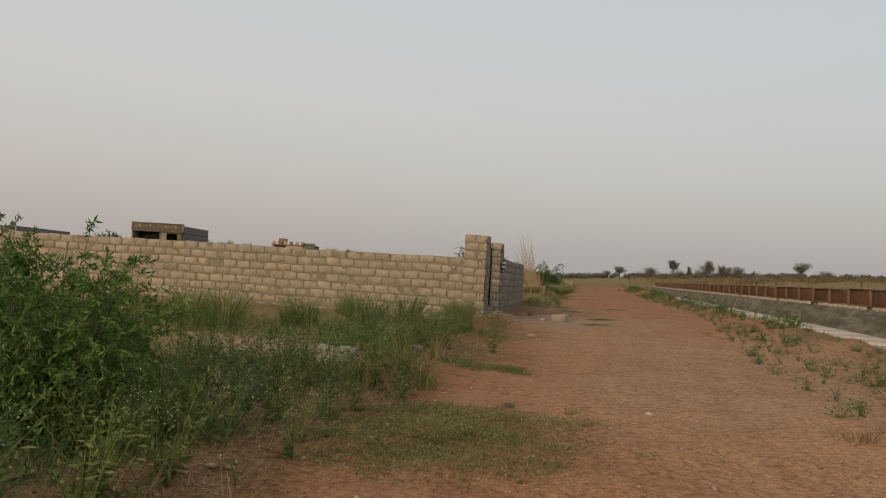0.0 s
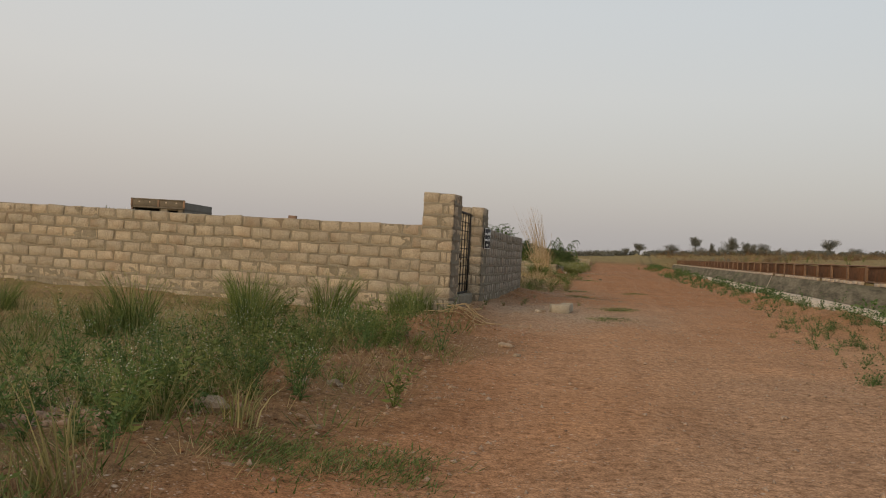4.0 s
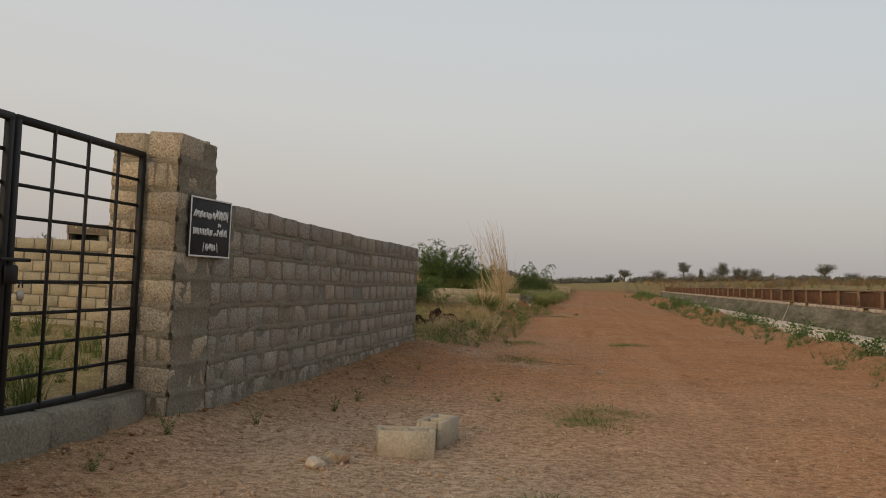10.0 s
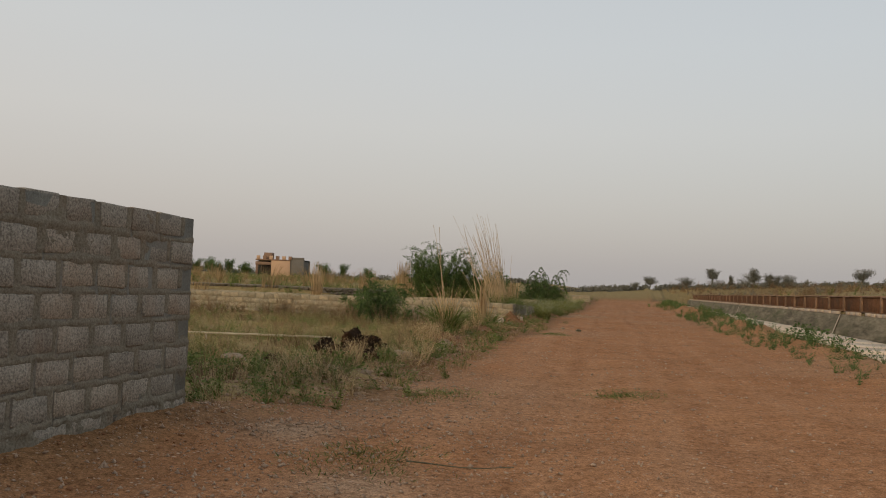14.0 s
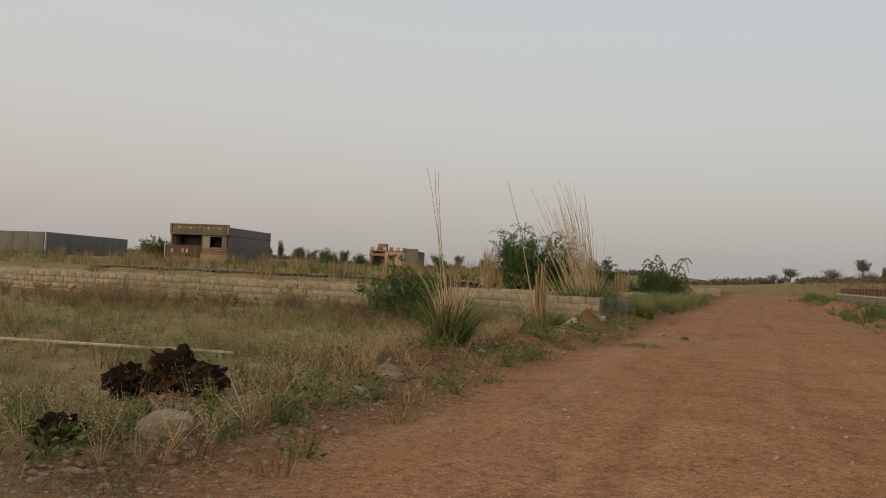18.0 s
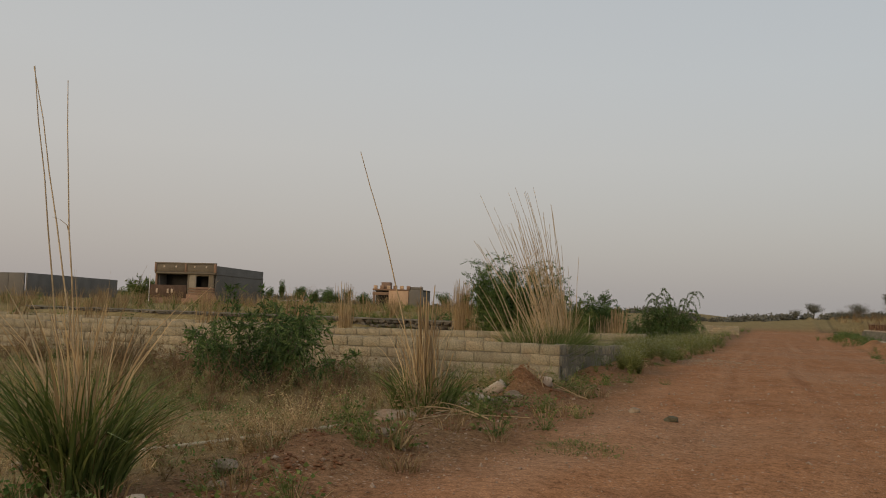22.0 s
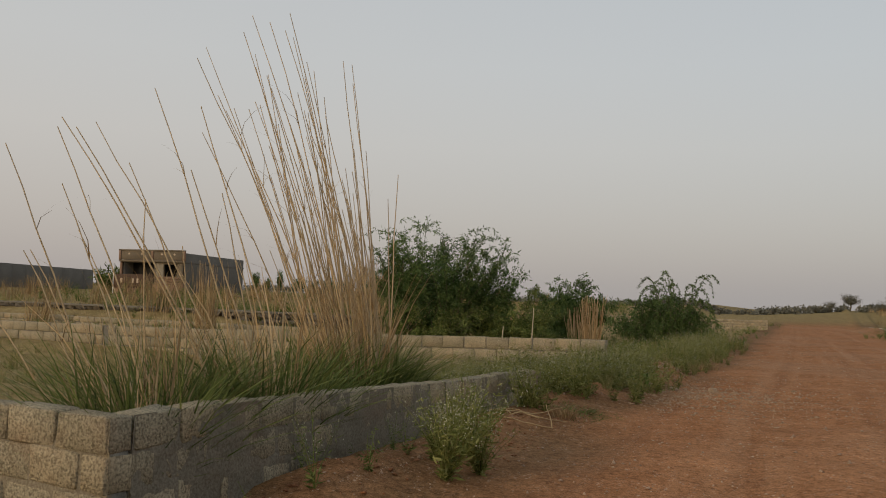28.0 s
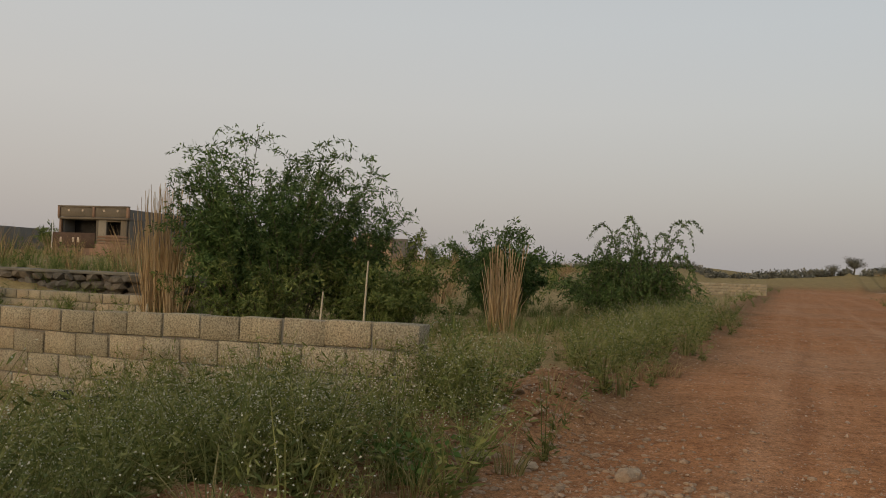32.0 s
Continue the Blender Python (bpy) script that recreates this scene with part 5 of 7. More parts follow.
def pipe_end(x, y, seed):
    """A short black pipe, half buried, its mouth towards the road."""
    r = random.Random(seed)
    c = tagged(empty("pipe_end"), "short black pipe end half buried at the low wall's foot", "pipe", group="pipe ends")
    prof = [(0.070, 0.0), (0.070, 0.22), (0.058, 0.22), (0.058, 0.03), (0.0, 0.03)]
    n = 16
    v = np.array([(a * math.cos(t), -d, a * math.sin(t)) for a, d in prof for t in np.linspace(0, 2 * math.pi, n, endpoint=False)])
    q = [(k * n + i, k * n + (i + 1) % n, (k + 1) * n + (i + 1) % n, (k + 1) * n + i) for k in range(4) for i in range(n)]
    part("pipe_wall", Mesh().add(v, q), M_BOARD, c)
    put(c, x, y, None, r.uniform(-6, 6), 0, YAW + r.uniform(-14, 14), -0.03)
    return c


for i, (x, y) in enumerate(((5.54, 74.23), (5.79, 74.18), (6.00, 74.13), (5.07, 74.33))):
    pipe_end(x, y, i)

# ---- plants ----


def scatter(out, proto, x, y, scale, r, sink=0.02, tilt=0.12):
    """Copies of a small plant Mesh, turned, sized and rooted on the ground, into one Mesh."""
    v, f, n, mi = proto.arrays()
    k = len(x)
    if k == 0:
        return out
    th = r.uniform(0, 2 * np.pi, k)
    c, s = np.cos(th)[:, None], np.sin(th)[:, None]
    sc = np.asarray(scale)[:, None]
    tx, ty = r.normal(0, tilt, (k, 1)), r.normal(0, tilt, (k, 1))
    vx, vy, vz = v[None, :, 0], v[None, :, 1], v[None, :, 2]
    X = (vx * c - vy * s + vz * tx) * sc + np.asarray(x)[:, None]
    Y = (vx * s + vy * c + vz * ty) * sc + np.asarray(y)[:, None]
    Z = vz * sc + (ground_z(x, y) - sink)[:, None]
    out.v.append(np.stack([X, Y, Z], axis=-1).reshape(-1, 3).astype(np.float32))
    off = (np.arange(k) * len(v))[:, None]
    out.f.append((f[None, :] + off + out.count).reshape(-1))
    out.n.append(np.tile(n, k))
    out.mi.append(np.tile(mi, k))
    out.count += k * len(v)
    return out


def stuff(name, mesh, mats, label, category):
    if mesh.count == 0:
        return None
    return tagged(part(name, mesh, mats), label, category, kind="stuff")


def flower_weed(seed, h=0.6, stems=8, flowers=True, leaf_w=0.014):
    """A branching daisy-like weed: thin forking stems, fine ragged leaves, clouds of tiny white heads. Slots: leaf, floret."""
    r = np.random.default_rng(seed)
    m = Mesh()
    k = 4
    s = np.linspace(0, 1, k)
    th = r.uniform(0, 2 * np.pi, stems)
    sp = r.uniform(0.15, 0.6, stems) * h
    hh = h * r.uniform(0.55, 1.0, stems)
    pts = np.zeros((stems, k, 3))
    pts[:, :, 0] = (np.cos(th) * sp)[:, None] * s ** 1.3
    pts[:, :, 1] = (np.sin(th) * sp)[:, None] * s ** 1.3
    pts[:, :, 2] = hh[:, None] * s
    pts += r.normal(0, 0.014 * h, pts.shape) * s[None, :, None]
    v, q = ribbons(pts, 0.008, r)
    m.add(v, q, 0)

    def at_stem(n, lo, hi):
        si, f = r.integers(0, stems, n), r.uniform(lo, hi, n) * (k - 1)
        i0 = np.clip(f.astype(int), 0, k - 2)
        w = (f - i0)[:, None]
        return pts[si, i0] * (1 - w) + pts[si, i0 + 1] * w, f / (k - 1)
    n = stems * (12 if flowers else 17)
    base, t = at_stem(n, 0.05, 0.97)
    base = base + r.normal(0, 0.025 * h, base.shape)
    d = r.normal(0, 1, (n, 3))
    d[:, 2] = d[:, 2] * 0.5 + 0.35
    ln = h * (0.11 if flowers else 0.125) * r.uniform(0.5, 1.4, n) * (1.2 - 0.6 * t)
    v, q = leaves(base, d, ln, np.maximum(leaf_w * 0.5, ln * (0.2 if flowers else 0.26)), r)
    m.add(v, q, 0)
    if flowers:
        n = stems * 6
        b0, _ = at_stem(n, 0.6, 1.0)
        tip = b0 + r.normal(0, 0.07 * h, (n, 3)) * np.array([1.2, 1.2, 0.6]) + np.array([0, 0, 0.06 * h])
        v, q = leaves(tip, r.normal(0, 1, (n, 3)), np.full(n, 0.011), np.full(n, 0.011), r, 0.0)
        m.add(v, q, 1)
        side = r.normal(0, 1, (n, 3))
        v, q = blades(b0, (tip - b0)[:, 2], (tip - b0)[:, :2], np.full(n, 0.0022), 1, r)
        m.add(v, q, 0)
    return m


def tuft(seed, n=36, h=0.4, spread=0.10, width=0.008, lean=0.5, seg=3):
    r = np.random.default_rng(seed)
    a, d = r.uniform(0, 2 * np.pi, n), np.sqrt(r.uniform(0, 1, n)) * spread
    base = np.stack([np.cos(a) * d, np.sin(a) * d, np.zeros(n)], axis=1)
    hh = h * r.uniform(0.45, 1.0, n)
    out = r.normal(0, 0.35, (n, 2)) + np.stack([np.cos(a), np.sin(a)], axis=1) * 0.8
    v, q = blades(base, hh, out * (hh * lean)[:, None], width * r.uniform(0.7, 1.3, n), seg, r)
    return Mesh().add(v, q)


def broadleaf(seed, n=60, h=0.22, size=0.036):
    """A low plant of broad leaves on short stalks."""
    r = np.random.default_rng(seed)
    m = Mesh()
    a = r.uniform(0, 2 * np.pi, n)
    top = np.stack([np.cos(a) * h * r.uniform(0.1, 0.9, n), np.sin(a) * h * r.uniform(0.1, 0.9, n), h * r.uniform(0.15, 1, n)], axis=1)
    root = top * np.array([0.15, 0.15, 0.0])
    v, q = ribbons(np.stack([root, top], axis=1), 0.005, r)
    m.add(v, q)
    d = top * np.array([1, 1, 0.1]) + r.normal(0, 0.25 * h, (n, 3))
    v, q = leaves(top, d, size * r.uniform(0.7, 1.4, n), size * r.uniform(0.5, 0.9, n), r)
    m.add(v, q)
    return m


def region(n, x0, x1, y0, y1, keep, seed):
    """Random places in a box for which keep(x, y), between 0 and 1, holds."""
    r = np.random.default_rng(seed)
    x, y = r.uniform(x0, x1, n), r.uniform(y0, y1, n)
    k = r.uniform(0, 1, n) < keep(x, y)
    return x[k], y[k]


def house_front(x, y):
    """Little grows on the bare ground before the house."""
    return 1 - 0.9 * smooth(-66, -60, x) * smooth(-36, -42, x) * smooth(122, 130, y) * smooth(160, 156, y)


def off_walls(x, y):
    """Nothing grows in the walls."""
    ok = np.ones_like(x)
    for a, b in (((P1[0], P1[1]), PLOT_LEFT), (P1, P2), (P2, WEND), (L1, along(L1, -48, 0)), (L1, (8.58, 68.0)), (L2, along(L2, -50, 0)), (WEND, along(WEND, -17, 0))):
        a, b = np.array(a), np.array(b)
        d = b - a
        t = np.clip(((x - a[0]) * d[0] + (y - a[1]) * d[1]) / (d @ d), 0, 1)
        ok = ok * (np.hypot(x - a[0] - t * d[0], y - a[1] - t * d[1]) > 0.2)
    return ok


def wall1_y(x):
    return L1[1] - (x - L1[0]) * SHEAR


def front_y(x):
    return P1[1] - (x - P1[0]) * SHEAR


M_SEED = mat_plant("bleached_seed_head", [(0.0, (0.44, 0.34, 0.18)), (1.0, (0.68, 0.56, 0.35))])
FLOWER = [flower_weed(i, 0.62, 9) for i in range(4)]
GREENW = [flower_weed(20 + i, 0.5, 9, False, 0.03) for i in range(3)]
TUFT = [tuft(i, 42, 0.55, 0.12, 0.010, 0.55) for i in range(3)]
SHORT = [tuft(30 + i, 14, 0.16, 0.10, 0.007, 0.8, 1) for i in range(4)]
LIGHTW = [flower_weed(50 + i, 0.5, 5, False, 0.03) for i in range(4)]
SEEDW = [flower_weed(55 + i, 0.5, 6, True) for i in range(3)]
BROAD = [broadleaf(i) for i in range(3)]
MAT_SHORT = [tuft(60 + i, 26, 0.06, 0.13, 0.010, 1.6, 1) for i in range(3)]


def plant_zone(name, protos, pts, smin, smax, mats, label, category, seed, tilt=0.12):
    r = np.random.default_rng(seed)
    x, y = pts
    out = Mesh()
    pick = r.integers(0, len(protos), len(x))
    for i, p in enumerate(protos):
        k = pick == i
        scatter(out, p, x[k], y[k], r.uniform(smin, smax, k.sum()), r, tilt=tilt)
    return stuff(name, out, mats, label, category)


def clear_of(x, y, spots):
    """0 near the given (x, y, radius), 1 elsewhere."""
    k = np.ones_like(x)
    for a, b, r in spots:
        k = k * smooth(0.75, 1.1, np.hypot(x - a, y - b) / r)
    return k


def canal_strip(n, y0, y1, u0, u1, seed, clumped=False):
    """Random places along the canal between two distances from it."""
    r = np.random.default_rng(seed)
    y = y0 + (y1 - y0) * r.uniform(0, 1, n)
    x = r.uniform(u0, u1, n) + CANAL_SLOPE * y
    k = wob(x, y, 0.55, seed) > 0.12 if clumped else np.ones(n, bool)
    return x[k], y[k]


def bank_a(x, y):
    """The weedy bank before the gated plot."""
    d = road_left(y) - x
    return off_walls(x, y) * clear_of(x, y, ((0.45, 15.3, 0.9), (-1.15, 10.75, 0.65), (-1.0, 9.9, 0.5), (-2.6, 12.2, 0.9), (-2.2, 11.4, 0.7), (-4.5, 20.5, 1.0))) * smooth(-13, -9, x) * (y < front_y(x) - 0.3) * smooth(-0.05, 0.9, d + 0.4 * wob(x, y, 1.4)) * (1 - 0.8 * smooth(16.5, 20, y) * smooth(-0.4, 0.2, wob(x, y, 0.8, 1.0)))


plant_zone("verge_green_weeds", GREENW, region(1700, -13, 1.5, -2.0, 21.5, lambda x, y: bank_a(x, y) * np.clip(smooth(10.5, 8, y) + np.exp(-((road_left(y) - x - 1.0) / 0.6) ** 2) * 0.8 + 0.12, 0, 1), 1), 0.6, 1.25, [M_GREEN, M_FLOWER], "dense knee-high green weeds on the roadside bank", "weeds", 1)
plant_zone("verge_flower_weeds", FLOWER, region(560, -10, 1.2, -2.0, 19, lambda x, y: bank_a(x, y) * np.clip(smooth(10.5, 8, y) * 0.8 + np.exp(-((road_left(y) - x - 1.1) / 0.7) ** 2) * 0.8, 0.05, 1), 2), 0.5, 1.0, [M_WEED, M_FLOWER], "white-flowering weeds on the roadside bank", "weeds", 2)
plant_zone("verge_grass", TUFT, region(620, -12, 1.6, 2.5, 22, lambda x, y: bank_a(x, y) * (0.25 + 0.75 * smooth(0.0, 0.6, wob(x, y, 0.7, 2.0))), 3), 0.5, 1.15, [M_OLIVE], "olive grass tufts on the roadside bank", "grass", 3)
plant_zone("verge_dry_grass", SHORT, region(5600, -13, 1.8, 0, 23, lambda x, y: off_walls(x, y) * smooth(-0.2, 0.7, road_left(y) - x + 0.4 * wob(x, y, 2.0)) * (y < front_y(x) - 0.15), 4), 0.6, 1.4, [M_STRAW], "dry straw grass on the roadside bank", "grass", 4)
plant_zone("verge_low_green", SHORT, region(4200, -9, 1.4, 3, 21.8, lambda x, y: bank_a(x, y) * (0.25 + 0.75 * smooth(-0.2, 0.4, wob(x, y, 1.3, 5.0))), 52), 0.9, 1.9, [M_GREEN], "low green grass among the bank's weeds", "grass", 52)
plant_zone("turf_patch", MAT_SHORT + [broadleaf(150, 14, 0.06, 0.02)], region(9000, -1.9, 3.2, 4.4, 9.0, lambda x, y: np.clip(1.1 * np.exp(-(((x - 0.25 - 0.16 * (y - 6)) / 1.05) ** 4 + ((y - 6.7) / 1.45) ** 4)) - 0.12 * (1 + wob(x, y, 3.4)) - 0.3 * (1 + wob(x, y, 8.0, 2.0)) * smooth(0.2, 1.4, x), 0, 1), 5), 0.6, 1.3, [M_OLIVE], "creeping olive turf spreading onto the road", "grass", 5)
plant_zone("turf_green", MAT_SHORT, region(5200, -1.7, 1.4, 4.8, 8.2, lambda x, y: np.clip(0.9 * np.exp(-(((x + 0.15) / 0.8) ** 4 + ((y - 6.6) / 1.2) ** 4)) - 0.15 * (1 + wob(x, y, 4.0)), 0, 1), 54), 0.6, 1.2, [M_GREEN], "green blades in the creeping turf", "grass", 54)
plant_zone("turf_strip", MAT_SHORT, region(1500, -0.3, 1.4, 10.6, 12.5, lambda x, y: np.exp(-(((x - 0.55) / 0.55) ** 4 + ((y - 11.5) / 0.42) ** 4)), 44), 0.7, 1.4, [M_GREEN], "strip of green turf at the road edge", "grass", 44)
plant_zone("wall_foot_tufts", [tuft(80 + i, 210, 0.85, 0.24, 0.011, 0.5) for i in range(3)], (np.array([-2.9, -2.7, -5.3, -3.6, -4.1, -1.9, -1.5, 0.25, -2.4, -8.2, -4.6, -0.8]), np.array([16.7, 17.2, 18.9, 14.3, 13.9, 19.6, 18.2, 21.2, 21.3, 22.6, 16.0, 20.4])), 0.75, 1.25, [M_GREEN], "tall green grass tussocks before the plot wall", "grass", 6)

# inside the gated plot
plant_zone("plot_weeds", TUFT + GREENW[:1], region(420, -13, 2.0, 23.5, 34, lambda x, y: off_walls(x, y) * (y > front_y(x) + 0.4) * (x < np.interp(y, [22, 34], [0.4, 2.6])) * 0.8, 7), 0.5, 1.2, [M_GREEN, M_FLOWER], "rank green grass inside the gated plot", "grass", 7)
plant_zone("plot_straw", SHORT, region(1600, -13, 2.0, 23, 34, lambda x, y: off_walls(x, y) * (y > front_y(x) + 0.3) * (x < np.interp(y, [22, 34], [0.3, 2.5])), 8), 0.6, 1.3, [M_STRAW], "dry straw grass inside the gated plot", "grass", 8)


def field_b(x, y):
    d = road_left(y) - x
    return off_walls(x, y) * clear_of(x, y, ((3.4, 42.4, 0.8), (3.8, 41.6, 0.6))) * smooth(-0.15, 0.6, d - 0.75 * smooth(43.5, 46, y) + 0.35 * wob(x, y, 1.6)) * (y < wall1_y(x) - 0.25) * (y > WEND[1] + 0.4 - (x - WEND[0]) * SHEAR)


plant_zone("field_dry_grass", SHORT, region(15000, -24, 7.5, 34.6, 64, lambda x, y: field_b(x, y) * (0.35 + 0.65 * smooth(-8, 0, x)), 9), 0.4, 1.05, [M_STRAW], "short dry straw grass over the open field", "grass", 9)
plant_zone("field_olive_grass", SHORT, region(22000, -24, 7.5, 34.6, 64, lambda x, y: field_b(x, y) * (0.35 + 0.65 * smooth(-8, 0, x)) * (0.08 + 0.92 * smooth(-0.1, 0.5, wob(x, y, 1.1, 2.0) + 0.5 * wob(x, y, 3.1, 4.0))), 10), 0.3, 0.75, [M_OLIVE], "short olive grass over the open field", "grass", 10)
plant_zone("field_weeds", LIGHTW, region(1300, -14, 7.5, 35, 62, lambda x, y: field_b(x, y) * (0.25 + 0.6 * smooth(-0.1, 0.5, wob(x, y, 0.7, 1.5))), 11), 0.2, 0.5, [M_GREEN, M_FLOWER], "scattered low green weeds in the field", "weeds", 11)
plant_zone("field_brown_weeds", LIGHTW, region(1500, -24, 5.5, 46, 63.5, lambda x, y: field_b(x, y) * np.exp(-((wall1_y(x) - 3.2 - y) / 2.6) ** 2) * smooth(-0.5, 0.2, wob(x, y, 0.9, 3.0)), 12), 0.7, 1.5, [M_BROWN, M_BROWN], "brown dried-out weeds before the low wall", "weeds", 12)
plant_zone("edge_leafy_weeds", BROAD, region(700, 2.0, 9.5, 34.8, 62, lambda x, y: off_walls(x, y) * np.exp(-((road_left(y) - x - 0.5) / 0.7) ** 2) * 0.8, 13), 0.5, 1.3, [M_GREEN], "small leafy weeds along the road edge", "weeds", 13)
plant_zone("edge_dead_weeds", [tuft(90 + i, 30, 0.22, 0.12, 0.012, 0.9, 2) for i in range(2)], region(600, 2.5, 9.6, 36, 60, lambda x, y: off_walls(x, y) * np.exp(-((road_left(y) - x - 0.4) / 0.6) ** 2) * 0.8, 14), 0.6, 1.3, [M_STRAW], "bleached dead weeds along the road edge", "weeds", 14)
plant_zone("wall_foot_weeds", FLOWER + GREENW, region(420, -9, 8.6, 56.5, 62, lambda x, y: off_walls(x, y) * np.exp(-((wall1_y(x) - 0.9 - y) / 0.7) ** 2) * (x < 7.6), 15), 0.5, 1.0, [M_GREEN, M_FLOWER], "green weeds at the foot of the low wall", "weeds", 15)


def plot_c(x, y):
    return off_walls(x, y) * (y > wall1_y(x) + 0.25) * (y < wall1_y(x) + 13.2) * (x < L1[0] + (y - 60.2) * 0.176 - 0.3)


plant_zone("plot_dry_grass", SHORT, region(4200, -22, 9, 60, 82, lambda x, y: plot_c(x, y), 16), 0.6, 1.6, [M_OLIVE], "olive and dry grass inside the low-walled plot", "grass", 16)
plant_zone("plot_tall_grass", TUFT, region(520, -16, 9, 60.5, 80, lambda x, y: plot_c(x, y) * (0.25 + 0.75 * smooth(66, 71, y)), 17), 0.5, 1.0, [M_OLIVE], "longer olive grass inside the low-walled plot", "grass", 17)


def bank_d(x, y):
    """The flowery bank past the low wall's end."""
    d = road_left(y) - x
    return off_walls(x, y) * smooth(-0.35, 0.3, d + 0.3 * wob(x, y, 1.5))


plant_zone("bank_flower_weeds", [flower_weed(40 + i, 0.8, 13) for i in range(4)], region(3300, -2.0, 15, 67.2, 92, lambda x, y: bank_d(x, y) * (0.2 + 0.8 * smooth(-0.25, 0.3, wob(x, y, 2.3, 1.0))) * np.maximum(smooth(67.2, 69.5, y) * (y < L2[1] - (x - L2[0]) * SHEAR + 0.0) * smooth(4.2, 7.0, x) + 0.0, smooth(9.6, 10.2, x + (75 - y) * 0.09) * (y > 74.5)), 18), 0.5, 1.1, [M_WEED, M_FLOWER], "thick white-flowering weeds on the bank before the thorn bushes", "weeds", 18)
plant_zone("bank_mixed_weeds", LIGHTW + TUFT, region(900, -12, 15, 75.5, 96, lambda x, y: bank_d(x, y) * 0.75 * (y > L2[1] - (x - L2[0]) * SHEAR + 0.3), 19), 0.6, 1.4, [M_GREEN, M_FLOWER], "mixed green undergrowth behind the low wall", "weeds", 19)
plant_zone("bank_grass", TUFT, region(500, 7.0, 15, 69, 92, lambda x, y: bank_d(x, y) * 0.7, 20), 0.4, 0.9, [M_OLIVE], "olive grass on the weedy bank", "grass", 20)
plant_zone("far_edge_weeds", LIGHTW, region(800, 11, 32, 88, 170, lambda x, y: np.exp(-((road_left(y) - x - 1.2) / 1.2) ** 2), 21), 0.7, 1.5, [M_GREEN, M_FLOWER], "weeds along the far road edge", "weeds", 21)
plant_zone("roadside_flower_clump", [flower_weed(70, 0.7, 54), flower_weed(71, 0.7, 54)], (np.array([8.6, 8.42, 8.78, 8.55]), np.array([62.2, 62.7, 62.6, 63.1])), 0.85, 1.15, [M_WEED, M_FLOWER], "bushy white-flowering weeds at the road edge", "weeds", 22)
plant_zone("wall_end_flowers", [flower_weed(240 + i, 0.78, 15) for i in range(3)], region(520, 6.6, 9.9, 66.2, 73, lambda x, y: off_walls(x, y) * smooth(-0.1, 0.5, road_left(y) - x - 0.1) * smooth(-0.4, 0.2, wob(x, y, 2.0, 4.0)) * (x > 8.3 - 2.0 * smooth(68, 69, y)), 56), 0.6, 1.05, [M_WEED, M_FLOWER], "white-flowering weeds past the low wall's end", "weeds", 56)
plant_zone("wall_corner_weeds", LIGHTW + FLOWER[:2], (np.array([7.55, 7.7, 7.9, 8.1, 8.2, 8.35, 7.45, 7.6, 8.0, 8.5, 6.9, 6.4, 5.9, 7.3]), np.array([60.2, 60.9, 61.4, 61.9, 62.6, 63.3, 59.6, 61.9, 62.9, 64.2, 59.7, 59.8, 59.9, 59.3])), 0.5, 0.95, [M_GREEN, M_FLOWER], "green weeds round the low wall's corner", "weeds", 49)
plant_zone("bright_fern_weeds", [flower_weed(200 + i, 0.75, 12, False) for i in range(2)], (np.array([-2.35, -2.0, -2.6, -2.9, -1.75, -2.2, -2.7]), np.array([6.9, 6.3, 7.4, 8.0, 5.6, 7.8, 6.4])), 0.8, 1.2, [M_GREEN_BRIGHT, M_FLOWER], "bright green feathery weeds on the roadside bank", "weeds", 50)
plant_zone("bank_seed_weeds", SEEDW + LIGHTW[:2], region(900, 1.5, 7.4, 44.5, 57.5, lambda x, y: field_b(x, y) * smooth(3.4, 1.0, road_left(y) - x), 51), 0.5, 1.0, [M_STRAW, M_SEED], "bleached bushy weeds along the field's edge", "weeds", 51)
plant_zone("pale_dead_weeds", [tuft(95, 60, 0.30, 0.18, 0.016, 0.9, 2)], (np.array([11.5, 11.2, 9.1, 3.6, 4.6, 6.4, 6.7]), np.array([77.0, 76.4, 66.2, 7.3, 8.3, 50.3, 49.6])), 0.7, 1.2, [M_STRAW], "bleached dead weed clumps", "weeds", 23)
plant_zone("leafy_clump", [broadleaf(50, 110, 0.34, 0.06)], (np.array([9.95, 9.5]), np.array([70.7, 75.3])), 0.8, 1.2, [M_GREEN_BRIGHT], "broad-leaved green weeds at the road edge", "weeds", 24)
plant_zone("field_low_leaves", [broadleaf(140 + i, 16, 0.13, 0.03) for i in range(3)], region(3000, -10, 7.5, 35, 61, lambda x, y: field_b(x, y) * (0.15 + 0.85 * smooth(-0.1, 0.4, wob(x, y, 0.9, 3.0) + 0.4 * wob(x, y, 2.7, 1.0))), 43), 0.5, 1.4, [M_GREEN_BRIGHT], "low green leaves over the open field", "weeds", 43)
plant_zone("corner_low_plants", LIGHTW + [broadleaf(160 + i, 22, 0.16, 0.04) for i in range(2)], region(900, 0.5, 5.0, 35.2, 42.5, lambda x, y: field_b(x, y) * 0.55 * smooth(-0.3, 0.3, wob(x, y, 1.6, 2.0)), 46), 0.25, 0.7, [M_GREEN, M_FLOWER], "low leafy weeds among the rubble", "weeds", 46)
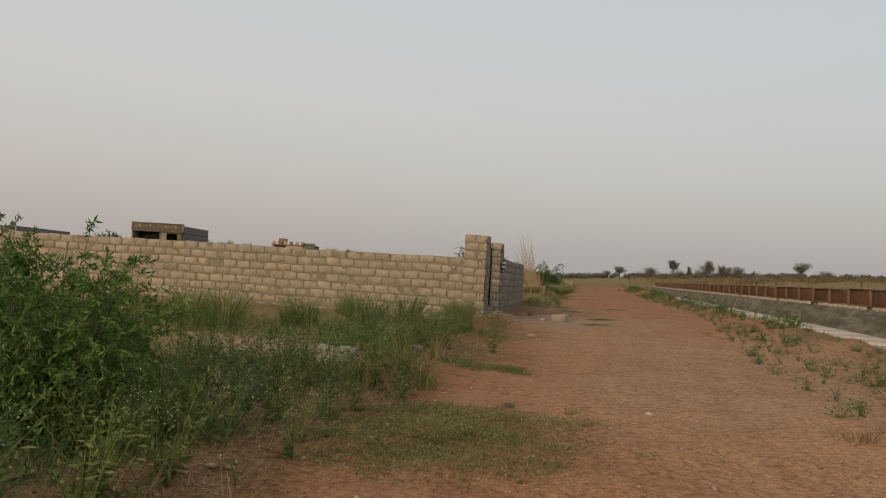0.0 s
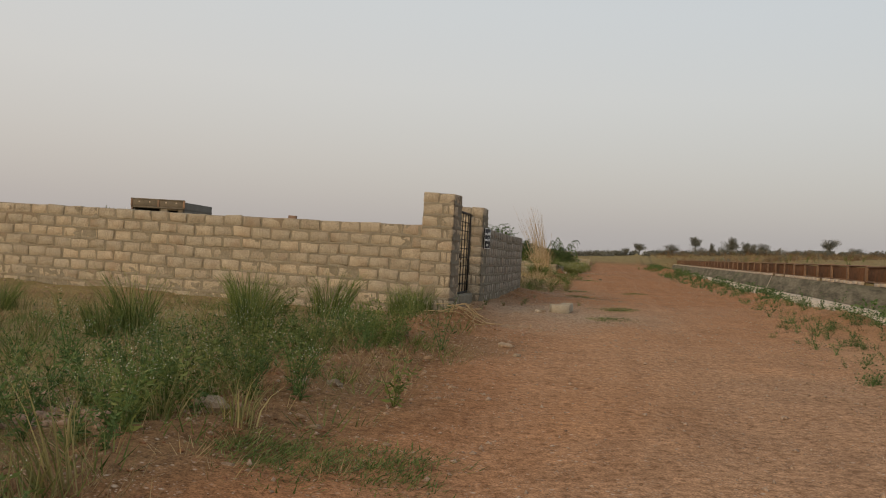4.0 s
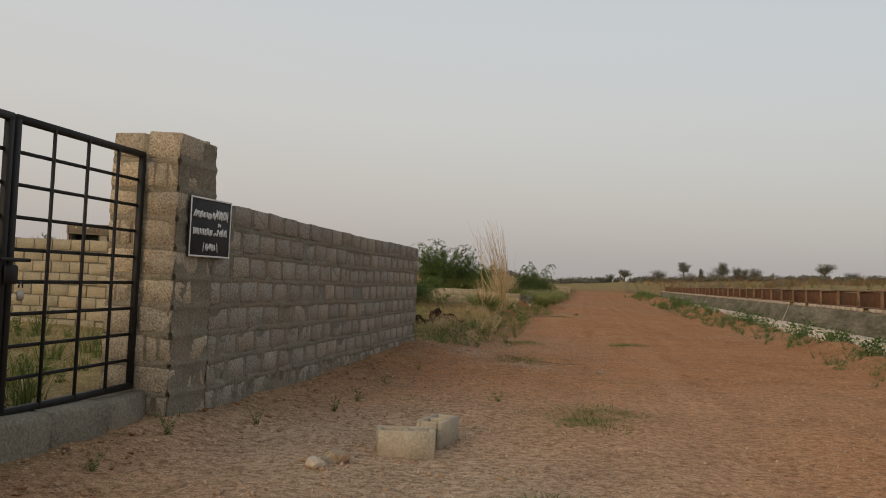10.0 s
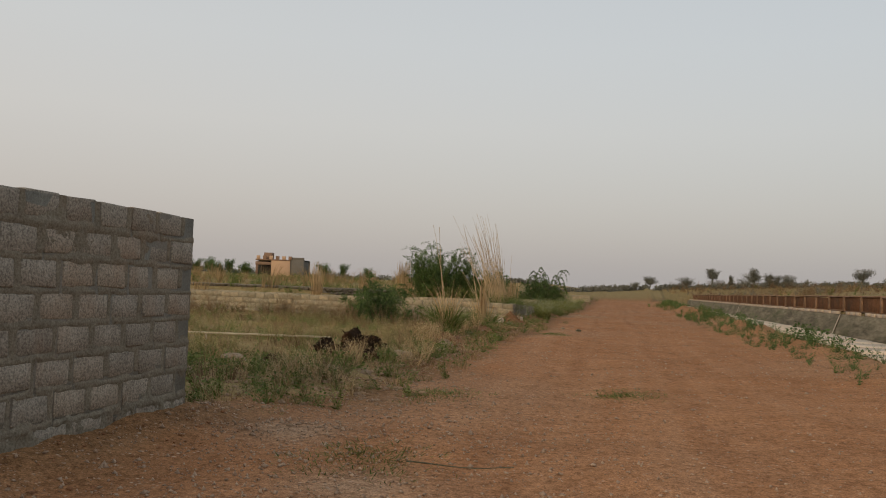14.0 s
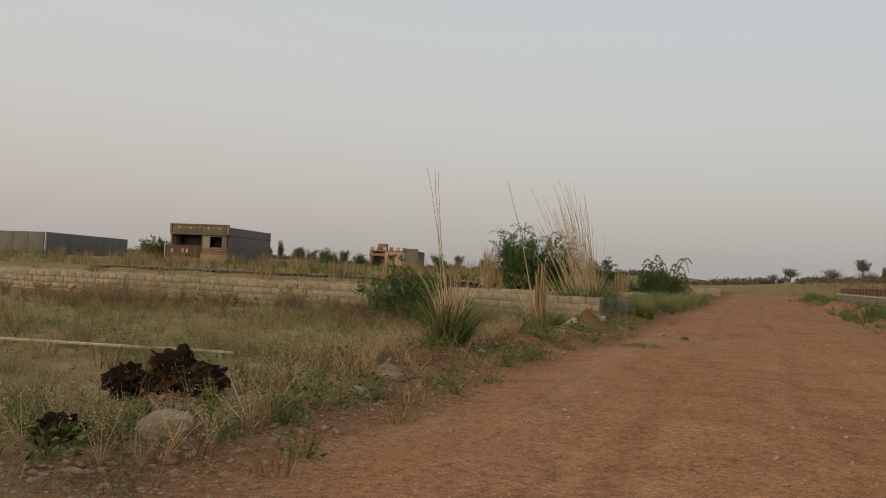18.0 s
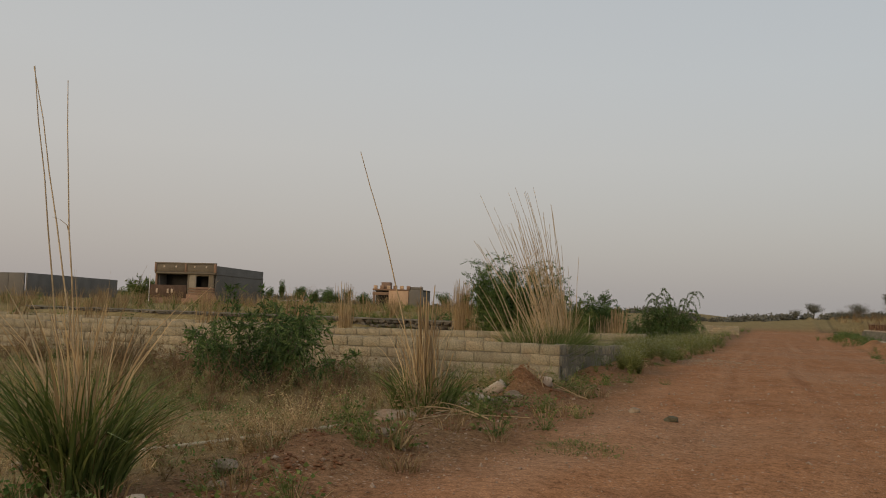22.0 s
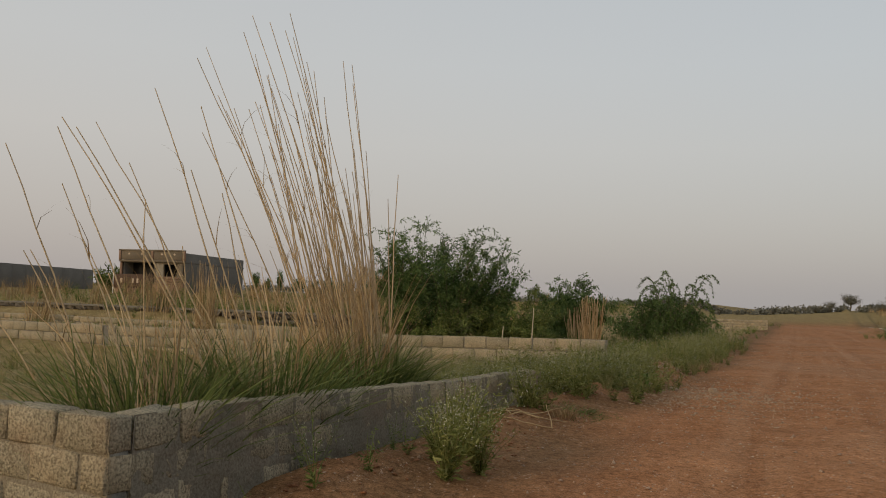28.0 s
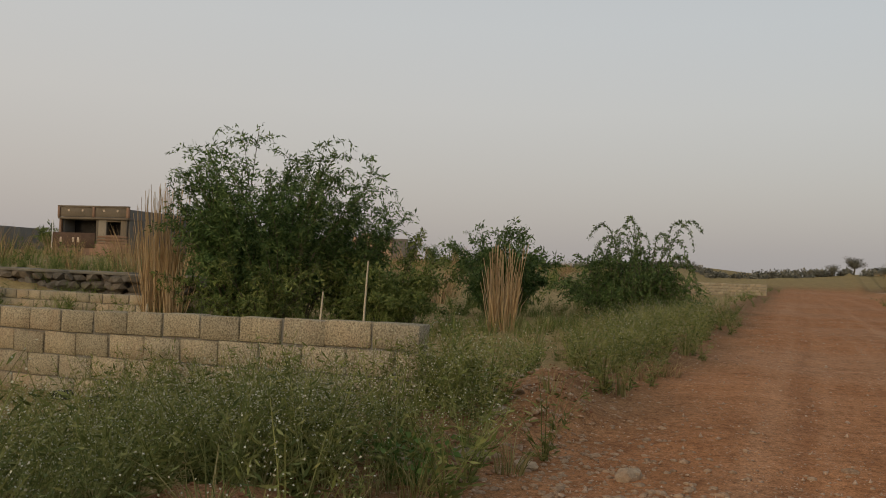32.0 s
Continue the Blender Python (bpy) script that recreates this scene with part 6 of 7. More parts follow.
plant_zone("fuzzy_brown_weeds", [flower_weed(170 + i, 0.5, 8, True) for i in range(3)], region(1100, -16, 5.0, 47, 63, lambda x, y: field_b(x, y) * np.exp(-((wall1_y(x) - 3.5 - y) / 2.8) ** 2) * smooth(0.0, 0.3, wob(x, y, 0.8, 6.0)), 47), 0.9, 1.6, [M_BROWN, M_BROWN], "fuzzy brown dried weeds before the low wall", "weeds", 47)
plant_zone("far_slope_grass", [tuft(190 + i, 16, 0.6, 0.8, 0.06, 0.5, 1) for i in range(2)], region(3000, 30, 150, 110, 235, lambda x, y: smooth(7.8, 9, x - CANAL_SLOPE * y) * smooth(150, 190, y) * 0.9, 48), 0.6, 1.5, [M_STRAW], "dry tawny grass on the far slope", "grass", 48)
plant_zone("far_slope_scrub", LIGHTW, region(2600, 24, 150, 120, 216, lambda x, y: smooth(10, 14, x - CANAL_SLOPE * y) * smooth(-0.4, 0.5, wob(x, y, 0.13, 3.0)), 59), 1.4, 3.6, [M_BROWN, M_BROWN], "brown scrub over the far slope", "scrub", 59)
# this scrub's grey is distance haze put into the leaf colour
plant_zone("far_slope_green", LIGHTW, region(900, 24, 150, 130, 216, lambda x, y: smooth(8, 12, x - CANAL_SLOPE * y) * smooth(0.0, 0.6, wob(x, y, 0.17, 5.0)), 60), 1.4, 3.4, [M_FAR_TREE, M_FAR_TREE], "green scrub over the far slope, haze painted into its colour", "scrub", 60)
plant_zone("field_seed_weeds", SEEDW, region(1900, -4, 7.5, 41, 60, lambda x, y: field_b(x, y) * (0.2 + 0.7 * smooth(0.0, 0.5, wob(x, y, 0.8, 9.0))), 40), 0.5, 1.0, [M_OLIVE, M_SEED], "bushy weeds with bleached seed heads in the field", "weeds", 40)
plant_zone("dead_weed_clumps", [flower_weed(210 + i, 0.34, 9, True) for i in range(3)], region(900, 0.2, 6.2, 35.3, 52, lambda x, y: field_b(x, y) * smooth(3.6, 0.6, road_left(y) - x) * smooth(-0.2, 0.3, wob(x, y, 1.9, 8.0)), 55), 0.6, 1.3, [M_STRAW_PALE, M_SEED], "bleached dead weeds in clumps at the field's edge", "weeds", 55)
plant_zone("corner_dark_leaves", [broadleaf(220 + i, 40, 0.16, 0.05) for i in range(3)], region(150, 0.4, 5.0, 35.6, 42.5, lambda x, y: field_b(x, y) * smooth(-0.1, 0.3, wob(x, y, 1.3, 6.0)), 57), 0.6, 1.3, [M_GREEN], "leafy green plants among the stones at the field's corner", "weeds", 57)
plant_zone("corner_tall_weeds", GREENW, (np.array([4.57, 4.30, 4.62, 4.45, 5.31, 2.95, 3.7, 4.35, 4.75, 3.1, 4.95, 2.5]), np.array([38.1, 40.6, 40.9, 41.3, 38.7, 36.2, 36.7, 35.4, 42.2, 37.6, 36.5, 35.9])), 0.5, 0.95, [M_WEED, M_FLOWER], "single bushy weeds at the field's corner", "weeds", 58)
FIELD_STRAW = [tuft(110 + i, 22, 0.34, 0.14, 0.008, 0.5, 2) for i in range(3)]
plant_zone("field_straw_tufts", FIELD_STRAW, region(2600, -16, 7.5, 35, 62, lambda x, y: field_b(x, y) * (0.15 + 0.6 * smooth(0.0, 0.6, wob(x, y, 0.9, 5.0))), 34), 0.5, 1.3, [M_STRAW], "straw-coloured grass tufts in the open field", "grass", 34)
plant_zone("field_brown_tufts", FIELD_STRAW, region(1800, -18, 7.5, 35, 62, lambda x, y: field_b(x, y) * (0.1 + 0.7 * smooth(0.0, 0.6, wob(x, y, 0.6, 7.0))), 35), 0.6, 1.4, [M_BROWN], "brown withered grass tufts in the open field", "grass", 35)
plant_zone("plot_corner_weeds", LIGHTW, region(170, 1.2, 4.6, 35, 46, lambda x, y: field_b(x, y) * np.exp(-((road_left(y) - x - 1.6) / 1.0) ** 2), 36), 0.3, 0.75, [M_GREEN, M_FLOWER], "knee-high green weeds past the plot wall's corner", "weeds", 36)
plant_zone("pillar_foot_tuft", [tuft(120, 150, 0.7, 0.22, 0.012, 0.55)], (np.array([0.50, 0.62, 0.30]), np.array([21.3, 21.9, 21.6])), 0.8, 1.1, [M_GREEN], "thick green grass tuft beside the gate pillar", "grass", 37)
plant_zone("gate_weeds", GREENW + BROAD, (np.array([1.74, 1.86, 2.78, 4.29, 2.3, 3.05, 3.4, -0.33, -0.18, -1.3, 2.9]), np.array([24.44, 25.38, 27.15, 28.2, 26.2, 29.5, 31.0, 8.5, 9.3, 8.6, 27.9])), 0.25, 0.55, [M_GREEN, M_FLOWER], "small leafy weeds on the bare ground by the gate", "weeds", 38)
plant_zone("verge_dark_weeds", LIGHTW + FLOWER[:2], region(1900, -9, 1.4, 2.5, 21, lambda x, y: bank_a(x, y) * np.exp(-((road_left(y) - x - 1.7) / 1.1) ** 2), 39), 0.5, 1.15, [M_GREEN_DARK, M_FLOWER], "dark green weeds along the bank's edge", "weeds", 39)
PATCHES = ((4.3, 23.9), (5.0, 27.2), (5.15, 27.5), (5.25, 36.6), (5.0, 33.0), (8.0, 51.3), (9.2, 66.8), (7.5, 37.4))
_r = np.random.default_rng(4)
plant_zone("road_grass_patches", MAT_SHORT, (np.concatenate([_r.normal(a, 0.20, 90) for a, b in PATCHES]), np.concatenate([_r.normal(b, 0.26, 90) for a, b in PATCHES])), 0.6, 1.3, [M_GREEN], "small grass patches on the road", "grass", 25)

# the verge by the canal


def verge_r(x, y):
    u = x - CANAL_SLOPE * y
    return smooth(0.0, 1.0, x - road_right(y) + 0.5 * wob(x, y, 0.9)) * (u < CANAL_OUT + 0.2)


plant_zone("canal_verge_weeds", GREENW + BROAD, region(2900, 2.5, 45, 3, 140, lambda x, y: verge_r(x, y) * (0.30 + 0.7 * smooth(-0.1, 0.5, wob(x, y, 0.6, 1.0))), 26), 0.4, 1.0, [M_GREEN, M_FLOWER], "green weeds on the verge beside the canal", "weeds", 26)
plant_zone("canal_edge_weeds", LIGHTW + [broadleaf(230 + i, 70, 0.36, 0.075) for i in range(3)], tuple(np.concatenate(c) for c in zip(canal_strip(360, 50, 125, 4.7, 5.85, 33, True), canal_strip(70, 22, 50, 4.9, 5.8, 61))), 0.4, 1.15, [M_GREEN_DARK, M_FLOWER], "line of leafy green weeds along the canal coping", "weeds", 33)
plant_zone("far_verge_weeds", LIGHTW, canal_strip(330, 66, 122, 3.9, 5.6, 53, True), 0.7, 1.4, [M_GREEN, M_FLOWER], "green weed clumps along the far canal verge", "weeds", 53)
plant_zone("canal_verge_plants", LIGHTW + BROAD, (lambda p: (p[0][p[0] > road_right(p[1]) + 0.2], p[1][p[0] > road_right(p[1]) + 0.2]))(canal_strip(750, 5, 80, 2.2, 5.3, 41)), 0.35, 0.9, [M_GREEN_DARK, M_FLOWER], "leafy green weeds dotted over the canal verge", "weeds", 41)
plant_zone("canal_verge_litter", [tuft(130 + i, 9, 0.05, 0.08, 0.012, 2.2, 1) for i in range(3)], (lambda p: (p[0][p[0] > road_right(p[1]) - 0.4], p[1][p[0] > road_right(p[1]) - 0.4]))(canal_strip(3800, 6, 75, 2.0, 5.8, 42)), 0.6, 1.5, [M_STRAW], "dry leaf litter on the canal verge", "litter", 42)
plant_zone("canal_verge_dry", SHORT, region(9000, 2.5, 40, 2, 110, lambda x, y: verge_r(x, y) * 0.8, 27), 0.6, 1.4, [M_BROWN], "brown dry stalks on the verge beside the canal", "grass", 27)
plant_zone("canal_bank_grass", [tuft(70 + i, 16, 0.5, 0.5, 0.03, 0.6, 1) for i in range(2)], region(6000, 12, 150, -5, 230, lambda x, y: smooth(10.8, 11.6, x - CANAL_SLOPE * y - 2.6) * smooth(150, 20, x - CANAL_SLOPE * y) * (0.3 + 0.7 * smooth(-0.3, 0.4, wob(x, y, 0.12, 1.0))), 28), 0.5, 1.5, [M_STRAW], "dry grass on the far canal bank", "grass", 28)
plant_zone("canal_bank_scrub", LIGHTW, region(420, 14, 120, 5, 220, lambda x, y: smooth(10.9, 11.4, x - CANAL_SLOPE * y - 2.6) * smooth(90, 14, x - CANAL_SLOPE * y) * 0.6, 29), 1.0, 3.0, [M_GREEN, M_FLOWER], "low green scrub on the far canal bank", "scrub", 29)

# the rise on the far side of the plots
plant_zone("rise_dry_grass", [tuft(75 + i, 18, 0.7, 0.6, 0.035, 0.5, 1) for i in range(2)], region(1300, -120, 8, 86, 240, lambda x, y: smooth(19, 24, -(x - SHEAR * y)) * (y > 86.5 - 0.22 * (x + 8)) * (0.35 + 0.65 * smooth(-0.3, 0.4, wob(x, y, 0.15, 2.0))) * house_front(x, y) * (1 - (np.abs(x + 51.8) < 6) * (np.abs(y - 163) < 10)), 30), 0.4, 1.3, [M_STRAW], "dry tawny grass on the rising ground", "grass", 30)
plant_zone("rise_olive_grass", [tuft(175 + i, 18, 0.7, 0.6, 0.035, 0.5, 1) for i in range(2)], region(3800, -120, 8, 86, 240, lambda x, y: smooth(19, 24, -(x - SHEAR * y)) * (y > 86.5 - 0.22 * (x + 8)) * (0.35 + 0.65 * smooth(-0.3, 0.4, wob(x, y, 0.15, 2.0))) * house_front(x, y) * (1 - (np.abs(x + 51.8) < 6) * (np.abs(y - 163) < 10)), 45), 0.4, 1.2, [M_OLIVE], "olive grass on the rising ground", "grass", 45)
plant_zone("rise_green_scrub", LIGHTW + TUFT[:1], region(2600, -110, 8, 84, 230, lambda x, y: smooth(12, 18, -(x - SHEAR * y)) * (0.1 + 0.9 * smooth(0.1, 0.6, wob(x, y, 0.2, 4.0))) * house_front(x, y) * (1 - (np.abs(x + 51.8) < 6) * (np.abs(y - 163) < 10)), 31), 1.2, 3.2, [M_GREEN, M_FLOWER], "green scrub on the rising ground", "scrub", 31)
plant_zone("rise_reeds", [tuft(77, 60, 1.8, 0.5, 0.03, 0.3, 3)], region(210, -70, 6, 84, 150, lambda x, y: smooth(14, 20, -(x - SHEAR * y)) * 0.6, 32), 0.6, 1.25, [M_STRAW], "tall dry reed clumps on the rising ground", "grass", 32)


# ---- single plants ----


def reed_clump(name, x, y, label, green=90, gh=1.0, spread=0.35, stalks=30, sh=3.2, lean=(-0.9, 0.0), fan=0.5, dead=40, dh=1.2, seed=1, thick=0.007, tufted=True, hmin=0.62, sway=(0.4, 1.25)):
    """A reed clump: a skirt of arching green blades, dead straw, tall canes with thin seed heads."""
    r = np.random.default_rng(seed)
    c = empty(name, pose(x, y, gz(x, y) - 0.03))
    tagged(c, label, "reeds")

    def ring(n, s):
        a, d = r.uniform(0, 2 * np.pi, n), np.sqrt(r.uniform(0, 1, n)) * s
        return np.stack([np.cos(a) * d, np.sin(a) * d, np.zeros(n)], axis=1), np.stack([np.cos(a), np.sin(a)], axis=1)
    if green:
        b, o = ring(green, spread)
        h = gh * r.uniform(0.5, 1.1, green)
        v, q = blades(b, h, (o * 0.7 + r.normal(0, 0.35, (green, 2))) * (h * 0.75)[:, None], 0.024 * r.uniform(0.6, 1.3, green), 5, r)
        part("green_skirt", Mesh().add(v, q), M_GREEN, c)["kind"] = "stuff"
    if dead:
        b, o = ring(dead, spread * 0.6)
        h = dh * r.uniform(0.35, 1.1, dead)
        v, q = blades(b, h, (o * 0.35 + r.normal(0, 0.25, (dead, 2))) * (h * 0.6)[:, None] + np.array(lean) * 0.12, 0.020 * r.uniform(0.6, 1.5, dead), 4, r)
        part("dead_straw", Mesh().add(v, q), M_STRAW_PALE, c)["kind"] = "stuff"
    if stalks:
        b, o = ring(stalks, spread * (0.8 if stalks > 4 else 0.3))
        k = 9
        s = np.linspace(0, 1, k)
        h = sh * r.uniform(hmin, 1.0, stalks)
        tip = (np.array(lean)[None] * r.uniform(*sway, (stalks, 1)) + o * fan * r.uniform(0, 1, (stalks, 1)) + r.normal(0, 0.16, (stalks, 2)) * min(1.0, stalks / 6)) * (h / sh)[:, None]
        p = np.zeros((stalks, k, 3))
        p[:, :, :2] = b[:, None, :2] + tip[:, None, :] * (s ** 1.25)[None, :, None] + np.cumsum(r.normal(0, 0.012, (stalks, k, 2)), axis=1) * s[None, :, None]
        p[:, :, 2] = h[:, None] * s
        for i in range(stalks):
            v, q = tubes(p[i:i + 1], np.linspace(thick, thick * 0.35, k)[None], 4)
            part("cane", Mesh().add(v, q), M_CANE, c)
        n = stalks * (5 if stalks > 4 else 1)
        si, f = r.integers(0, stalks, n), r.integers(1, k - 2, n)
        hh = r.uniform(0.2, 0.85, n)
        v, q = blades(p[si, f], hh * 0.6, r.normal(0, 0.4, (n, 2)) * hh[:, None] * 1.2 + np.array(lean) * 0.1, np.full(n, 0.008), 3, r)
        part("cane_foliage", Mesh().add(v, q), M_STRAW, c)["kind"] = "stuff"
        if tufted:
            n = stalks * 12
            si, t = r.integers(0, stalks, n), r.uniform(0.0, 1.0, n)[:, None]
            base = p[si, -2] * (1 - t) + p[si, -1] * t
            d = r.normal(0, 0.25, (n, 3)) + np.array([lean[0] * 0.3, lean[1] * 0.3, 1.0])
            v, q = leaves(base, d, r.uniform(0.06, 0.16, n), np.full(n, 0.006), r)
            part("seed_fluff", Mesh().add(v, q), M_REED_HEAD, c)["kind"] = "stuff"
    return c


M_CANE = mat_surface("pale_cane", ((0.36, 0.265, 0.15), (0.55, 0.44, 0.29)), 6, 60, 0.8, 0.2, 0.002, "object")
REEDS_BY_CORNER = "sparse dry reeds behind the low wall corner"
reed_clump("reed_clump", 6.82, 65.25, "tall dry reed clump with green base inside the low wall", 1500, 1.1, 0.62, 84, 4.6, (-1.25, -0.25), 0.55, 260, 1.8, 11, thick=0.011, tufted=False, hmin=0.3)
reed_clump("reed_clump", 6.72, 61.2, REEDS_BY_CORNER, 620, 1.25, 0.45, 10, 3.0, (-1.3, -0.2), 0.5, 60, 1.6, 12, thick=0.012, hmin=0.3, tufted=False)
reed_clump("reed_clump", 6.42, 62.1, REEDS_BY_CORNER, 480, 1.2, 0.42, 6, 2.9, (-1.2, 0.0), 0.5, 45, 1.5, 13, thick=0.012, hmin=0.3, tufted=False)
reed_clump("reed_clump", 6.95, 62.6, REEDS_BY_CORNER, 700, 1.25, 0.50, 13, 3.4, (-1.2, 0.0), 0.5, 90, 1.7, 14, thick=0.012, hmin=0.3, tufted=False)
reed_clump("green_reed_clump", 5.02, 47.95, "green arching reed clump with three tall dry canes", 520, 0.9, 0.27, 3, 2.75, (-0.33, -0.1), 0.0, 110, 1.45, 15, thick=0.009, tufted=False, hmin=0.94, sway=(0.9, 1.1))
reed_clump("reed_bundle", 5.95, 53.6, "dry upright reed bundle with one tall leaning cane", 300, 0.65, 0.42, 1, 3.2, (-0.6, -0.8), 0.0, 70, 1.35, 16, thick=0.012, tufted=False, hmin=0.98, sway=(0.98, 1.02))


def straw_bundle(x, y, h, rad, n, seed, label):
    r = np.random.default_rng(seed)
    c = tagged(empty("straw_bundle", pose(x, y, gz(x, y) - 0.03)), label, "reeds", group="dry straw bundles")
    a, d = r.uniform(0, 2 * np.pi, n), np.sqrt(r.uniform(0, 1, n)) * rad
    s = np.linspace(0, 1, 5)
    b = np.stack([np.cos(a) * d, np.sin(a) * d], axis=1)
    hh = h * r.uniform(0.4, 1.0, n)
    p = np.zeros((n, 5, 3))
    p[:, :, :2] = b[:, None, :] * (1 + 0.5 * s[None, :, None]) + r.normal(0, 0.045 * h, (n, 1, 2)) * s[None, :, None] + r.normal(0, 0.012, (n, 5, 2))
    p[:, :, 2] = hh[:, None] * s
    v, q = tubes(p, np.repeat(np.linspace(0.011, 0.006, 5)[None], n, 0), 4)
    part("straw_sheaf", Mesh().add(v, q), M_STRAW_PALE, c)["kind"] = "stuff"
    return c


straw_bundle(5.99, 53.62, 1.62, 0.08, 46, 1, "dry upright straw bundle beside the road bank")
straw_bundle(-4.45, 82.5, 2.7, 0.30, 90, 7, "dry straw reeds beside the stone wall")
straw_bundle(1.25, 82.4, 2.9, 0.36, 170, 2, "dry straw reeds beside the big bush")
straw_bundle(1.9, 81.8, 1.3, 0.2, 40, 3, "dry straw reeds beside the big bush")
straw_bundle(8.3, 84.0, 1.9, 0.3, 80, 4, "dry straw reeds between the bushes")
straw_bundle(4.6, 69.0, 0.9, 0.14, 36, 5, "dry straw reeds between the bushes")
straw_bundle(7.6, 88.5, 1.5, 0.35, 70, 6, "dry straw reeds between the bushes")


def shrub(name, x, y, label, h, rad, stems, twigs, per_twig, leaf_len, leaf_w, mat, seed, droop=0.0, category="bush", bare=0.12, curl=0.0, flat_top=1.0, lean=(0, 0)):
    """A many-stemmed bush: tapering limbs, side twigs, single leaves along the twigs; its outline left uneven."""
    r = np.random.default_rng(seed)
    c = tagged(empty(name, pose(x, y, gz(x, y) - 0.05)), label, category)
    k = 7
    s = np.linspace(0, 1, k)
    th = r.uniform(0, 2 * np.pi, stems)
    out = rad * np.sqrt(r.uniform(0.02, 1, stems))
    hh = h * np.sqrt(np.clip(1 - (out / rad) ** 2 * 0.75, 0.1, 1)) * r.uniform(0.6, 1.05, stems) * flat_top
    p = np.zeros((stems, k, 3))
    p[:, :, 0] = (np.cos(th) * out + lean[0])[:, None] * s ** 1.1
    p[:, :, 1] = (np.sin(th) * out + lean[1])[:, None] * s ** 1.1
    p[:, :, 2] = hh[:, None] * (s - curl * s ** 4)
    p += np.cumsum(r.normal(0, 0.025 * h, p.shape), axis=1) * s[None, :, None] * 0.6
    wood = Mesh()
    v, q = tubes(p, np.repeat((np.linspace(0.013, 0.003, k) * h / 2)[None], stems, 0), 5)
    wood.add(v, q)
    n = stems * twigs
    si, t = np.repeat(np.arange(stems), twigs), r.uniform(bare, 1.0, n)
    base = np.stack([np.array([np.interp(t[i], s, p[si[i], :, a]) for i in range(n)]) for a in range(3)], axis=1)
    d = r.normal(0, 1, (n, 3)) + np.array([0, 0, 0.5]) + (base * np.array([1, 1, 0.2])) * (0.6 / rad)
    d /= np.linalg.norm(d, axis=1, keepdims=True)
    ln = 0.22 * h * r.uniform(0.4, 1.15, n)
    kk = 4
    ss = np.linspace(0, 1, kk)
    tw = base[:, None, :] + d[:, None, :] * (ln[:, None] * ss[None])[..., None]
    tw[:, :, 2] -= (droop * ln)[:, None] * ss[None] ** 2
    v, q = ribbons(tw, 0.004 * h, r)
    wood.add(v, q)
    part("branchwork", wood, M_BARK, c)["kind"] = "stuff"
    m = n * per_twig
    ti, tt = np.repeat(np.arange(n), per_twig), np.tile(np.linspace(0.1, 1.0, per_twig), n) + r.normal(0, 0.05, n * per_twig)
    tt = np.clip(tt, 0, 1)
    f = tt * (kk - 1)
    i0 = np.clip(f.astype(int), 0, kk - 2)
    w = (f - i0)[:, None]
    lb = tw[ti, i0] * (1 - w) + tw[ti, i0 + 1] * w
    ld = r.normal(0, 0.6, (m, 3)) + d[ti] * 0.7 + np.array([0, 0, -droop * 0.8])
    v, q = leaves(lb, ld, leaf_len * r.uniform(0.6, 1.3, m), leaf_w * r.uniform(0.7, 1.2, m), r)
    part("foliage", Mesh().add(v, q), mat, c)["kind"] = "stuff"
    return c


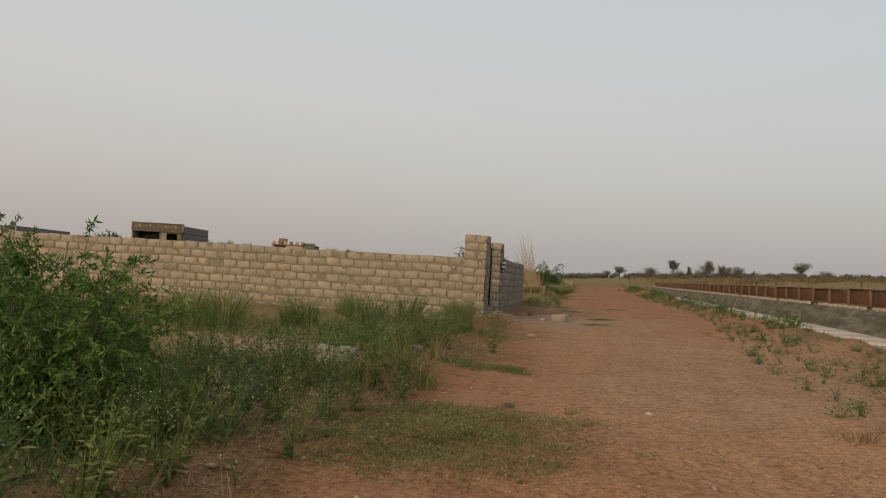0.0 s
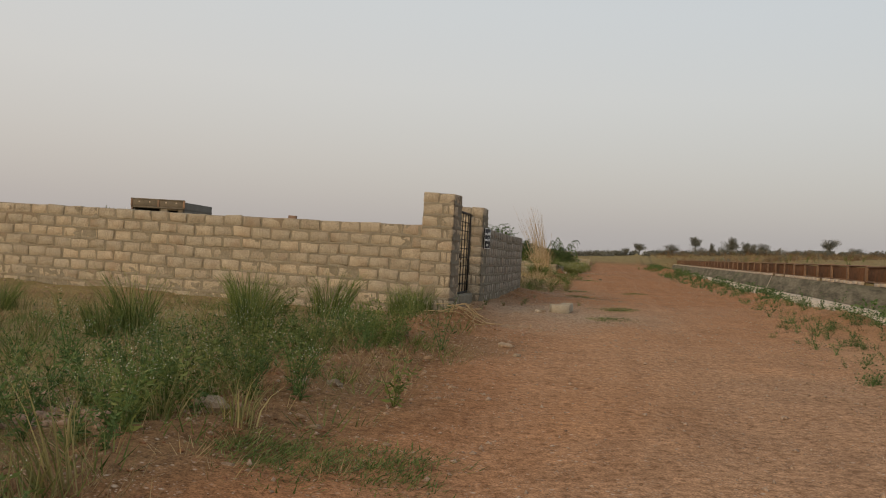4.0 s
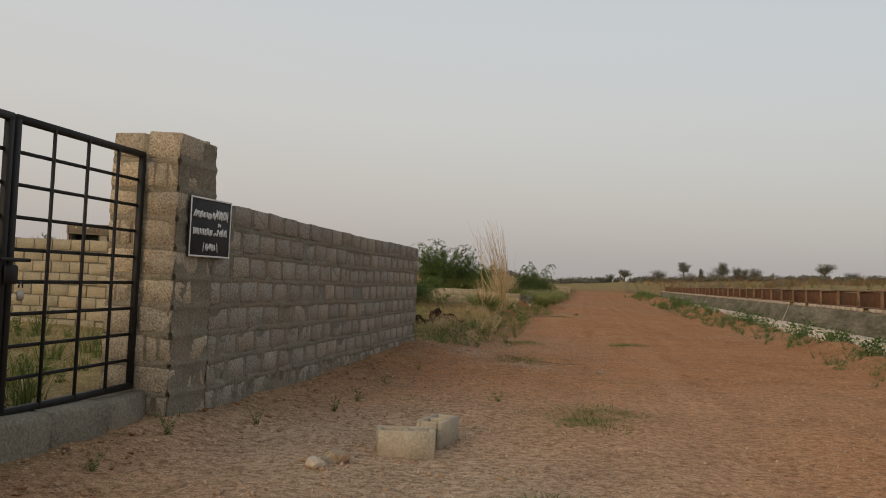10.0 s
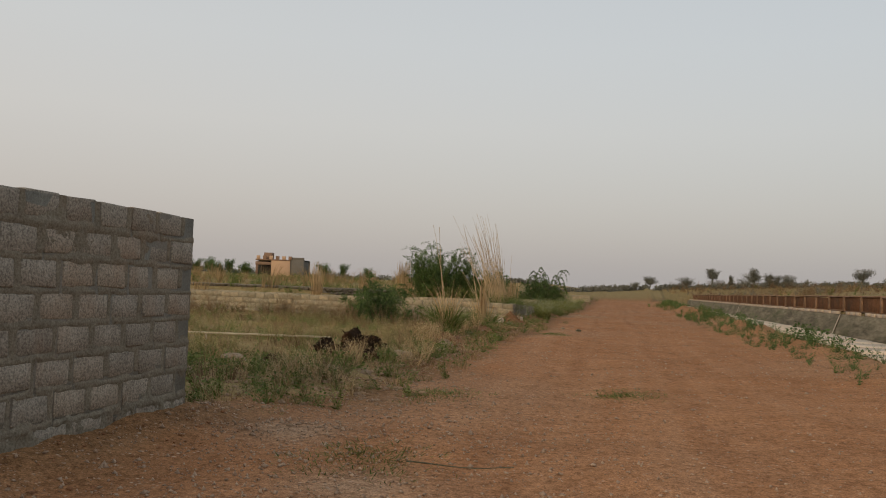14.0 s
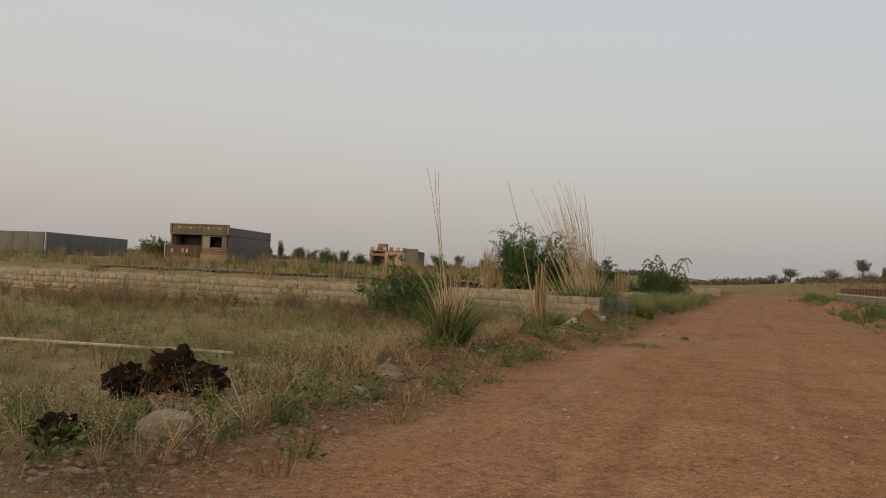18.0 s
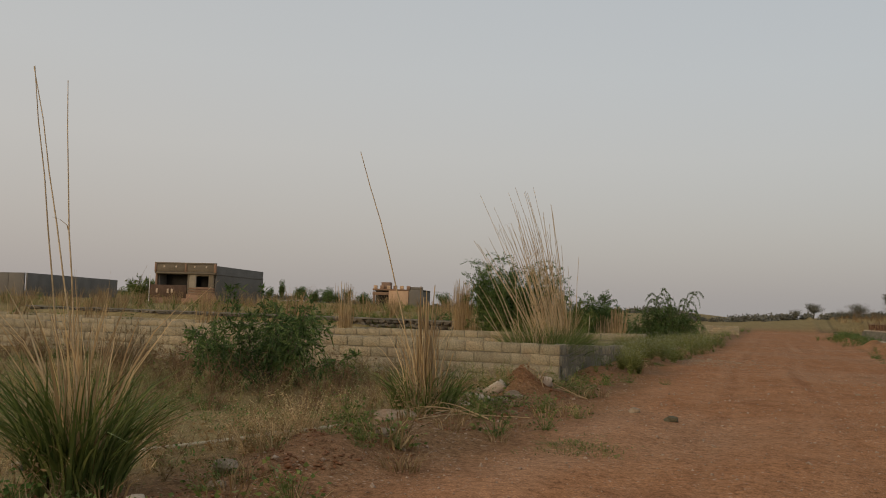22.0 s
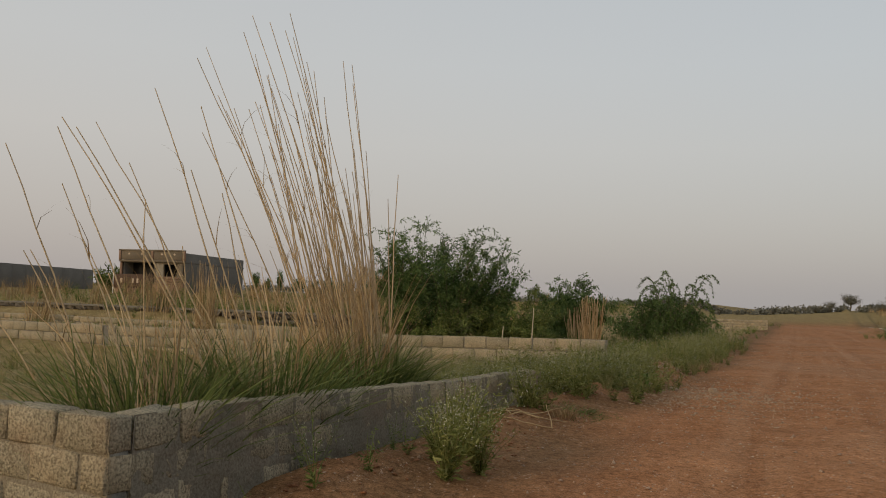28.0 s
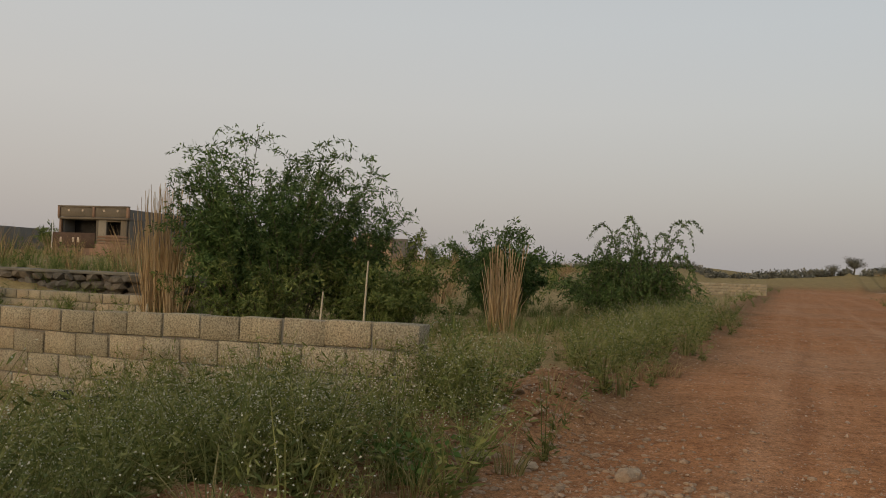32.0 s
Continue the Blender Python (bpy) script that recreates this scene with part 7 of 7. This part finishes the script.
def arching_bush(name, x, y, label, h, rad, stems, curve, shoots, per, leaf_len, leaf_w, mat, seed, thick=0.06, tilt=0.55, spread=0.35, category="bush", low=0.1):
    """A bush of long stems that arch over more and more towards their tips, with drooping side shoots, thickly clothed with small leaves."""
    r = np.random.default_rng(seed)
    c = tagged(empty(name, pose(x, y, gz(x, y) - 0.05)), label, category)

    def bent(base, theta, phi, length, kap, k, wander):
        s = np.linspace(0, 1, k)
        th = theta[:, None] + kap[:, None] * s[None] ** 1.4
        ph = phi[:, None] + np.cumsum(r.normal(0, wander, (len(base), k)), axis=1)
        d = np.stack([np.cos(ph) * np.sin(th), np.sin(ph) * np.sin(th), np.cos(th)], axis=-1)
        q = np.cumsum(d, axis=1) * (length / (k - 1))[:, None, None]
        return base[:, None, :] + q - q[:, :1]
    a, d0 = r.uniform(0, 2 * np.pi, stems), np.sqrt(r.uniform(0, 1, stems))
    root = np.stack([np.cos(a) * d0 * rad * spread, np.sin(a) * d0 * rad * spread, np.zeros(stems)], axis=1)
    p = bent(root, d0 * tilt * r.uniform(0.5, 1.2, stems), a + r.normal(0, 0.5, stems), h * r.uniform(0.55, 1.25, stems), r.uniform(*curve, stems), 12, 0.16)
    p[:, :, 2] *= h / np.percentile(p[:, :, 2].max(axis=1), 97)
    p[:, :, :2] *= rad / np.percentile(np.hypot(p[:, :, 0], p[:, :, 1]).max(axis=1), 95)
    p[:, :, 2] = np.maximum(p[:, :, 2], 0.02)
    v, q = tubes(p, np.repeat((np.linspace(0.010, 0.003, 12) * h / 2)[None], stems, 0), 4)
    wood = Mesh().add(v, q)
    lines, t0 = [p], [low]
    if shoots:
        n = stems * shoots
        si, f = np.repeat(np.arange(stems), shoots), r.integers(4, 12, stems * shoots)
        tw = bent(p[si, f], r.uniform(0.3, 1.3, n), r.uniform(0, 2 * np.pi, n), 0.17 * h * r.uniform(0.5, 1.4, n), r.uniform(0.6, 1.9, n), 6, 0.2)
        v, q = ribbons(tw, 0.003 * h, r)
        wood.add(v, q)
        lines.append(tw)
        t0.append(0.0)
    part("branchwork", wood, M_BARK, c)["kind"] = "stuff"
    fol = Mesh()
    for pts, lo in zip(lines, t0):
        m, k = len(pts), pts.shape[1]
        cnt = per if k == 12 else max(6, per // 5)
        i = np.repeat(np.arange(m), cnt)
        f = r.uniform(lo, 1.0, len(i)) * (k - 1)
        i0 = np.clip(f.astype(int), 0, k - 2)
        w = (f - i0)[:, None]
        way = pts[i, i0 + 1] - pts[i, i0]
        way /= np.linalg.norm(way, axis=1, keepdims=True) + 1e-9
        base = pts[i, i0] * (1 - w) + pts[i, i0 + 1] * w + r.normal(0, thick * 0.4, (len(i), 3))
        v, q = leaves(base, way * 0.6 + r.normal(0, 0.6, (len(i), 3)) + np.array([0, 0, -0.25]), leaf_len * r.uniform(0.6, 1.3, len(i)), leaf_w * r.uniform(0.7, 1.3, len(i)), r)
        fol.add(v, q)
    part("foliage", fol, mat, c)["kind"] = "stuff"
    return c


arching_bush("big_bush", 3.35, 83.2, "large dense green bush with feathery drooping top behind the low wall", 3.7, 2.2, 95, (0.0, 0.6), 9, 170, 0.125, 0.032, M_GREEN_DARK, 31, 0.09, 0.42, 0.6, low=0.2)
arching_bush("big_bush", 2.6, 82.9, "feathery green bush with one tall shoot behind the low wall", 4.05, 0.9, 9, (0.0, 0.5), 9, 110, 0.12, 0.032, M_GREEN_DARK, 61, 0.08, 0.35, 0.6)
shrub("big_bush", 3.4, 82.7, "spreading green bush under the feathery bush", 1.9, 2.3, 46, 26, 14, 0.11, 0.034, M_GREEN, 32, droop=0.5, bare=0.03)
arching_bush("big_bush", 5.9, 83.4, "low spreading green bush beside the large bush", 1.9, 1.6, 50, (0.4, 1.5), 9, 100, 0.11, 0.032, M_GREEN, 41, 0.10, 0.8, 0.5)
arching_bush("big_bush", 5.05, 83.7, "middling green bush leaning on the large bush", 2.75, 1.15, 40, (0.1, 0.9), 8, 120, 0.12, 0.032, M_GREEN_DARK, 42, 0.09, 0.5, 0.5)
arching_bush("dark_bush", 7.2, 91.0, "dark green bush among dry reeds", 2.5, 1.75, 50, (0.3, 1.4), 8, 120, 0.14, 0.045, M_GREEN_DARK, 33, 0.12, 0.7, 0.5)
shrub("thorn_bush", 10.7, 91.0, "dense dark thorn bush sprawling over the bank", 2.15, 2.1, 50, 28, 13, 0.11, 0.038, M_GREEN_DARK, 34, droop=0.5, bare=0.0)
arching_bush("thorn_bush", 11.2, 91.0, "dark thorny bush with long curling branches", 2.8, 1.85, 60, (1.7, 3.9), 0, 230, 0.09, 0.034, M_GREEN_DARK, 36, 0.07, 0.35, 0.6, low=0.05)
shrub("leafy_shrub", 2.45, 57.0, "slender leafy green shrub before the low wall", 1.9, 1.7, 22, 22, 17, 0.12, 0.028, M_GREEN_DARK, 88, droop=0.8, bare=0.36)
shrub("roadside_bush", -2.45, 5.5, "feathery green bush leaning over the roadside bank", 1.5, 0.9, 38, 28, 26, 0.055, 0.015, M_GREEN_BRIGHT, 36, droop=0.4, bare=0.05)
shrub("roadside_bush", -3.7, 6.8, "feathery green bush on the roadside bank", 1.3, 0.9, 28, 26, 24, 0.055, 0.015, M_GREEN_BRIGHT, 37, droop=0.4, bare=0.05)
shrub("small_bush", -64.0, 165.0, "green bush on the rise beyond the compound wall", 4.0, 3.2, 26, 14, 7, 0.6, 0.2, M_GREEN, 39, bare=0.1)
shrub("dry_bush", -1.2, 58.6, "brown dried bush before the low wall", 1.3, 0.6, 14, 12, 6, 0.07, 0.012, M_BROWN, 40, bare=0.2)
for i, (x, y, h) in enumerate(((9.2, 100.0, 1.6), (5.5, 98.0, 1.8), (2.0, 96.0, 1.7), (-1.0, 90.0, 1.2))):
    shrub("low_bush", x, y, "low green bush behind the weedy bank", h, 1.8, 24, 14, 8, 0.14, 0.04, M_GREEN_DARK, 50 + i, droop=0.3, bare=0.05)

# pale stakes in the weeds
for x, y, h in ((6.3, 78.6, 0.95), (7.15, 78.2, 1.45), (4.0, 77.4, 0.7)):
    v, q = tubes([[(0, 0, 0), (0.02, 0.01, h * 0.5), (0.05, 0.02, h)]], [[0.018, 0.016, 0.012]], 6)
    st = part("stake", Mesh().add(v, q), M_STRAW_STEM)
    put(st, x, y, None, 0, 0, 0, 0.05)
    tagged(st, "thin pale wooden stake standing in the weeds", "stake", group="stakes")


def far_tree(x, y, h, rad, seed, trunk=0.45, label="far dark round-crowned tree on the horizon"):
    r = np.random.default_rng(seed)
    t = tagged(empty("tree", pose(x, y, gz(x, y) - 0.1)), label, "tree", group="trees on the horizon")
    k = 5
    s = np.linspace(0, 1, k)
    main = np.zeros((1, k, 3))
    main[0, :, 0] = np.cumsum(r.normal(0, 0.03 * h, k))
    main[0, :, 2] = h * trunk * 1.15 * s
    v, q = tubes(main, [np.linspace(0.05, 0.03, k) * h], 6)
    n = 15
    th = r.uniform(0, 2 * np.pi, n)
    p = np.zeros((n, k, 3))
    p[:, :, 0] = main[0, -1, 0] * 0.9 + (np.cos(th) * rad * r.uniform(0.15, 0.85, n))[:, None] * s
    p[:, :, 1] = (np.sin(th) * rad * r.uniform(0.15, 0.85, n))[:, None] * s
    p[:, :, 2] = h * trunk + (h * (1 - trunk) * r.uniform(0.25, 0.92, n))[:, None] * s ** 0.8
    v2, q2 = tubes(p, np.repeat((np.linspace(0.025, 0.008, k) * h)[None], n, 0), 4)
    part("trunk", Mesh().add(v, q).add(v2, q2), M_BARK, t)
    m = 2600
    c = p[r.integers(0, n, m), r.integers(2, k, m)] + np.clip(r.normal(0, 1, (m, 3)), -1.5, 1.5) * np.array([rad * 0.20, rad * 0.20, h * (1 - trunk) * 0.10])
    v, q = leaves(c, r.normal(0, 1, (m, 3)), h * r.uniform(0.03, 0.06, m), h * r.uniform(0.02, 0.042, m), r)
    # crowns at x > 0 take the leaf with haze in its colour
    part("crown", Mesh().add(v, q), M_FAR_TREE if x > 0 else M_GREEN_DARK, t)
    return t


for i, (x, y, h, rad, tk) in enumerate(((44.0, 214, 2.9, 1.7, 0.4), (49.4, 214, 1.5, 2.2, 0.12), (51.6, 214, 2.4, 2.0, 0.35), (57.3, 214, 3.8, 1.9, 0.6), (58.1, 213, 1.8, 2.7, 0.1), (61.1, 214, 2.5, 0.7, 0.15), (63.7, 213, 2.1, 2.5, 0.1), (66.1, 214, 3.8, 2.2, 0.3), (69.1, 214, 2.9, 1.1, 0.25), (70.9, 214, 2.5, 1.5, 0.12), (73.4, 214, 2.4, 1.9, 0.15), (89.3, 214, 3.7, 2.3, 0.4), (40.8, 214, 1.9, 1.3, 0.12), (38.4, 214, 1.2, 1.5, 0.12), (79.8, 214, 1.1, 1.8, 0.12), (-77.7, 240, 4.6, 1.5, 0.15), (-74.9, 240, 3.6, 1.2, 0.15), (-72.1, 240, 5.2, 1.3, 0.15), (-67.1, 240, 4.2, 2.2, 0.15), (-63.8, 240, 4.4, 2.0, 0.15), (-60.5, 240, 4.8, 2.0, 0.15), (-57.8, 240, 4.0, 1.8, 0.15), (-55.1, 240, 4.6, 1.6, 0.15), (-51.8, 240, 3.8, 1.8, 0.15), (-20, 238, 3.4, 2.0, 0.2), (-26, 240, 4.2, 1.9, 0.25), (-31, 236, 4.5, 2.4, 0.2), (-58, 236, 4.1, 2.4, 0.2), (-66, 238, 4.5, 1.4, 0.2), (-52, 245, 3.8, 2.6, 0.2), (-12, 250, 3.0, 2.4, 0.2), (97, 218, 2.0, 2.2, 0.2), (118, 220, 3.4, 2.6, 0.35), (135, 228, 3.0, 2.6, 0.3))):
    far_tree(x, y, h * (1.1 if x > 0 else 0.88), rad * (1.1 if x > 0 else 0.9), 100 + i, tk * 0.8)


def far_thicket(name, x0, x1, y, h, n, seed, label):
    """A line of far bushes, each a dense clump of leaves."""
    r = np.random.default_rng(seed)
    per = 110
    k = n // per
    bx, by = r.uniform(x0, x1, k), y + r.normal(0, 5, k)
    bh = h * (0.3 + 0.7 * r.beta(1.2, 2.0, k))
    i = np.repeat(np.arange(k), per)
    d = r.normal(0, 1, (len(i), 3))
    d *= (r.uniform(0, 1, len(i)) ** 0.4 / np.linalg.norm(d, axis=1))[:, None] * bh[i][:, None]
    c = np.stack([bx[i] + d[:, 0] * 1.1, by[i] + d[:, 1], np.abs(d[:, 2]) * 0.8], axis=1)
    c[:, 2] += ground_z(c[:, 0], c[:, 1])
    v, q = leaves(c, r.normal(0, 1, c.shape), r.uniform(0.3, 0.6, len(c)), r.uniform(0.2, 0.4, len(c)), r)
    # the leaf colour itself carries the haze of distance
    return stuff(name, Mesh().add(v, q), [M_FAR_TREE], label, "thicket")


far_thicket("far_thicket", -10, 150, 217, 1.9, 34000, 1, "thicket along the horizon, haze painted into its colour")
far_thicket("far_thicket_rise", -130, -10, 255, 2.4, 18000, 2, "thicket behind the houses, haze painted into its colour")


def gravel_heap():
    r = np.random.default_rng(8)
    me = rough_stone(71, 1, 0.8, 0.7, 1)
    unit = Mesh().add(np.array([w.co for w in me.vertices]), np.array([list(p.vertices) for p in me.polygons]))
    bpy.data.meshes.remove(me)
    n = 750
    x, y = r.normal(-2.6, 0.75, n), r.normal(12.3, 0.45, n)
    out = Mesh()
    scatter(out, unit, x, y, r.uniform(0.05, 0.12, n), r, sink=-0.01, tilt=0.0)
    return stuff("stone_litter", out, [M_LITTER], "low heap of broken stones in the weeds", "stones")


M_LITTER = mat_surface("pinkish_stone", ((0.27, 0.18, 0.125), (0.42, 0.30, 0.22)), 8, 50, 0.95, 0.6, 0.006, "island")
gravel_heap()


def chips(seed):
    """Four small angular stones of eight faces."""
    unit = []
    for sd in range(4):
        r = np.random.default_rng(seed + sd)
        v = np.array([(1, 0, 0), (0, 0.8, 0), (-1, 0, 0), (0, -0.8, 0), (0, 0, 0.6), (0, 0, -0.5)]) * 0.5 * r.uniform(0.7, 1.25, (6, 1)) + r.normal(0, 0.09, (6, 3))
        unit.append(Mesh().add(v, [(0, 1, 4), (1, 2, 4), (2, 3, 4), (3, 0, 4), (1, 0, 5), (2, 1, 5), (3, 2, 5), (0, 3, 5)]))
    return unit


def pebbles():
    """Small stones strewn over road and verges, one mesh."""
    r = np.random.default_rng(12)
    unit = chips(60)
    out = Mesh()
    n = 15000
    y = 2 + 93 * r.uniform(0, 1, n)
    d = r.beta(0.7, 0.7, n)
    x = road_left(y) - 0.9 + d * (road_right(y) - road_left(y) + 1.6)
    gate = r.normal(0, 1, (1500, 2)) * np.array([1.5, 2.4]) + np.array([3.2, 24.0])
    corner = np.concatenate([r.normal(0, 1, (1000, 2)) * np.array([0.9, 1.0]) + np.array([4.3, 34.2]), r.normal(0, 1, (1500, 2)) * np.array([0.8, 2.4]) + np.array([3.9, 30.0]), r.normal(0, 1, (1500, 2)) * np.array([1.2, 2.2]) + np.array([5.2, 33.0])])
    rub = np.concatenate([r.normal(0, 1, (250, 2)) * np.array([0.5, 1.2]) + np.array(c) for c in ((10.4, 71.6), (5.4, 43.0), (12.3, 70.5), (1.6, 19.0), (10.9, 69.0))])
    xy = np.concatenate([np.stack([x, y], 1), gate, corner, rub])
    ok = (off_walls(xy[:, 0], xy[:, 1]) > 0) & ((xy[:, 0] - CANAL_SLOPE * xy[:, 1]) < CANAL_OUT - 0.1)
    xy = xy[ok]
    size = 0.012 + 0.095 * r.beta(0.7, 6, len(xy))
    pick = r.integers(0, 4, len(xy))
    for i in range(4):
        k = pick == i
        scatter(out, unit[i], xy[k, 0], xy[k, 1], size[k], r, sink=-0.003, tilt=0.0)
    return stuff("pebbles", out, [M_PEBBLE], "pale and rusty pebbles strewn over the dirt road", "pebbles")


M_PEBBLE = mat_surface("pebble", ((0.20, 0.12, 0.075), (0.52, 0.40, 0.30)), 12, 60, 0.95, 0.4, 0.004, "island")
pebbles()


def stones_of(seed):
    unit = []
    for sd in range(4):
        me = rough_stone(seed + sd, 1, 0.75, 0.5, 1)
        unit.append(Mesh().add(np.array([w.co for w in me.vertices]), np.array([list(p.vertices) for p in me.polygons])))
        bpy.data.meshes.remove(me)
    return unit


def soil_clods():
    """Lumps of loose red soil along the road's shoulder and on the heaps."""
    r = np.random.default_rng(21)
    n = 5000
    y = r.uniform(2, 92, n)
    x = road_left(y) + 0.1 - np.abs(r.normal(0, 0.7, n))
    hp = np.concatenate([r.normal(0, 0.6, (130, 2)) * np.array([h[2], h[3]]) + np.array([h[0], h[1]]) for h in HEAPS])
    shoulder = r.uniform(44, 58, 2600)
    hp = np.concatenate([hp, np.stack([road_left(shoulder) - 0.15 - np.abs(r.normal(0, 0.45, 2600)), shoulder], 1)])
    xy = np.concatenate([np.stack([x, y], 1), hp])
    xy = xy[off_walls(xy[:, 0], xy[:, 1]) > 0]
    size = 0.02 + 0.10 * r.beta(0.9, 6, len(xy))
    out = Mesh()
    pick = r.integers(0, 4, len(xy))
    for i, u in enumerate(chips(160)):
        k = pick == i
        scatter(out, u, xy[k, 0], xy[k, 1], size[k], r, sink=0.0, tilt=0.0)
    return stuff("soil_clods", out, [M_CLOD], "loose red soil clods along the road shoulder", "clods")


def rubble():
    """Broken pale stones in patches along the road."""
    r = np.random.default_rng(22)
    spots = ((10.8, 70.0, 0.7, 1.2, 160), (12.3, 70.5, 0.5, 1.0, 120), (2.15, 21.3, 0.32, 0.4, 260), (4.6, 40.6, 0.6, 1.2, 170), (5.3, 43.4, 0.5, 1.2, 160), (3.2, 24.6, 0.6, 1.2, 140), (2.2, 38.5, 0.8, 1.5, 140), (6.5, 51.8, 0.4, 1.0, 110), (13.4, 62.0, 0.6, 2.5, 160), (3.5, 35.6, 0.5, 0.9, 110), (6.9, 54.9, 0.5, 0.4, 90), (0.3, 14.2, 0.5, 1.4, 120), (10.55, 72.0, 0.5, 1.6, 620), (11.0, 70.2, 0.5, 1.2, 420), (2.6, 40.4, 1.0, 1.2, 420), (3.4, 41.9, 0.6, 0.5, 260), (3.7, 37.6, 0.7, 1.2, 420), (4.6, 40.2, 0.4, 1.6, 260), (2.4, 38.6, 0.8, 1.0, 320), (3.4, 38.4, 0.8, 1.1, 420), (4.0, 37.0, 0.6, 0.9, 300), (2.6, 40.2, 0.9, 0.7, 260), (4.9, 44.6, 0.4, 1.6, 160), (-0.9, 6.4, 0.5, 1.0, 60), (-0.5, 8.6, 0.4, 1.0, 80), (0.6, 17.0, 0.4, 1.6, 140))
    xy = np.concatenate([r.normal(0, 1, (n, 2)) * np.array([sx, sy]) + np.array([x, y]) for x, y, sx, sy, n in spots])
    foot = np.array([along(P1, -0.2 - 15 * r.uniform(), -0.35 - 2.4 * r.beta(1, 1.8)) for i in range(2200)])
    foot = foot[(foot[:, 0] < road_left(foot[:, 1]) - 0.8) & (r.uniform(0, 1, len(foot)) < 0.35 + 0.65 * smooth(-0.3, 0.4, wob(foot[:, 0], foot[:, 1], 1.1, 3.0)))]
    xy = np.concatenate([xy, foot])
    xy = xy[off_walls(xy[:, 0], xy[:, 1]) > 0]
    size = 0.028 + 0.15 * r.beta(0.9, 6, len(xy))
    out = Mesh()
    pick = r.integers(0, 4, len(xy))
    for i, u in enumerate(stones_of(180)):
        k = pick == i
        scatter(out, u, xy[k, 0], xy[k, 1], size[k], r, sink=0.0, tilt=0.0)
    return stuff("rubble", out, [M_RUBBLE], "broken pale stones in patches along the road", "stones")


M_CLOD = mat_surface("red_clod", ((0.20, 0.095, 0.05), (0.34, 0.175, 0.10)), 8, 50, 0.97, 0.9, 0.01, "island")
M_RUBBLE = mat_surface("pale_rubble", ((0.20, 0.125, 0.08), (0.43, 0.315, 0.215)), 10, 60, 0.95, 0.7, 0.006, "island", stain=((0.33, 0.18, 0.10), 3.0, 0.5))
soil_clods()
rubble()


def cane_pile(x, y, n, seed, spread=0.5, length=1.0, label="small pile of crossed dry canes on the red soil"):
    """Thin canes thrown across one another."""
    r = np.random.default_rng(seed)
    c = tagged(empty("cane_pile", pose(x, y, gz(x, y))), label, "canes", group="piles of dry canes")
    for i in range(n):
        a, ln = r.uniform(0, np.pi), length * r.uniform(0.5, 1.2)
        ox, oy = r.normal(0, spread * 0.4, 2)
        k = np.linspace(-0.5, 0.5, 6)
        px, py = ox + np.cos(a) * ln * k, oy + np.sin(a) * ln * k
        pz = ground_z(x + px, y + py) - gz(x, y) + 0.01 + 0.008 * i + 0.10 * r.uniform(0, 1) * (k + 0.5)
        v, q = tubes([np.stack([px, py, pz], 1) + r.normal(0, 0.006, (6, 3))], [np.linspace(0.008, 0.004, 6)], 4)
        part("cane", Mesh().add(v, q), M_STRAW_PALE, c)
    return c


cane_pile(1.45, 19.9, 15, 1, 0.45, 0.85)
cane_pile(6.55, 52.6, 9, 2, 0.45, 0.9, "dry canes fallen on the road bank")
cane_pile(8.7, 65.4, 7, 3, 0.6, 0.8, "dry canes fallen beside the low wall")
cane_pile(7.2, 56.2, 7, 4, 0.5, 0.8, "dry canes fallen on the road bank")
